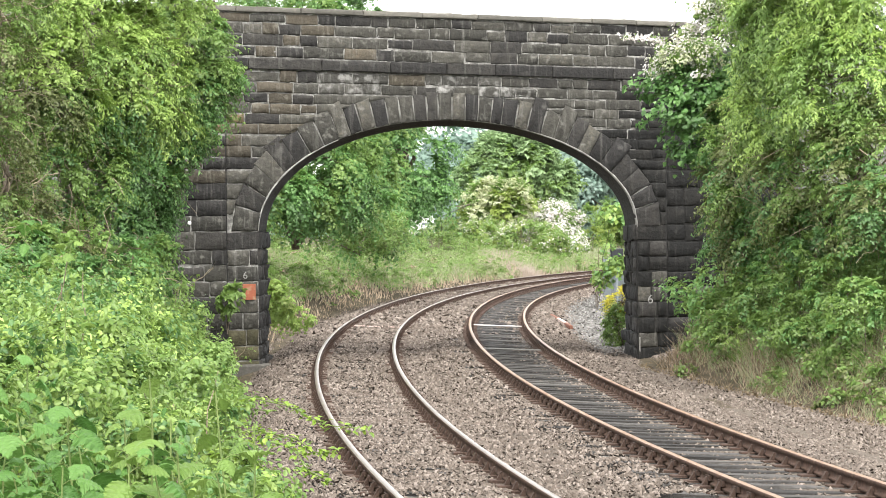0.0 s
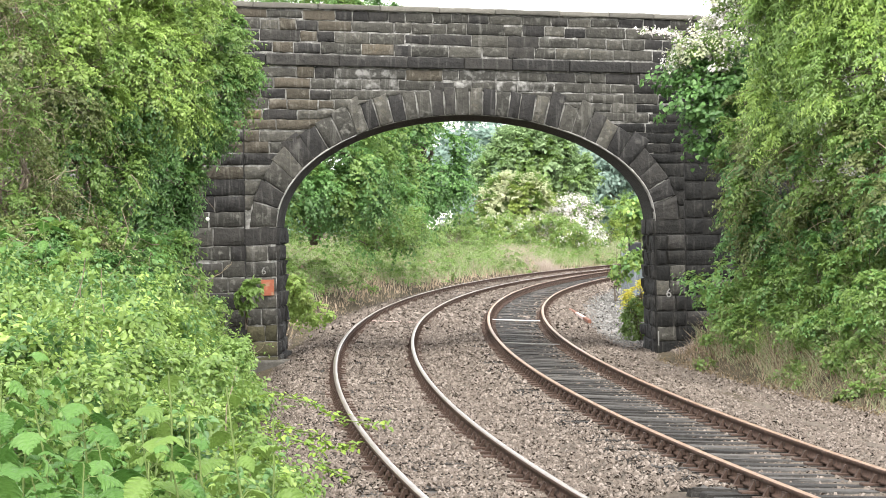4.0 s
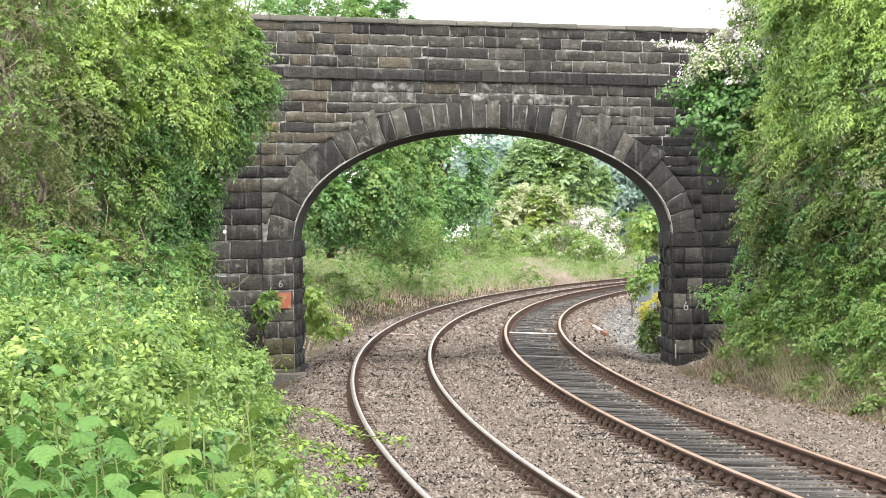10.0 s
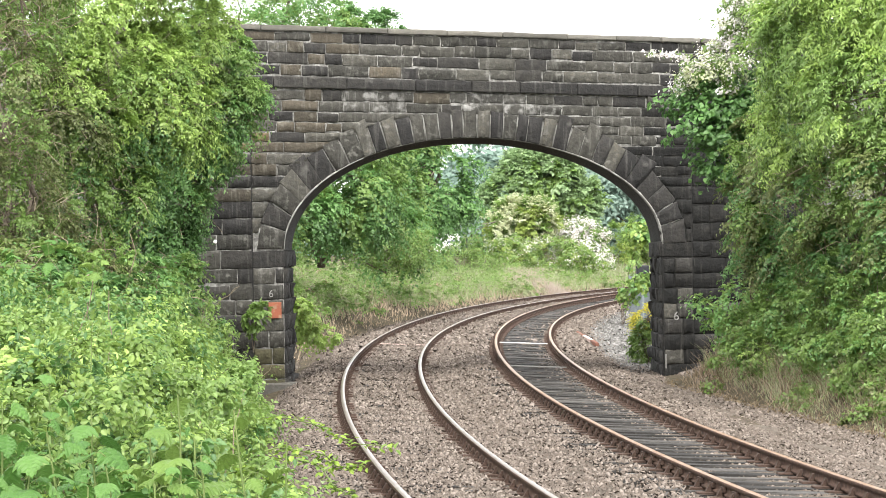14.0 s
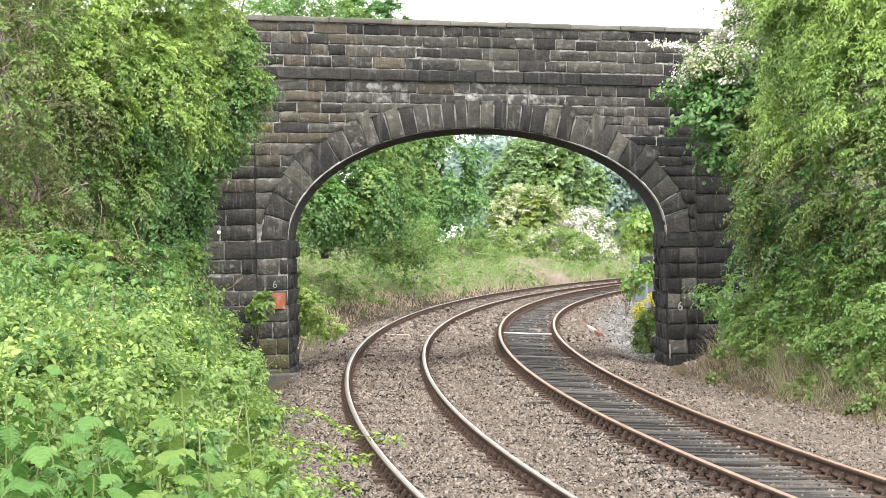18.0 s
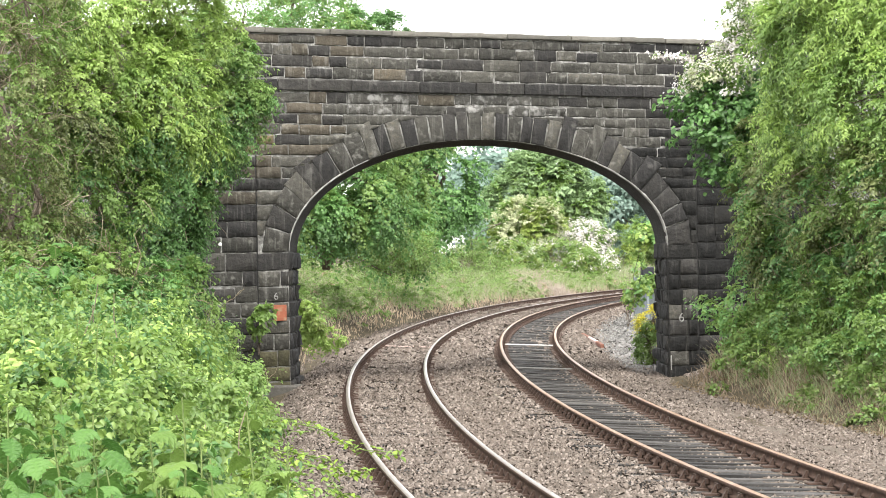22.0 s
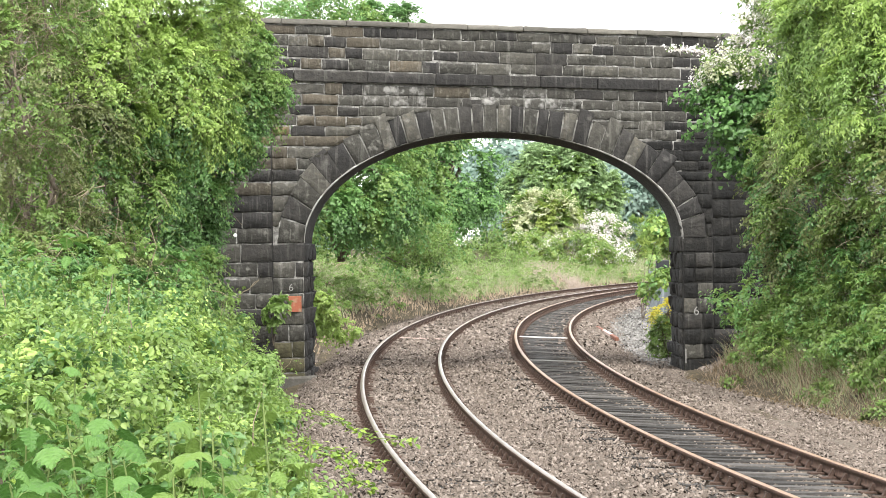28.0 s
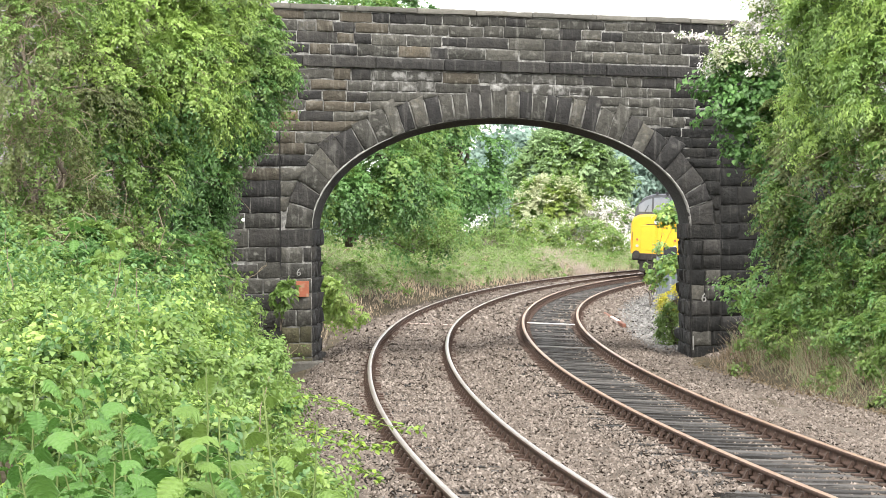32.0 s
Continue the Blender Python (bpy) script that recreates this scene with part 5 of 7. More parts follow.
def far_woods():
    rng = np.random.default_rng(31)
    blobs = []
    for i in range(14):
        x = -8 + 42 * rng.random()
        y = 380 + 90 * rng.random()
        r = 4 + 3 * rng.random()
        h = 8 + 5 * rng.random()
        blobs.append((x, y, h * 0.6, r, r, h * 0.6))
    for x, h in ((3.0, 13), (6.5, 17), (0.0, 12), (10, 15), (4.8, 15), (8.0, 14), (13.5, 13), (18, 14), (23, 15), (27, 14)):
        blobs.append((x, 395, h * 0.55, 3.2, 3.0, h * 0.5))
    # woods and canopy both have the haze painted into their green
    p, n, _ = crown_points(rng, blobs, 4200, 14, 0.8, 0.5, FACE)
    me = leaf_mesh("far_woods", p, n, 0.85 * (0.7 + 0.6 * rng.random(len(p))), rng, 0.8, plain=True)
    me.materials.append(M_LEAF_HAZED)
    part("canopy", canopy_mesh(), M_CANOPY_HAZED, None, "closed canopy of the distant woods, haze in its pale green", "woods", "stuff")
    tagged(new("far_woods", me), "distant woods with haze put into their pale green", "woods", "", "stuff")


far_woods()


def grass_mesh(name, x, y, h, rng, w=0.008, bend=0.35, o=None):
    n = len(x)
    z = ground_z(x, y, o)
    a = rng.random(n) * 2 * np.pi
    d = np.stack([np.cos(a), np.sin(a), np.zeros(n)], 1)
    s = np.stack([-np.sin(a + 1.2), np.cos(a + 1.2), np.zeros(n)], 1)
    p = np.stack([x, y, z - 0.02], 1)
    b = (bend * h * rng.random(n))[:, None] * d
    up = np.array([0, 0, 1.0])
    hh = h[:, None]
    w = np.asarray(w).reshape(-1, 1)
    v = np.stack([p - s * w, p + s * w, p + up * hh * 0.55 + b * 0.35 + s * w * 0.8, p + up * hh * 0.55 + b * 0.35 - s * w * 0.8,
                  p + up * hh * 0.95 + b + s * w * 0.15, p + up * hh * 0.95 + b - s * w * 0.15], 1)
    i = np.arange(n)[:, None] * 6
    f = np.concatenate([i + np.array([[0, 1, 2, 3]]), i + np.array([[3, 2, 4, 5]])], 1).reshape(-1, 4)
    return mesh_np(name, v.reshape(-1, 3), f)


def strip_points(rng, n, y0, y1, o0, o1):
    s = station(y0) + (station(y1) - station(y0)) * rng.random(n)
    o = o0 + (o1 - o0) * rng.random(n)
    x, y, _ = on_way(s, o)
    return x, y, o, s


def build_grass():
    rng = np.random.default_rng(41)
    # cutting side, this side of the bridge: tall dry stems with green among them
    for n, mat, nm, lab, lo, hi, o0, o1, w in (
            (8000, M_GRASS_BROWN, "dry_grass", "tall dry brown grass at the foot of the cutting side", 0.12, 0.42, 4.4, 6.6, 0.007),
            (5000, M_GRASS_DRY, "straw_stalks", "straw-coloured dead stalks at the foot of the cutting side", 0.2, 0.6, 4.4, 6.6, 0.005),
            (13000, M_GRASS, "green_grass", "green grass and weeds on the cutting side", 0.2, 0.6, 4.9, 9.2, 0.006)):
        x, y, o, s = strip_points(rng, n, 40, 64, o0, o1)
        foot = 4.6 + np.clip(64 - y, 0, 60) * 0.063
        k = (o > foot - 0.6 + 0.6 * rng.random(n)) & (o < foot + (3.2 if mat is M_GRASS else 0.5 + 1.3 * rng.random(n)))
        h = lo + (hi - lo) * rng.random(n)
        me = grass_mesh(nm, x[k], y[k], h[k] * np.clip((o[k] - foot[k] + 0.7), 0.35, 1), rng, w, 1.0, o[k])
        me.materials.append(mat)
        tagged(new(nm, me), lab, "grass", "", "stuff")
    # bank beyond the arch
    for n, mat, nm, lab, lo, hi, o0, o1, w in (
            (34000, M_GRASS, "bank_grass", "rough green grass on the bank beyond the arch", 0.2, 0.65, -12, -4.2, 0.03),
            (22000, M_GRASS_DRY, "straw_grass", "straw-coloured dead grass along the far cess", 0.1, 0.5, -12, -3.9, 0.024)):
        x, y, o, s = strip_points(rng, n, 70, 225, o0, o1)
        h = (lo + (hi - lo) * rng.random(n)) * np.clip(0.35 + (-o - 4.2) * 0.35, 0.3, 1)
        patch = np.sin(s * 0.21 + o) + np.sin(s * 0.53 + o * 1.7) + 0.6 * np.sin(s * 1.7 - o * 2)
        if nm == "straw_grass":
            k = (o > -6.0 - 1.5 * rng.random(n)) | (patch > 0.3) | ((y > 150) & (o > -7.5))
        else:
            k = (o < -5.2 - 0.9 * rng.random(n)) & (patch < 0.9)
        x, y, o, h = x[k], y[k], o[k], h[k]
        n = len(x)
        z = ground_z(x, y, o) - 0.03
        a = rng.random(n) * 2 * np.pi
        p = np.stack([x, y, z], 1)
        sd = np.stack([np.cos(a), np.sin(a), 0 * a], 1) * w
        tip = p + np.stack([rng.normal(size=n) * 0.35 * h, rng.normal(size=n) * 0.35 * h, h], 1)
        me = mesh_np(nm, np.stack([p - sd, p + sd, tip], 1), np.arange(3 * n).reshape(-1, 3))
        me.materials.append(mat)
        tagged(new(nm, me), lab, "grass", "", "stuff")
    # weeds
    for n, mat, nm, lab, y0, y1, o0, o1, sz, ht in (
            (46000, M_LEAF_FRESH, "bank_weeds", "leafy green weeds scattered over the far bank", 72, 180, -12, -5.6, 0.09, 0.7),
            (30000, M_LEAF_HEDGE, "cutting_weeds", "leafy nettles and brambles on the cutting side", 42, 64, 5.4, 9.2, 0.05, 0.6)):
        cx, cy, co, cs = strip_points(rng, n // 18, y0, y1, o0, o1)
        foot = 4.7 + np.clip(64 - cy, 0, 60) * 0.063
        k = (co < 0) | (co > foot + 0.3)
        cx, cy, co = cx[k], cy[k], co[k]
        cz = ground_z(cx, cy, co)
        m = len(cx)
        p = np.repeat(np.stack([cx, cy, cz], 1), 18, 0) + np.abs(rng.normal(size=(m * 18, 3))) * [0, 0, ht * 0.6] + rng.normal(size=(m * 18, 3)) * [0.16, 0.16, 0.02]
        nn = unit(rng.normal(size=(m * 18, 3)) * 0.6 + [0, -0.4, 1])
        me = leaf_mesh(nm, p, nn, sz * (0.6 + 0.8 * rng.random(m * 18)), rng, plain=True)
        me.materials.append(mat)
        tagged(new(nm, me), lab, "weeds", "", "stuff")


build_grass()


def build_bank_brambles():
    """Low tangled brambles, weeds and dead stalks in patches over the bank beyond the arch."""
    rng = np.random.default_rng(46)
    n = 420
    x, y, o, _ = strip_points(rng, n, 74, 185, -12.5, -5.2)
    g = ground_z(x, y, o)
    patch = np.sin(x * 1.3 + y * 0.21) + np.sin(y * 0.37 - x * 0.9)
    k = patch + 1.2 * rng.random(n) > 0.1
    x, y, g = x[k], y[k], g[k]
    r = 0.25 + 0.4 * rng.random(len(x))
    B = np.stack([x, y, g + 0.4 * r, r * 1.5, r * 1.3, r * 0.9], 1)
    p, nn, al, own, bc, tips = bough_points(rng, B, 1500, 9, 4, 0.34, (0.2, -0.9, 0.4), 0.5)
    kind = rng.random(1500)[own] + 0.15 * rng.random(len(p))
    size = 0.10 * (0.7 + 0.6 * rng.random(len(p)))
    for lo, hi, mat, lab in ((0, 0.4, M_GRASS, "low grey-green weeds and brambles on the far bank"), (0.4, 0.5, M_LEAF_HEDGE, "low mid-green brambles on the far bank"),
                             (0.5, 1.04, M_LEAF_FRESH, "fresh green weeds heaped on the far bank"), (1.04, 2, M_GRASS_DRY, "dead straw-coloured leaves on the far bank")):
        q = (kind >= lo) & (kind < hi)
        me = leaf_mesh("bank_bramble", p[q], nn[q], size[q], rng, 0.5, along=al[q], plain=True)
        me.materials.append(mat)
        tagged(new("bank_bramble", me), lab, "undergrowth", "", "stuff")
    lines = []
    sx, sy, so, _ = strip_points(rng, 420, 74, 185, -11, -4.8)
    for a, b, c in zip(sx, sy, ground_z(sx, sy, so)):
        h = 0.4 + 0.6 * rng.random()
        d = rng.normal(size=2) * 0.25
        t = np.linspace(0, 1, 4)[:, None]
        lines.append((np.array([a, b, c - 0.03]) + t * np.array([0, 0, h]) + t ** 2 * np.array([d[0], d[1], -0.1]), 0.012, 0.006))
    me = tubes("dead_stalks", lines, 3)
    me.materials.append(M_TWIG)
    tagged(new("dead_stalks", me), "bleached dead stalks standing on the far bank", "stems", "", "stuff")


build_bank_brambles()


def build_pale_tufts():
    """Bleached dead grass standing below the blossom bushes."""
    rng = np.random.default_rng(45)
    n = 5200
    c = rng.integers(0, 26, n)
    cx, cy = 3.9 + 2.6 * rng.random(26), 160 + 20 * rng.random(26)
    x, y = cx[c] + rng.normal(size=n) * 0.28, cy[c] + rng.normal(size=n) * 0.5
    k = offset(x, y) < -4.3
    x, y = x[k], y[k]
    me = grass_mesh("pale_grass", x, y, 0.25 + 0.35 * rng.random(len(x)), rng, 0.016, 0.9)
    me.materials.append(M_STRAW)
    tagged(new("pale_grass", me), "bleached pale dead grass below the blossom bushes", "grass", "", "stuff")


build_pale_tufts()


def bank_top(x, y):
    """Height of the undergrowth on the near bank."""
    o = offset(x, y)
    g = ground_z(x, y, o)
    d = -o - 3.75 - 0.4 * smooth(38, 55, y)
    tall = 0.5 * smooth(-0.2, 1.2, d) + 0.2 + 0.3 * np.sin(x * 2.3 + y * 0.9) * np.sin(y * 0.7 + x) + 0.16 * np.sin(y * 1.9 - x * 3.1) + 0.10 * np.sin(x * 7.1 + y * 2.3)
    return g, tall, d


def build_undergrowth():
    """Stems with whorls of drooping leaves, thick on the bank, in patches of their kind."""
    rng = np.random.default_rng(51)
    n = 7200
    y = 17 + 45 * rng.random(n) ** 0.8
    x = -0.155 * y - 0.6 + (0.155 * y + 0.6) * rng.random(n) * 1.05
    g, tall, d = bank_top(x, y)
    hole = np.sin(x * 3.3 + y * 1.1) * np.sin(y * 1.7 - x * 1.3) + 0.5 * np.sin(x * 6 + y * 3.7)
    k = (d > 0.05) & (rng.random(n) < 0.45 + y / 60) & (hole < 0.55 + 0.35 * rng.random(n))
    x, y, g, tall, hole = x[k], y[k], g[k], tall[k], hole[k]
    n = len(x)
    H = np.clip(tall * (0.5 + 0.95 * rng.random(n) ** 1.4) + 0.1 - 0.12 * hole, 0.16, 1.25) * (1 - 0.45 * smooth(0.085, 0.11, -x / y) * smooth(32, 38, y))
    leanx, leany = rng.normal(size=(2, n)) * 0.18
    kind = 0.5 * np.sin(x * 1.9 + y * 0.55) + 0.5 * np.sin(y * 0.83 - x * 2.6 + 1) + 1.8 * (rng.random(n) - 0.5)
    kind = np.argsort(np.argsort(kind)) / n
    # below the tall shrubs the shade is put into the colour: mostly deep green
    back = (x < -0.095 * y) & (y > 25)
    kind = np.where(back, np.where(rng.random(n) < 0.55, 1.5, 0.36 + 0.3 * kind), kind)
    per = 17
    tier = np.array([1, 1, 1, 0.97, 0.9, 0.89, 0.8, 0.79, 0.78, 0.68, 0.67, 0.66, 0.55, 0.54, 0.42, 0.3, 0.2])[None, :]
    lvl = tier + 0.035 * rng.normal(size=(n, per))
    reach = 0.02 + 0.12 * (1 - tier) + 0.04 * rng.random((n, per))
    az = np.arange(per)[None, :] * 1.65 + rng.random((n, 1)) * 6.3 + 0.4 * rng.normal(size=(n, per))
    px = x[:, None] + leanx[:, None] * lvl + reach * np.cos(az)
    py = y[:, None] + leany[:, None] * lvl + reach * np.sin(az)
    pz = g[:, None] + H[:, None] * lvl + 0.02
    P = np.stack([px, py, pz], -1).reshape(-1, 3)
    N = unit(np.stack([np.cos(az) * 0.6, np.sin(az) * 0.6 - 0.1, np.full_like(az, 0.9)], -1).reshape(-1, 3) + rng.normal(size=(n * per, 3)) * 0.45)
    own = 0.75 + 0.6 * rng.random((n, 1)) ** 2
    size = (0.058 + 0.010 * (y[:, None] > 30)) * own * (0.6 + 0.7 * np.minimum(1, (1.15 - tier) * 2)) * (0.75 + 0.5 * rng.random((n, per)))
    size = size.ravel()
    K = np.repeat(kind, per)
    near = np.repeat(y < 33, per)
    A = np.stack([np.cos(az), np.sin(az), -0.45 + 0 * az], -1).reshape(-1, 3)
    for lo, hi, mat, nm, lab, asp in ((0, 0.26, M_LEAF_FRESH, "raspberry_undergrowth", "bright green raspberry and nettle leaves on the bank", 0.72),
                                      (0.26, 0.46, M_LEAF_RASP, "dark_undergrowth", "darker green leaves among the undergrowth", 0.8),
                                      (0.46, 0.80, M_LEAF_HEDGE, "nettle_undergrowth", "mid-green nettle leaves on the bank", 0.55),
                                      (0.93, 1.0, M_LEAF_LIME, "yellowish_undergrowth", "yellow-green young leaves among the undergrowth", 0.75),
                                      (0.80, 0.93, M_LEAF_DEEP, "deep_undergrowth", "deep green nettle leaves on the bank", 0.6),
                                      (1.0, 2.0, M_LEAF_DEEP, "shaded_undergrowth", "leaves below the tall shrubs, toned deep green for shade", 0.7)):
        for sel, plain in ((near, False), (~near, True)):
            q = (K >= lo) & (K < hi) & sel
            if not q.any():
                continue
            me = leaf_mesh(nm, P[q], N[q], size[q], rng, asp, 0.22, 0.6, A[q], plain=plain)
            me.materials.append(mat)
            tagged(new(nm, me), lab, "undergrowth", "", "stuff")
    lines = []
    for i in range(0, n, 8):
        t = np.linspace(0, 1, 3)[:, None]
        p = np.array([x[i], y[i], g[i] - 0.05]) + t * np.array([leanx[i], leany[i], H[i]])
        lines.append((p, 0.005, 0.003))
    me = tubes("undergrowth_stems", lines, 3)
    me.materials.append(M_STEM)
    tagged(new("undergrowth_stems", me), "thin green and brown stems of the undergrowth", "stems", "", "stuff")
    # last year's canes standing bare among the leaves
    for mat, nm, lab, step in ((M_TWIG, "dry_stalks", "pale dry stalks standing in the undergrowth", 32), (M_BARK, "bare_canes", "dark bare arching canes in the undergrowth", 40)):
        lines = []
        for i in range(3, n, step):
            L = 0.25 + 0.3 * rng.random()
            a = np.clip(rng.normal(size=2), -1.3, 1.3) * (0.35 if mat is M_TWIG else 0.8)
            p0 = np.array([x[i], y[i] - 0.05, g[i] + 0.5 * H[i]])
            t = np.linspace(0, 1, 6)[:, None]
            p = p0 + t * np.array([a[0] * L, a[1] * L, H[i] * 0.5 + L * 0.45]) - np.array([0, 0, 0.35]) * (t ** 2) * abs(a[0]) * L
            p = p + rng.normal(size=(6, 3)) * 0.012
            lines.append((p, 0.006 + 0.004 * (y[i] > 35), 0.003))
        me = tubes(nm, lines, 4)
        me.materials.append(mat)
        tagged(new(nm, me), lab, "stems", "", "stuff")


build_undergrowth()


def build_heaps():
    """Heaped brambles and raspberry canes over the bank, light on top and hollow below."""
    rng = np.random.default_rng(57)
    for y0, y1, count, clumps, per, leaf, spread, nm in ((15.5, 27, 100, 2000, 20, 0.045, 0.07, "bramble_heap"), (27, 44, 120, 1900, 20, 0.060, 0.09, "bramble_heap"), (44, 61, 110, 1500, 20, 0.075, 0.11, "bramble_heap")):
        y = y0 + (y1 - y0) * rng.random(count * 3)
        x = -0.15 * y * (0.25 + 0.8 * rng.random(count * 3))
        g, tall, d = bank_top(x, y)
        k = np.flatnonzero(d > 0.2)[:count]
        x, y, g, tall = x[k], y[k], g[k], tall[k]
        r = (0.22 + 0.3 * rng.random(len(k))) * (0.8 + 0.2 * y / 40)
        cap = np.where((x < -0.085 * y) & (y > 34), 0.15, 0.35)
        B = np.stack([x, y, g + np.minimum(0.12 + tall * (0.3 + 0.7 * rng.random(len(k))), cap + 0.35), r, r, r * 0.75], 1)
        p, nn, c = crown_points(rng, B, clumps, per, spread, 0.6, (0.3, -0.8, 0.6))
        kind = np.repeat(0.5 * np.sin(c[:, 0] * 2.3 + c[:, 1] * 0.7) + 0.5 * np.sin(c[:, 1] * 1.1 - c[:, 0] * 3.1) + 1.5 * (rng.random(clumps) - 0.5), per)
        kind = np.argsort(np.argsort(kind)) / len(kind)
        # heaps under the shrubs get their shade as deep green leaf colour
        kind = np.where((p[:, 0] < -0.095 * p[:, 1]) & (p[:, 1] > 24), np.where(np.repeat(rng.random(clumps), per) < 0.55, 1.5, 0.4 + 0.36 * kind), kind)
        size = leaf * (0.6 + 0.7 * rng.random(len(p)))
        for lo, hi, mat, lab in ((0, 0.28, M_LEAF_FRESH, "heaps of bright green bramble leaves on the bank"), (0.28, 0.52, M_LEAF_RASP, "heaps of darker green raspberry leaves on the bank"),
                                 (0.52, 0.78, M_LEAF_HEDGE, "heaps of mid-green bramble leaves on the bank"), (0.90, 1.0, M_LEAF_LIME, "heaps of yellow-green young leaves on the bank"), (0.78, 0.90, M_LEAF_DEEP, "heaps of deep green raspberry leaves on the bank"), (1.0, 2.0, M_LEAF_DEEP, "heaps of leaves below the tall shrubs, toned deep green for shade")):
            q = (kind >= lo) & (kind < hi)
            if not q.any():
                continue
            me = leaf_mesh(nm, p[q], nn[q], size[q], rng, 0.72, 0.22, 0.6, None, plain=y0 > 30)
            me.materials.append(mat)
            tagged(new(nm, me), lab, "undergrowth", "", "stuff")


build_heaps()


def build_slope_cover():
    """Low brambles, nettles and dead stuff heaped over the cutting side below the hedge."""
    rng = np.random.default_rng(58)
    n = 460
    y = 43 + 20.5 * rng.random(n)
    foot = 4.6 + np.clip(64 - y, 0, 60) * 0.063
    o = foot - 0.25 + 3.4 * rng.random(n) ** 0.8
    s = np.array([station(v) for v in y])
    x, y, _ = on_way(s, o)
    g = ground_z(x, y, o)
    r = (0.20 + 0.28 * rng.random(n)) * np.clip(0.55 + 0.5 * (o - foot), 0.4, 1.3)
    B = np.stack([x, y, g + 0.5 * r, r * 1.2, r, r * 0.9], 1)
    p, nn, c = crown_points(rng, B, 6400, 18, 0.085, 0.5, (-0.5, -0.8, 0.5))
    low = np.repeat(offset(c[:, 0], c[:, 1]) - 4.6 - np.clip(64 - c[:, 1], 0, 60) * 0.063, 18)
    kind = np.repeat(rng.random(6400), 18) * 0.6 + 0.2 * rng.random(len(p)) + 0.12 + 0.5 * np.clip(low / 1.4, 0, 1)
    size = 0.075 * (0.6 + 0.7 * rng.random(len(p)))
    yy = 43 + 21 * rng.random(9000)
    oo = 4.6 + np.clip(64 - yy, 0, 60) * 0.063 - 0.6 + 1.9 * rng.random(9000)
    lx, ly, _ = on_way(np.array([station(v) for v in yy]), oo)
    me = leaf_mesh("leaf_litter", np.stack([lx, ly, ground_z(lx, ly, oo) + 0.03], 1), unit(rng.normal(size=(9000, 3)) * 0.5 + [-0.2, -0.2, 1]), 0.05 + 0.05 * rng.random(9000), rng, 0.5, plain=True)
    me.materials.append(M_GRASS_BROWN)
    tagged(new("leaf_litter", me), "dead leaves and stalks littering the foot of the cutting side", "litter", "", "stuff")
    for lo, hi, mat, nm, lab in ((-1, 0.26, M_GRASS_BROWN, "dead_leaves", "dead brown leaves and stalks on the cutting side"), (0.26, 0.48, M_LEAF_OLIVE, "bramble_heap", "low olive-green brambles on the cutting side"),
                                 (0.48, 0.7, M_LEAF_HEDGE, "bramble_heap", "low green brambles and nettles on the cutting side"), (0.7, 9, M_LEAF_FRESH, "bramble_heap", "fresh green nettles on the cutting side")):
        q = (kind >= lo) & (kind < hi)
        me = leaf_mesh(nm, p[q], nn[q], size[q], rng, 0.3 if nm == "dead_leaves" else 0.65, plain=True)
        me.materials.append(mat)
        tagged(new(nm, me), lab, "undergrowth", "", "stuff")


build_slope_cover()


def leaf_template(kind, seed):
    """One large leaf, unit long, from its stalk at the origin along +y: oval or three-lobed, toothed, pleated along its veins and drooping."""
    r = random.Random(seed)
    bend, fold = r.uniform(0.25, 0.6), r.uniform(0.15, 0.4)
    rows, half = 24, 3
    V, F = [], []
    for i in range(rows + 1):
        t = i / rows
        w = (0.40 if kind == "lobed" else 0.31) * math.sin(math.pi * min(1, t ** 0.62)) ** 0.8 + 0.004
        if kind == "lobed":
            w += 0.17 * math.exp(-((t - 0.30) / 0.10) ** 2)
        w *= 1 + (0.10 if i % 2 else -0.07)
        for j in range(-half, half + 1):
            k = j / half
            x = w * k
            y = t + 0.16 * abs(x) * (1 - t) - 0.05 * abs(k)
            pleat = 0.028 * math.cos(2 * math.pi * (i / 4 - 0.9 * abs(k))) * min(1, abs(k) * 2)
            V.append((x, y, pleat + fold * abs(x) * 0.8 - 0.55 * fold * (abs(x) / 0.4) ** 2 - bend * t * t * 0.6))
    n = 2 * half + 1
    for i in range(rows):
        for j in range(n - 1):
            a = i * n + j
            F.append((a, a + 1, a + n + 1, a + n))
    me = bpy.data.meshes.new("leaf")
    me.from_pydata(V, [], F)
    me.update()
    return me


def leaf_set(mat):
    out = []
    for i in range(3):
        for k in ("lobed", "long"):
            me = leaf_template(k, i)
            me.materials.append(mat)
            out.append(me)
    return out


SWAY = []
LEAVES_A, LEAVES_B, LEAVES_C = leaf_set(M_BIGLEAF), leaf_set(M_BIGLEAF_PALE), leaf_set(M_BIGLEAF_YOUNG)


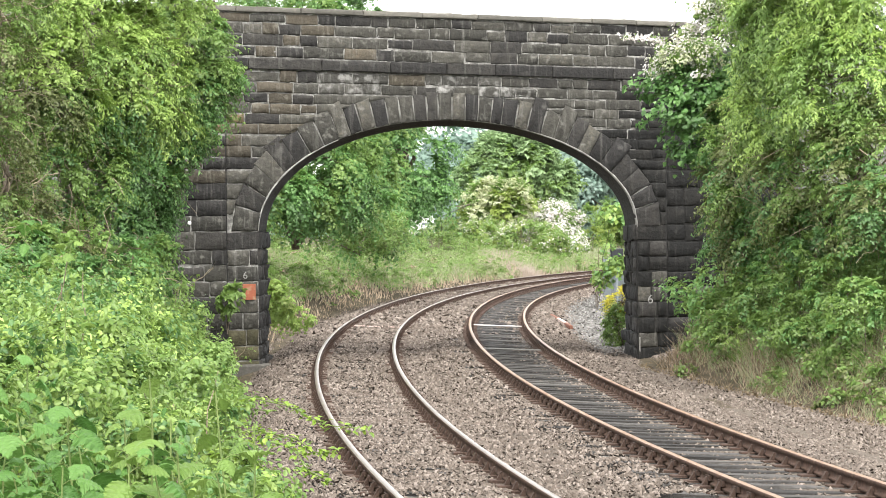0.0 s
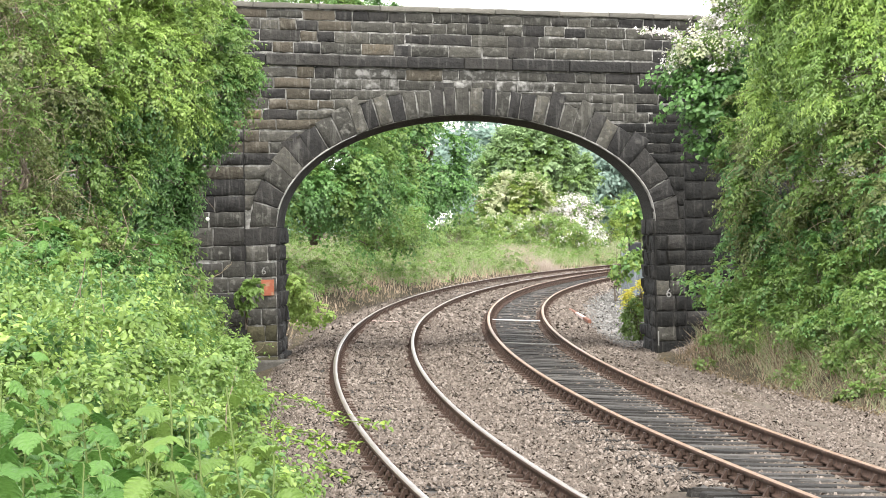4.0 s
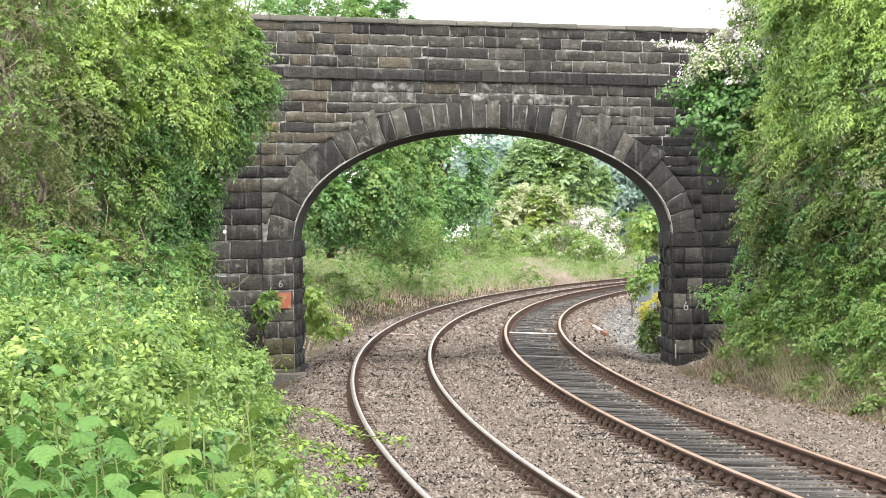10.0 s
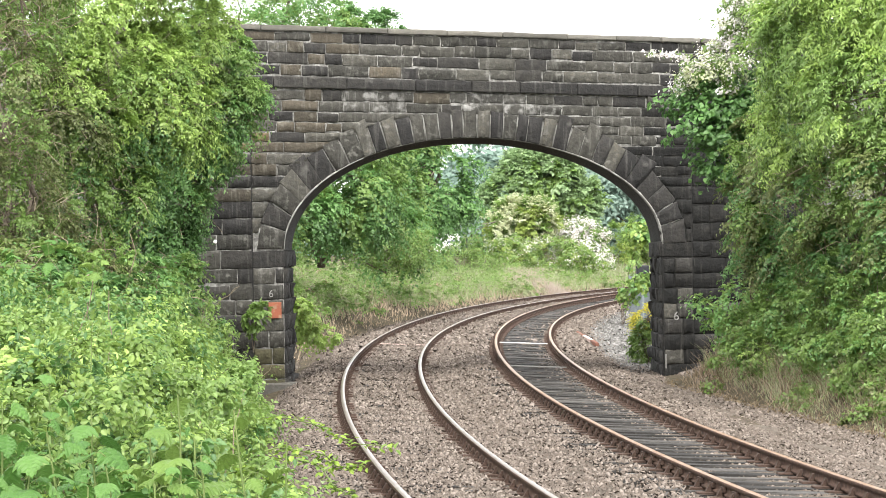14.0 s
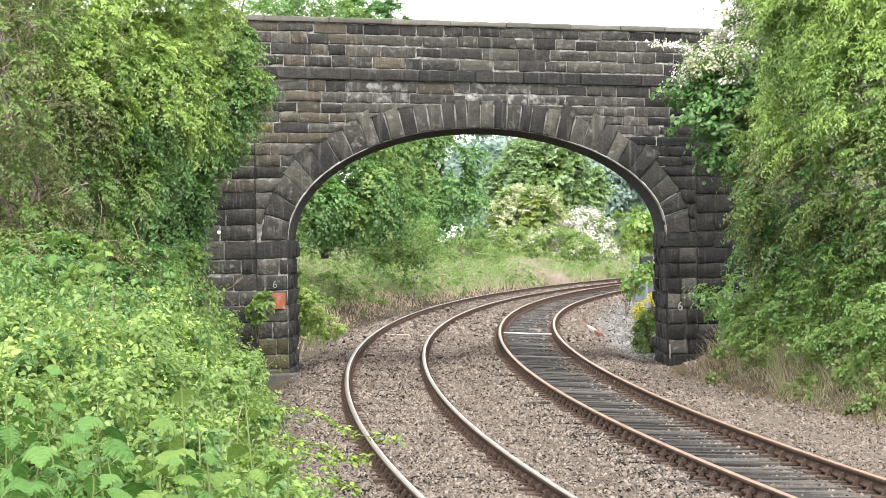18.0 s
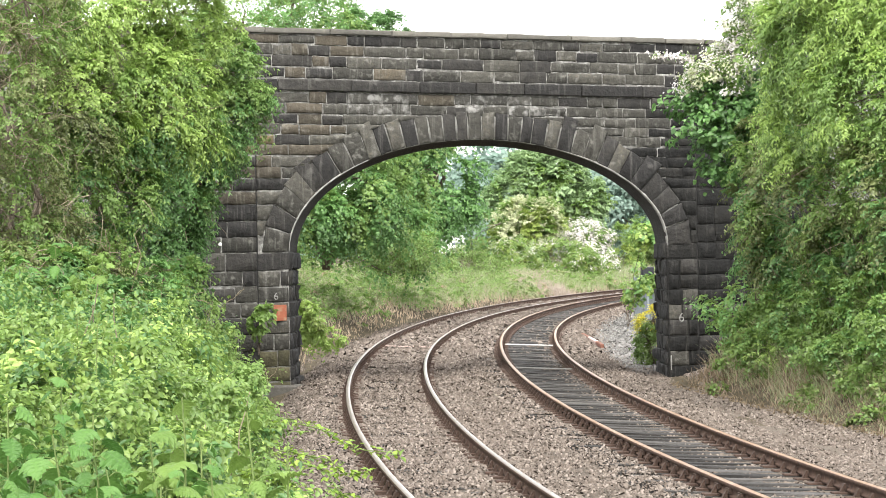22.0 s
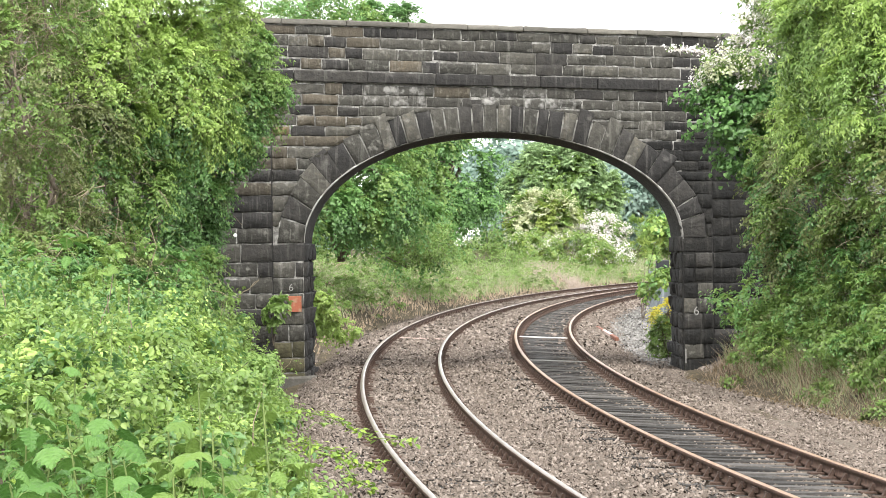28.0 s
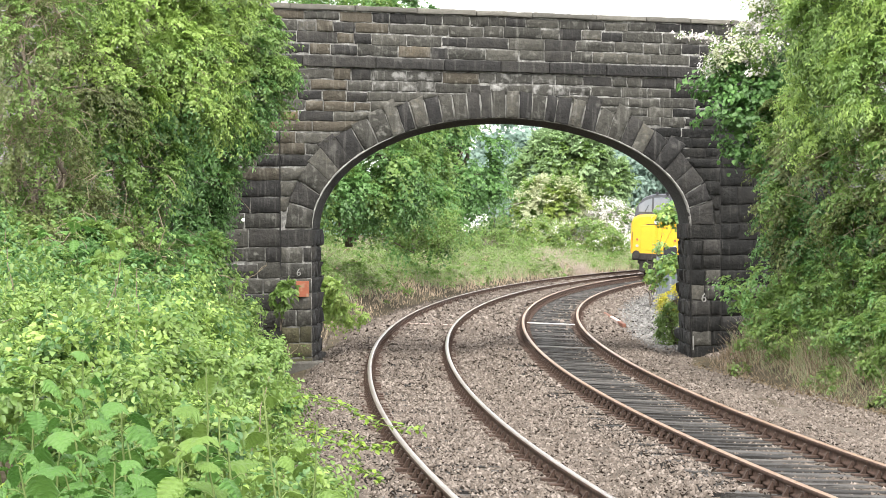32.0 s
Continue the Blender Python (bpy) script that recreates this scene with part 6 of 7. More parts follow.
def young_plant(x, y, h, nleaf, size, seed, kind, label, lean=(0, 0), lobed=0.6):
    """A leafy stem: leaves in opposite pairs, each its own part."""
    r = random.Random(seed)
    g = float(ground_z(np.array([x]), np.array([y]))[0])
    t = thing("leafy_plant", pose(x, y, g), label, "plant", "plants on the near bank")
    pts = np.array([(lean[0] * k + 0.02 * math.sin(k * 5 + seed), lean[1] * k, h * k - 0.04) for k in np.linspace(0, 1, 6)])
    part("stem", tubes("stem", [(pts, 0.008, 0.004)], 5), M_STEM, t)
    meshes = (LEAVES_A, LEAVES_B, LEAVES_C)[kind]
    a0 = r.uniform(0, 360)
    for i in range(nleaf):
        k = 1 - 0.75 * (i / nleaf) ** 0.9
        az = a0 + 180 * (i % 2) + 78 * (i // 2) + r.uniform(-30, 30)
        s = size * (0.4 + 0.7 * min(1, (i + 1) / 4)) * r.uniform(0.75, 1.2)
        p = Vector((lean[0] * k + 0.02 * math.sin(k * 5 + seed), lean[1] * k, h * k))
        stalk = 0.02 + 0.35 * s
        tip = p + Vector((-math.sin(radians(az)) * stalk, math.cos(radians(az)) * stalk, stalk * 0.35))
        part("leaf_stalk", tubes("leaf_stalk", [(np.array([p, (p + tip) / 2 + Vector((0, 0, 0.01)), tip]), 0.003, 0.002)], 3), M_STEM, t)
        ob = new("leaf", meshes[(r.randrange(3)) * 2 + (0 if r.random() < lobed else 1)])
        ob.parent = t
        m = pose(0, 0, 0, 0, 0, az) @ pose(0, 0, 0, r.uniform(-50, 12), r.uniform(-25, 25), 0)
        ob.matrix_basis = Matrix.Translation(tip) @ m @ Matrix.Diagonal((s * r.uniform(0.85, 1.05), s, s, 1))
    SWAY.append((t, seed, 1.1))
    return t


def build_young_plants():
    r = random.Random(77)
    # tops (x, y, z) of the tall plants nearest the camera
    tall = ((-1.18, 13.5, 1.90, 11, 0.135, 1), (-0.80, 13.2, 1.84, 11, 0.105, 1), (-0.91, 13.0, 1.66, 9, 0.12, 0), (-1.74, 13.2, 1.66, 10, 0.16, 1),
            (-1.99, 14.5, 1.82, 13, 0.12, 0), (-1.19, 12.6, 1.57, 8, 0.165, 1), (-1.0, 12.6, 1.58, 8, 0.13, 0), (-0.72, 12.5, 1.54, 9, 0.12, 1),
            (-1.56, 14.0, 1.80, 12, 0.12, 1), (-1.87, 15.5, 1.93, 12, 0.11, 1), (-1.40, 12.8, 1.55, 9, 0.14, 0), (-0.70, 13.6, 1.68, 7, 0.12, 1),
            (-1.77, 12.6, 1.56, 9, 0.16, 0), (-1.70, 13.8, 1.72, 12, 0.12, 1), (-1.33, 14.4, 1.70, 11, 0.11, 1), (-1.05, 14.2, 1.66, 11, 0.11, 0))
    for i, (x, y, z, n, size, kind) in enumerate(tall):
        g = float(ground_z(np.array([x]), np.array([y]))[0])
        lab = ("tall young plant with deep green lobed leaves", "tall young plant with pale toothed leaves")[kind]
        kind = 0 if x < -0.105 * y else kind
        young_plant(x, y, z - g, n + 1, size * 1.15, 300 + i, kind, lab + " on the near bank", (r.uniform(-.08, .08), r.uniform(-.08, .08)), 0.55)
    for i in range(44):
        y = r.uniform(13.0, 19.5)
        x = -0.1425 * y * r.uniform(0.36, 1.08)
        k = r.random()
        kind = 0 if k < (0.85 if x < -0.1 * y else 0.35) else 1 if k < 0.94 else 2
        lab = ("young plant with broad green leaves", "young plant with pale green toothed leaves", "young shoot with fresh yellow-green leaves")[kind]
        young_plant(x, y, r.uniform(0.35, 0.72), r.randint(9, 13), r.uniform(0.09, 0.15), i, kind, lab + " on the near bank", (r.uniform(-.1, .1), r.uniform(-.1, .1)), 0.4)


build_young_plants()


def build_saplings():
    r = random.Random(91)
    for i in range(22):
        y = r.uniform(24, 52)
        x = -0.1425 * y * r.uniform(0.62, 1.05)
        kind = 0 if r.random() < 0.4 else 1
        young_plant(x, y, r.uniform(0.8, 1.35), r.randint(14, 20), r.uniform(0.10, 0.15), 200 + i, kind, "upright sapling with broad green leaves above the undergrowth", (r.uniform(-.2, .2), r.uniform(-.1, .1)))


build_saplings()
for i, (x, y, z) in enumerate(((-4.3, 35, 2.75), (-3.9, 35.5, 2.5), (-4.75, 34.5, 2.6), (-4.5, 37, 2.35))):
    g = float(ground_z(np.array([x]), np.array([y]))[0])
    young_plant(x, y, z - g, 26, 0.15, 400 + i, i % 2, "tall sapling with broad green leaves in front of the thicket", (0.1 * (i - 1), 0), 0.7)


def leaflet_set(mat):
    """Small oval leaflets of a few faces."""
    out = []
    for i in range(3):
        me = bpy.data.meshes.new("leaflet")
        w = 0.3 + 0.05 * i
        me.from_pydata([(0, 0, 0), (w, 0.3, 0.05), (w * 0.85, 0.68, 0.02), (0, 1, -0.15), (-w * 0.85, 0.68, 0.02), (-w, 0.3, 0.05), (0, 0.5, -0.05)], [],
                       [(0, 1, 6), (1, 2, 6), (2, 3, 6), (3, 4, 6), (4, 5, 6), (5, 0, 6)])
        me.materials.append(mat)
        out.append(me)
    return out


LEAFLETS, LEAFLETS_B = leaflet_set(M_BIGLEAF_YOUNG), leaflet_set(M_BIGLEAF_PALE)


def bramble_shoot(pts, label, seed):
    """An arching shoot with small leaflets in threes."""
    r = random.Random(seed)
    p = np.array(pts, float)
    k = np.linspace(0, 1, 24)
    q = np.stack([np.interp(k, np.linspace(0, 1, len(p)), p[:, j]) for j in range(3)], 1)
    q += 0.015 * np.sin(k * 14)[:, None]
    t = thing("bramble_shoot", pose(*p[0]), label, "bramble", "arching shoots")
    part("stem", tubes("stem", [(q - p[0], 0.006, 0.003)], 5), M_STEM, t)
    for i in range(2, 24):
        for j in range(6):
            ob = new("leaflet", (LEAFLETS if r.random() < 0.7 else LEAFLETS_B)[r.randrange(3)])
            ob.parent = t
            s = r.uniform(0.03, 0.055) * (1.2 if i > 20 else 1)
            ob.matrix_basis = Matrix.Translation(Vector(q[i] - p[0]) + Vector((r.uniform(-.05, .05), r.uniform(-.04, .04), r.uniform(-.03, .04)))) @ pose(0, 0, 0, r.uniform(-45, 10), r.uniform(-25, 25), r.uniform(0, 360)) @ Matrix.Diagonal((s, s * 1.1, s, 1))
    SWAY.append((t, seed + 500, 1.6))


bramble_shoot([(-1.45, 22.5, 1.15), (-1.1, 22.3, 1.30), (-0.75, 22, 1.15), (-0.35, 22, 1.04)], "arching shoot with yellow-green leaflets reaching over the rail", 1)
bramble_shoot([(-1.4, 22, 0.95), (-1.05, 21.8, 1.05), (-0.8, 21.6, 0.92), (-0.62, 21.5, 0.74)], "drooping shoot with small yellow-green leaflets", 2)
bramble_shoot([(-1.5, 21.2, 0.95), (-1.2, 21, 1.0), (-0.95, 20.8, 0.85), (-0.85, 20.8, 0.70)], "drooping shoot with small yellow-green leaflets", 3)
bramble_shoot([(-1.2, 20.5, 0.8), (-0.95, 20.4, 0.82), (-0.75, 20.3, 0.7), (-0.66, 20.3, 0.55)], "drooping shoot with small yellow-green leaflets", 4)
bramble_shoot([(-1.3, 23, 1.0), (-1.05, 23, 1.02), (-0.8, 23, 0.9), (-0.6, 23, 0.85)], "drooping shoot with small yellow-green leaflets", 5)


def dead_branch(pts, r0, label):
    p = np.array(pts, float)
    k = np.linspace(0, 1, 14)
    q = np.stack([np.interp(k, np.linspace(0, 1, len(p)), p[:, j]) for j in range(3)], 1)
    q[:, 2] += 0.02 * np.sin(k * 17)
    t = thing("dead_branch", pose(*p[0]), label, "branch", "dead branches")
    part("stem", tubes("stem", [(q - p[0], r0, r0 * 0.4), (np.stack([q[9] - p[0], q[9] - p[0] + [0.15, 0, 0.12], q[9] - p[0] + [0.22, 0, 0.28]]), r0 * 0.5, r0 * 0.2)], 5), M_TWIG, t)


dead_branch([(-3.95, 52, 0.2), (-3.4, 52.2, 0.02), (-2.95, 52.3, -0.10), (-2.5, 52.3, -0.26)], 0.022, "pale dead branch lying at the edge of the ballast")
dead_branch([(-3.4, 57.2, -0.2), (-3.25, 57.2, 0.1), (-3.3, 57.2, 0.4)], 0.014, "thin dead branch sticking out of the undergrowth")
dead_branch([(-6.2, 44, 0.9), (-5.4, 44, 1.55), (-4.9, 44, 1.75)], 0.02, "bare pale branch rising from the undergrowth")
dead_branch([(-4.0, 28, 1.1), (-3.6, 28, 1.2), (-3.3, 28, 1.05)], 0.014, "bare dead branch lying in the undergrowth")
dead_branch([(-5.6, 52, 1.5), (-5.2, 52, 2.1), (-4.9, 52, 2.2)], 0.016, "bare pale branch rising from the undergrowth")
dead_branch([(-4.6, 40, 1.0), (-4.2, 40, 1.5), (-3.7, 40, 1.75)], 0.013, "bare pale branch rising from the undergrowth")
dead_branch([(-4.6, 61, 1.3), (-4.2, 61, 1.6), (-3.9, 61, 1.85)], 0.014, "bare pale branch rising in front of the abutment")
# ---- fence, cabinet and small things beyond the bridge ----


def build_fence():
    t = thing("palisade_fence", pose(0, 0, 0), "grey galvanised palisade fence beside the far track", "fence")
    bm = bmesh.new()
    w = 0.048
    v = [bm.verts.new(p) for p in ((-w, 0, 0.1), (w, 0, 0.1), (w, 0, 1.72), (0, 0, 1.85), (-w, 0, 1.72),
                                   (-w, 0.02, 0.1), (w, 0.02, 0.1), (w, 0.02, 1.72), (0, 0.02, 1.85), (-w, 0.02, 1.72))]
    bm.faces.new(v[:5])
    bm.faces.new(v[5:][::-1])
    for i in range(5):
        j = (i + 1) % 5
        bm.faces.new((v[i], v[5 + i], v[5 + j], v[j]))
    pale = bpy.data.meshes.new("pale")
    bm.to_mesh(pale)
    bm.free()
    pale.materials.append(M_GALV)
    a, b = Vector((7.35, 119.5, -0.38)), Vector((10.6, 116.0, -0.38))
    n = int((b - a).length / 0.115)
    ang = math.degrees(math.atan2(b.y - a.y, b.x - a.x))
    for i in range(n + 1):
        p = a.lerp(b, i / n)
        o = new("pale", pale)
        o.parent = t
        o.matrix_basis = pose(p.x, p.y, p.z, 0, 0, ang)
    for h in (0.35, 1.45):
        r = part("fence_rail", box_bm(bmesh.new(), (0, 0.025, h), ((b - a).length, 0.07, h + 0.05), 0.005), M_GALV, t)
        r.matrix_basis = pose(*a, 0, 0, ang)
    for k in (0.0, 0.55, 1.0):
        p = a.lerp(b, k)
        q = part("fence_post", box_bm(bmesh.new(), (-0.04, 0.075, 0), (0.04, 0.15, 1.8), 0.006), M_GALV, t)
        q.matrix_basis = pose(*p, 0, 0, ang)


build_fence()
sign = thing("lineside_cabinet", pose(7.78, 118.2, -0.3), "black box on a steel post beside the fence", "cabinet")
part("case", box_bm(bmesh.new(), (-0.24, -0.2, 1.45), (0.24, 0.2, 2.12), 0.04), M_BLACK, sign)
part("post", cyl_bm(bmesh.new(), (0, 0, -0.1), (0, 0, 1.47), 0.05), M_GALV, sign)
shrub("sycamore_sapling", "young sycamore with broad yellow-green leaves beside the fence", "tree", (6.6, 112, -0.3),
      [(7.15, 110, 2.95, 0.42, 0.3, 0.42), (7.5, 110, 2.75, 0.32, 0.3, 0.36), (7.32, 111.5, 1.3, 0.34, 0.3, 0.25), (6.75, 112, 1.9, 0.10, 0.2, 0.5), (6.85, 112, 0.8, 0.10, 0.2, 0.5)],
      0.15, 170, 9, 0.12, [(M_LEAF_SYC, 0.2, "crown"), (M_LEAF_LIME, 0.3, "crown"), (M_LEAF_FRESH, 0.5, "crown")], 61, trunk=0.014, aspect=0.9, shell=0.2)
shrub("flowering_shrub", "low green shrub with yellow flowers behind the pier", "bush", (5.05, 75, -0.33),
      [(5.02, 75, 0.2, 0.36, 0.45, 0.5), (5.05, 75, 0.75, 0.34, 0.4, 0.40)], 0.055, 0, 0, 0.08,
      [(M_LEAF_HEDGE, 0.35, "crown"), (M_LEAF_FRESH, 0.3, "crown"), (M_FLOWER_YELLOW, 0.35, "blossom")], 62, trunk=0.02, boughs=110, sprays=12, pairs=4, radius=0.18, light=0.75, plain=True)
shrub("cess_weeds", "yellow-green weeds growing at the foot of the bank", "bush", (-3.5, 74, float(ground_z(-3.5, 74.0))),
      [(-3.25, 74.5, 0.75, 0.3, 0.4, 0.25), (-3.3, 74, 1.15, 0.2, 0.3, 0.22), (-2.85, 75.5, 0.5, 0.35, 0.4, 0.15)], 0.085, 0, 0, 0.11,
      [(M_LEAF_LIME, 0.8, "crown"), (M_LEAF_YELLOW, 0.2, "crown")], 63, trunk=0.015, boughs=45, sprays=12, pairs=4, radius=0.2, plain=True, face=FACE)
shrub("elder_sprig", "small elder sprig growing out of the pier beside the red plate", "bush", (-3.8, 63.6, 0.6),
      [(-3.80, 63.45, 1.15, 0.10, 0.12, 0.16), (-3.66, 63.42, 1.32, 0.10, 0.12, 0.06)], 0.13, 0, 0, 0.09, [(M_LEAF_FRESH, 1.0, "crown")], 64, trunk=0.012,
      face=(0, -1, 0.2), boughs=9, sprays=5, pairs=3, radius=0.15)
post = thing("timber_post", pose(-1.15, 136, 1.6), "short dark weathered timber post on the bank", "post")
part("shaft", box_bm(bmesh.new(), (-0.13, -0.1, -0.2), (0.13, 0.1, 0.55), 0.03), M_BLACK, post)
old = thing("spare_rail", pose(4.35, 91.5, -0.225, 0, 0, 0), "short rusty length of rail lying on the ballast", "rail")
part("paint_band", box_bm(bmesh.new(), (-0.055, -3.2, 0.0), (0.055, 1.5, 0.125), 0.02), M_PINK, old)
part("bar", box_bm(bmesh.new(), (-0.05, -6.0, 0), (0.05, 6.0, 0.12), 0.02), surf("red_rust", [(0.12, 0.05, 0.035), (0.2, 0.09, 0.06)], scale=6, coords="World"), old)

def loft_box(lo, hi, inset):
    """A bevelled box whose top is drawn in, like a van's roof."""
    bm = box_bm(bmesh.new(), lo, hi)
    for v in bm.verts:
        if v.co.z > (lo[2] + hi[2]) / 2:
            v.co.x *= 1 - inset * 0.5
            v.co.y += inset if v.co.y < 1 else -inset * 2
    bmesh.ops.bevel(bm, geom=bm.edges[:], offset=0.12, segments=2, affect='EDGES')
    return bm


spray = thing("blossom_spray", pose(5.3, 60.6, 5.85), "thin hawthorn spray with white blossom over the parapet", "branch")
sp = np.array([(-1.08 * k - 0.02 * math.sin(9 * k), 0.0, 0.42 * math.sin(2.0 * k) + 0.03 * math.sin(7 * k)) for k in np.linspace(0, 1, 12)])
part("stem", tubes("stem", [(sp, 0.012, 0.004)], 5), M_BARK, spray)
srng = np.random.default_rng(88)
sk = srng.integers(3, 12, 170)
pp = sp[sk] + srng.normal(size=(170, 3)) * [0.05, 0.05, 0.04]
part("blossom", leaf_mesh("blossom", pp, unit(srng.normal(size=(170, 3)) + [0, -0.6, 0.5]), 0.05 + 0.025 * srng.random(170), srng, 0.8, plain=True), M_BLOSSOM, spray, kind="stuff")
part("foliage", leaf_mesh("foliage", sp[srng.integers(2, 12, 50)] + srng.normal(size=(50, 3)) * 0.05, unit(srng.normal(size=(50, 3)) + [0, -0.5, 0.5]), 0.06 + 0.02 * srng.random(50), srng, 0.6, plain=True), M_LEAF_HEDGE, spray, kind="stuff")


# ---- white van parked in the distance ----
van = thing("parked_van", pose(1.75, 330, 2.0, 0, 0, 24), "white van parked far beyond the trees", "van")
part("body", loft_box((-1.0, 0, 0.35), (1.0, 4.6, 2.35), 0.3), M_WHITE, van)
part("rear_window", box_bm(bmesh.new(), (-0.75, -0.03, 1.35), (0.75, 0.05, 1.62), 0.03), M_GLASS, van)
part("side_window", box_bm(bmesh.new(), (-1.03, 2.6, 1.3), (-0.95, 4.2, 1.75), 0.03), M_GLASS, van)
part("lower_panel", box_bm(bmesh.new(), (-1.02, -0.04, 0.6), (1.02, 0.02, 1.0), 0.02), M_ROOF, van)
part("bumper", box_bm(bmesh.new(), (-1.05, -0.12, 0.3), (1.05, 0.1, 0.5), 0.04), M_RUNGEAR, van)
for sx in (-0.85, 0.85):
    for yy in (0.9, 3.8):
        part("wheel", cyl_bm(bmesh.new(), (sx - 0.1, yy, 0.33), (sx + 0.1, yy, 0.33), 0.33, seg=14), M_RUNGEAR, van)

# ---- the diesel locomotive ----


def loft(sections, caps=True):
    """Skin between like-numbered rings of points."""
    bm = bmesh.new()
    rings = [[bm.verts.new(p) for p in r] for r in sections]
    for a, b in zip(rings, rings[1:]):
        n = len(a)
        for i in range(n):
            j = (i + 1) % n
            bm.faces.new((a[i], a[j], b[j], b[i]))
    if caps:
        bm.faces.new(rings[0][::-1])
        bm.faces.new(rings[-1])
    bmesh.ops.recalc_face_normals(bm, faces=bm.faces)
    return bm


def section(y, half, z0, eaves, top, pinch=1.0):
    r = [(half, y, z0), (half, y, eaves)]
    for i in range(1, 9):
        a = math.pi / 2 * i / 9
        r.append((half * math.cos(a) ** 0.75, y, eaves + (top - eaves) * math.sin(a)))
    r.append((0, y, top))
    return [(x * pinch, yy, z) for x, yy, z in r] + [(-x * pinch, yy, z) for x, yy, z in r[-2::-1]]


def build_loco():
    """Front at y = 0, facing -y; the body runs back along +y."""
    t = thing("diesel_locomotive", pose(0, 0, 0), "diesel locomotive with a warning-yellow nose and dark cab surround", "locomotive")
    part("body", loft([section(y, 1.35, 1.1, 2.8, 3.97) for y in (1.35, 17.4)]), M_LOCOBLUE, t)
    part("cab_front", loft([section(1.05, 1.30, 2.55, 2.9, 3.92), section(1.36, 1.35, 2.55, 2.9, 3.98)]), M_LOCOGREY, t)
    nose = [[(x * k, y, z) for x, z in ((1.28, 1.08), (1.30, 1.8), (1.28, 2.55), (1.18, 2.80), (0.9, 2.94), (0, 3.00),
                                        (-0.9, 2.94), (-1.18, 2.80), (-1.28, 2.55), (-1.30, 1.8), (-1.28, 1.08))]
            for y, k in ((0.0, 0.90), (0.07, 0.97), (0.22, 1.0), (1.2, 1.01))]
    nose = [[(x, y, z - (0.10 if i == 0 and z > 2 else 0.03 if i == 1 and z > 2 else 0)) for x, y, z in r] for i, r in enumerate(nose)]
    n = part("nose", loft(nose), M_YELLOW, t)
    # windscreens
    for x0, x1 in ((-1.12, -0.46), (-0.38, 0.38), (0.46, 1.12)):
        bm = bmesh.new()
        zt = [3.08 + (3.80 - 3.08) * math.sqrt(max(0.05, 1 - (x / 1.25) ** 2)) for x in (x0, (x0 + x1) / 2, x1)]
        pts = [(x0, 3.08), (x1, 3.08), (x1, zt[2]), ((x0 + x1) / 2, zt[1]), (x0, zt[0])]
        f = [bm.verts.new((x, 1.02, z)) for x, z in pts]
        b = [bm.verts.new((x, 1.06, z)) for x, z in pts]
        bm.faces.new(f)
        for i in range(5):
            j = (i + 1) % 5
            bm.faces.new((f[j], f[i], b[i], b[j]))
        bmesh.ops.recalc_face_normals(bm, faces=bm.faces)
        w = part("windscreen", bm, M_GLASS, t, "pale reflecting cab window")
        part("wiper", cyl_bm(bmesh.new(), ((x0 + x1) / 2, 1.0, 3.10), ((x0 + x1) / 2 + 0.16, 1.0, 3.42), 0.012, seg=6), M_BLACK, w)
    # nose doors, lamps, handrails
    for sx in (-1, 1):
        part("nose_door", box_bm(bmesh.new(), (sx * 0.40 - 0.36, -0.025, 1.25), (sx * 0.40 + 0.36, 0.03, 2.45), 0.02), M_YELLOW, t)
        part("marker_light", cyl_bm(bmesh.new(), (sx * 0.92, -0.05, 1.45), (sx * 0.92, 0.05, 1.45), 0.07, seg=16), M_LAMP, t)
        part("tail_light", cyl_bm(bmesh.new(), (sx * 0.92, -0.04, 1.75), (sx * 0.92, 0.05, 1.75), 0.06, seg=14), M_RED, t)
        bm = bmesh.new()
        cyl_bm(bm, (sx * 1.16, -0.06, 1.3), (sx * 1.16, -0.06, 2.1), 0.015, seg=6)
        part("handrail", bm, M_BLACK, t)
        part("roof_horn", cyl_bm(bmesh.new(), (sx * 0.25, 0.95, 4.0), (sx * 0.25, 1.4, 4.0), 0.07, 0.04, 10), M_BLACK, t)
        b = part("buffer", cyl_bm(bmesh.new(), (sx * 0.87, 0.0, 1.05), (sx * 0.87, -0.42, 1.05), 0.10, seg=12), M_RUNGEAR, t)
        part("buffer_head", cyl_bm(bmesh.new(), (sx * 0.87, -0.42, 1.05), (sx * 0.87, -0.47, 1.05), 0.19, 0.18, 18), M_RUNGEAR, b)
        part("brake_pipe", cyl_bm(bmesh.new(), (sx * 0.4, -0.1, 0.95), (sx * 0.38, -0.14, 0.45), 0.035, seg=8), M_RUNGEAR, t)
        part("side_window", box_bm(bmesh.new(), (sx * 1.345 - 0.02, 1.6, 2.55), (sx * 1.345 + 0.02, 2.3, 3.05), 0.01), M_GLASS, t)
    part("headlight", cyl_bm(bmesh.new(), (0, -0.06, 2.62), (0, 0.06, 2.62), 0.12, seg=16), M_LAMP, t)
    part("headboard_bracket", box_bm(bmesh.new(), (-0.5, -0.02, 2.46), (0.5, 0.02, 2.50), 0.005), M_BLACK, t)
    part("buffer_beam", box_bm(bmesh.new(), (-1.16, -0.02, 0.76), (1.16, 0.4, 1.12), 0.04), M_RUNGEAR, t)
    part("coupling", cyl_bm(bmesh.new(), (0, -0.28, 1.0), (0, 0.0, 1.0), 0.07, seg=8), M_RUNGEAR, t)
    part("snow_plough", box_bm(bmesh.new(), (-0.8, 0.05, 0.22), (0.8, 0.12, 0.74), 0.02), M_RUNGEAR, t)
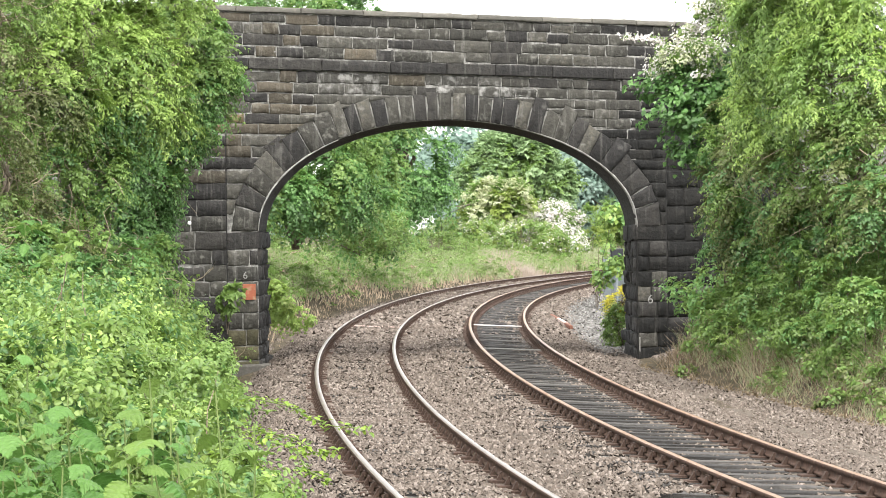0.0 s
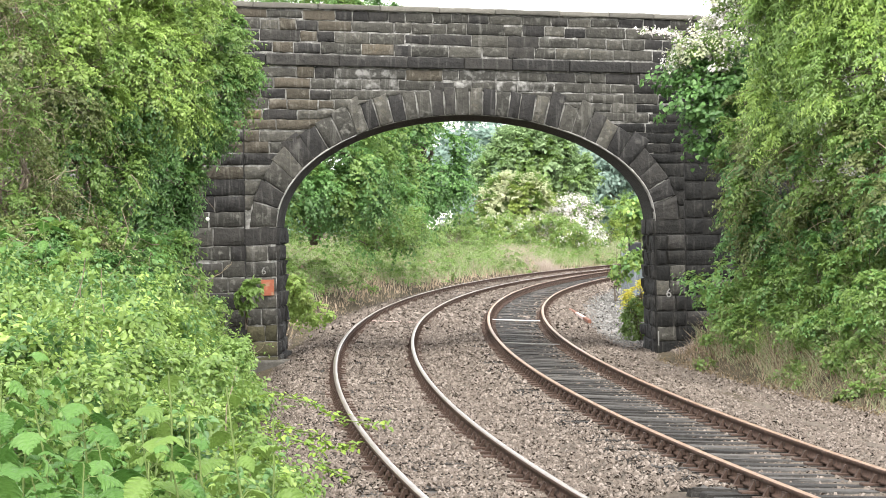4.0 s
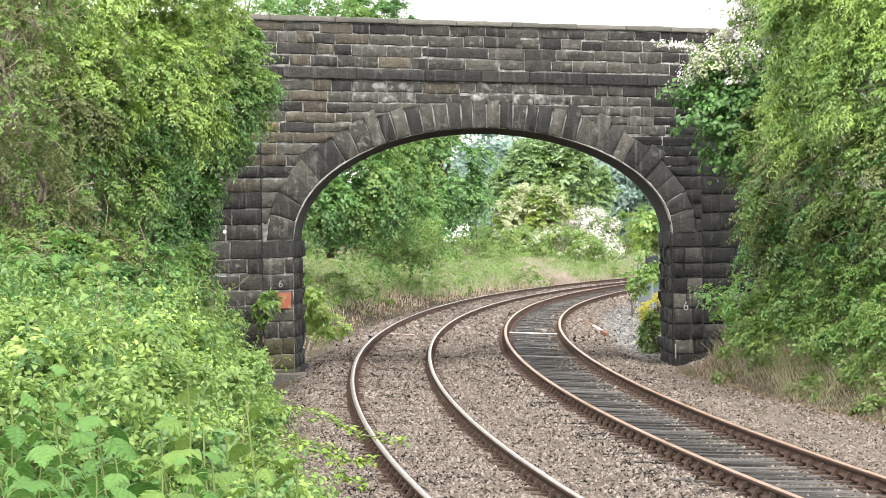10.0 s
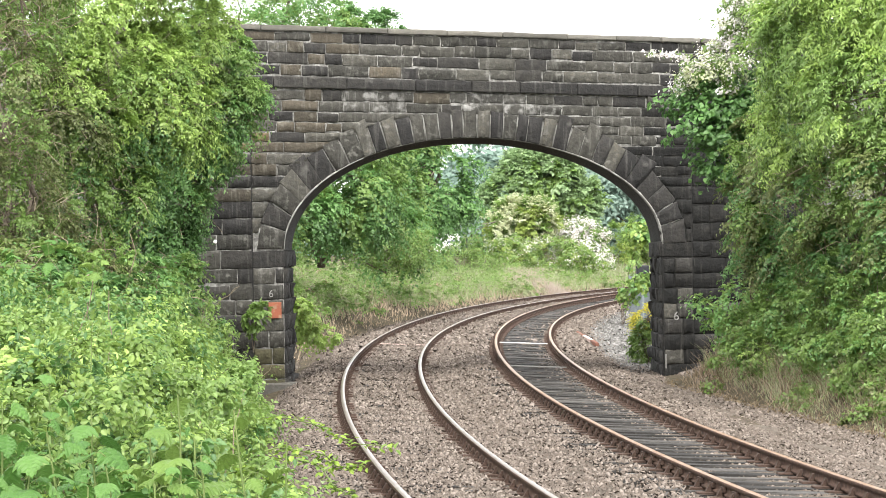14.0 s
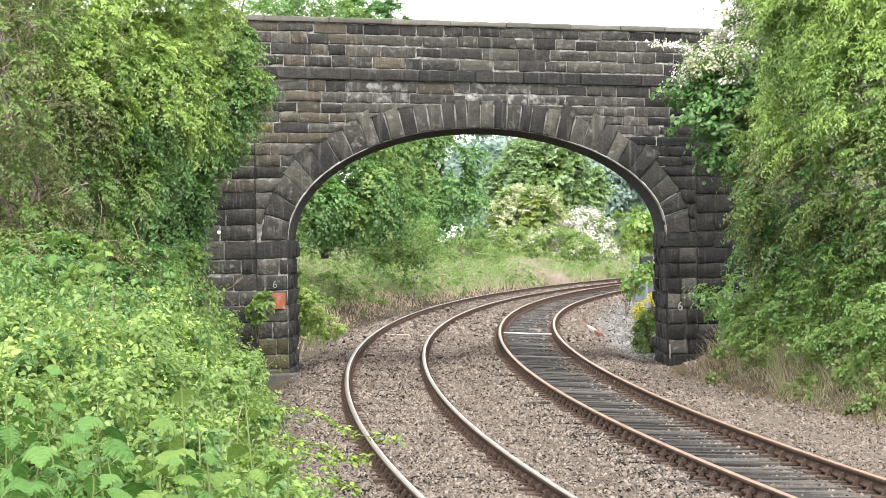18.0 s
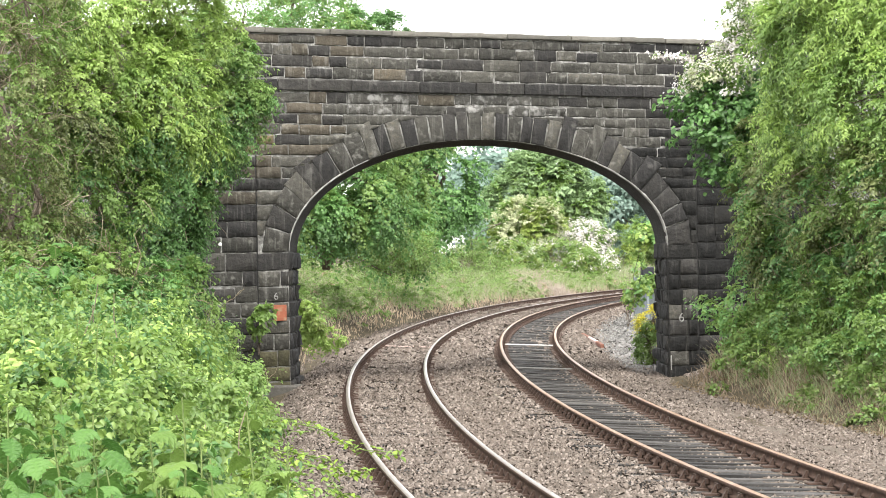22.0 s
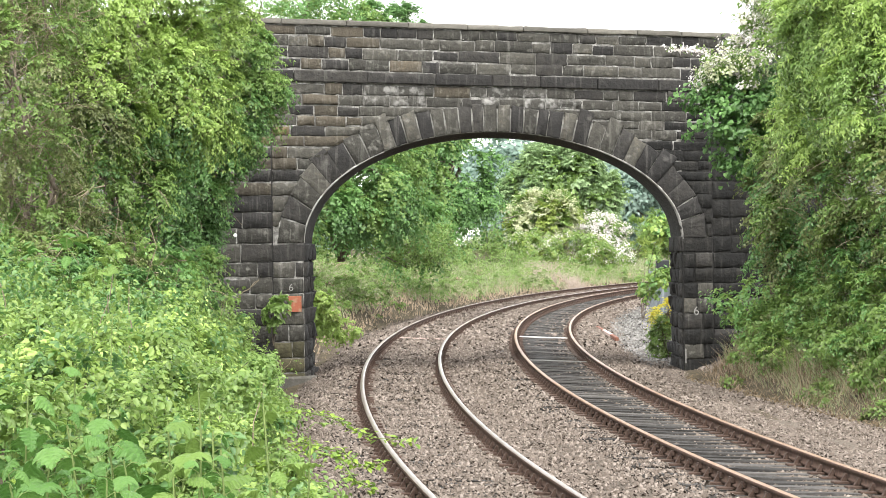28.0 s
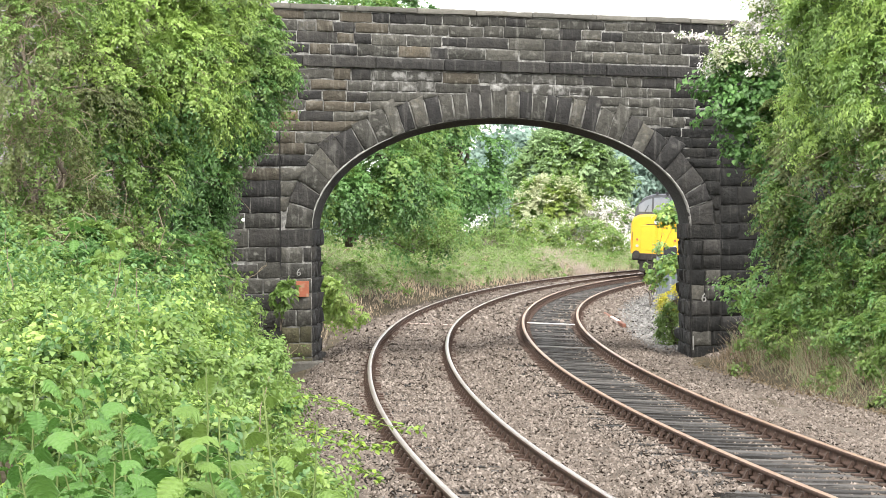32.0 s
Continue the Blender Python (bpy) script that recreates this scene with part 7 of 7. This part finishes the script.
    part("fuel_tank", box_bm(bmesh.new(), (-1.2, 7.6, 0.35), (1.2, 11.2, 1.1), 0.12), M_RUNGEAR, t)
    wheels = []
    for y0 in (1.2, 13.6):
        bg = part("bogie", box_bm(bmesh.new(), (-1.15, y0, 0.55), (1.15, y0 + 4.3, 1.0), 0.08), M_RUNGEAR, t)
        for k in range(3):
            yy = y0 + 0.5 + 1.65 * k
            bm = bmesh.new()
            for sx in (-1, 1):
                cyl_bm(bm, (sx * 0.70, 0, 0), (sx * 0.84, 0, 0), 0.57, seg=24)
                cyl_bm(bm, (sx * 0.84, 0, 0), (sx * 0.87, 0, 0), 0.2, seg=10)
            cyl_bm(bm, (-0.8, 0, 0), (0.8, 0, 0), 0.09, seg=10)
            w = part("wheelset", bm, M_RUNGEAR, t)
            w.matrix_basis = pose(0, yy, 0.57)
            wheels.append((w, yy))
    return t, wheels


LOCO, WHEELS = build_loco()
SPEED = 7.1
FRONT_AT_END = station(149.0)


def motions():
    """The locomotive comes round the curve on the right-hand track."""
    rows = []
    for i in range(0, 65):
        tt = i * 0.5
        s = FRONT_AT_END + (32 - tt) * SPEED
        a, b = on_way(s, RIGHT_MID), on_way(s + 15, RIGHT_MID)
        ang = math.degrees(math.atan2(-(b[0] - a[0]), b[1] - a[1]))
        rows.append((tt, pose(a[0], a[1], CANT / 2 + float(rise(a[1])), 0, 2.2, ang)))
    walk(LOCO, rows)
    for plant, seed, most in SWAY:
        r = random.Random(seed)
        base = plant.matrix_basis.copy()
        p0, f0 = r.uniform(0, 6), r.uniform(1.2, 2.2)
        walk(plant, [(i * 0.5, base @ pose(0, 0, 0, most * 0.5 * math.sin(p0 + 0.7 * f0 * i * 0.5), most * math.sin(p0 + f0 * i * 0.5), 0)) for i in range(65)])
    step = 0.08
    for w, yy in WHEELS:
        walk(w, [(i * step, pose(0, yy, 0.57, math.degrees(SPEED * i * step / 0.57))) for i in range(401)])


motions()
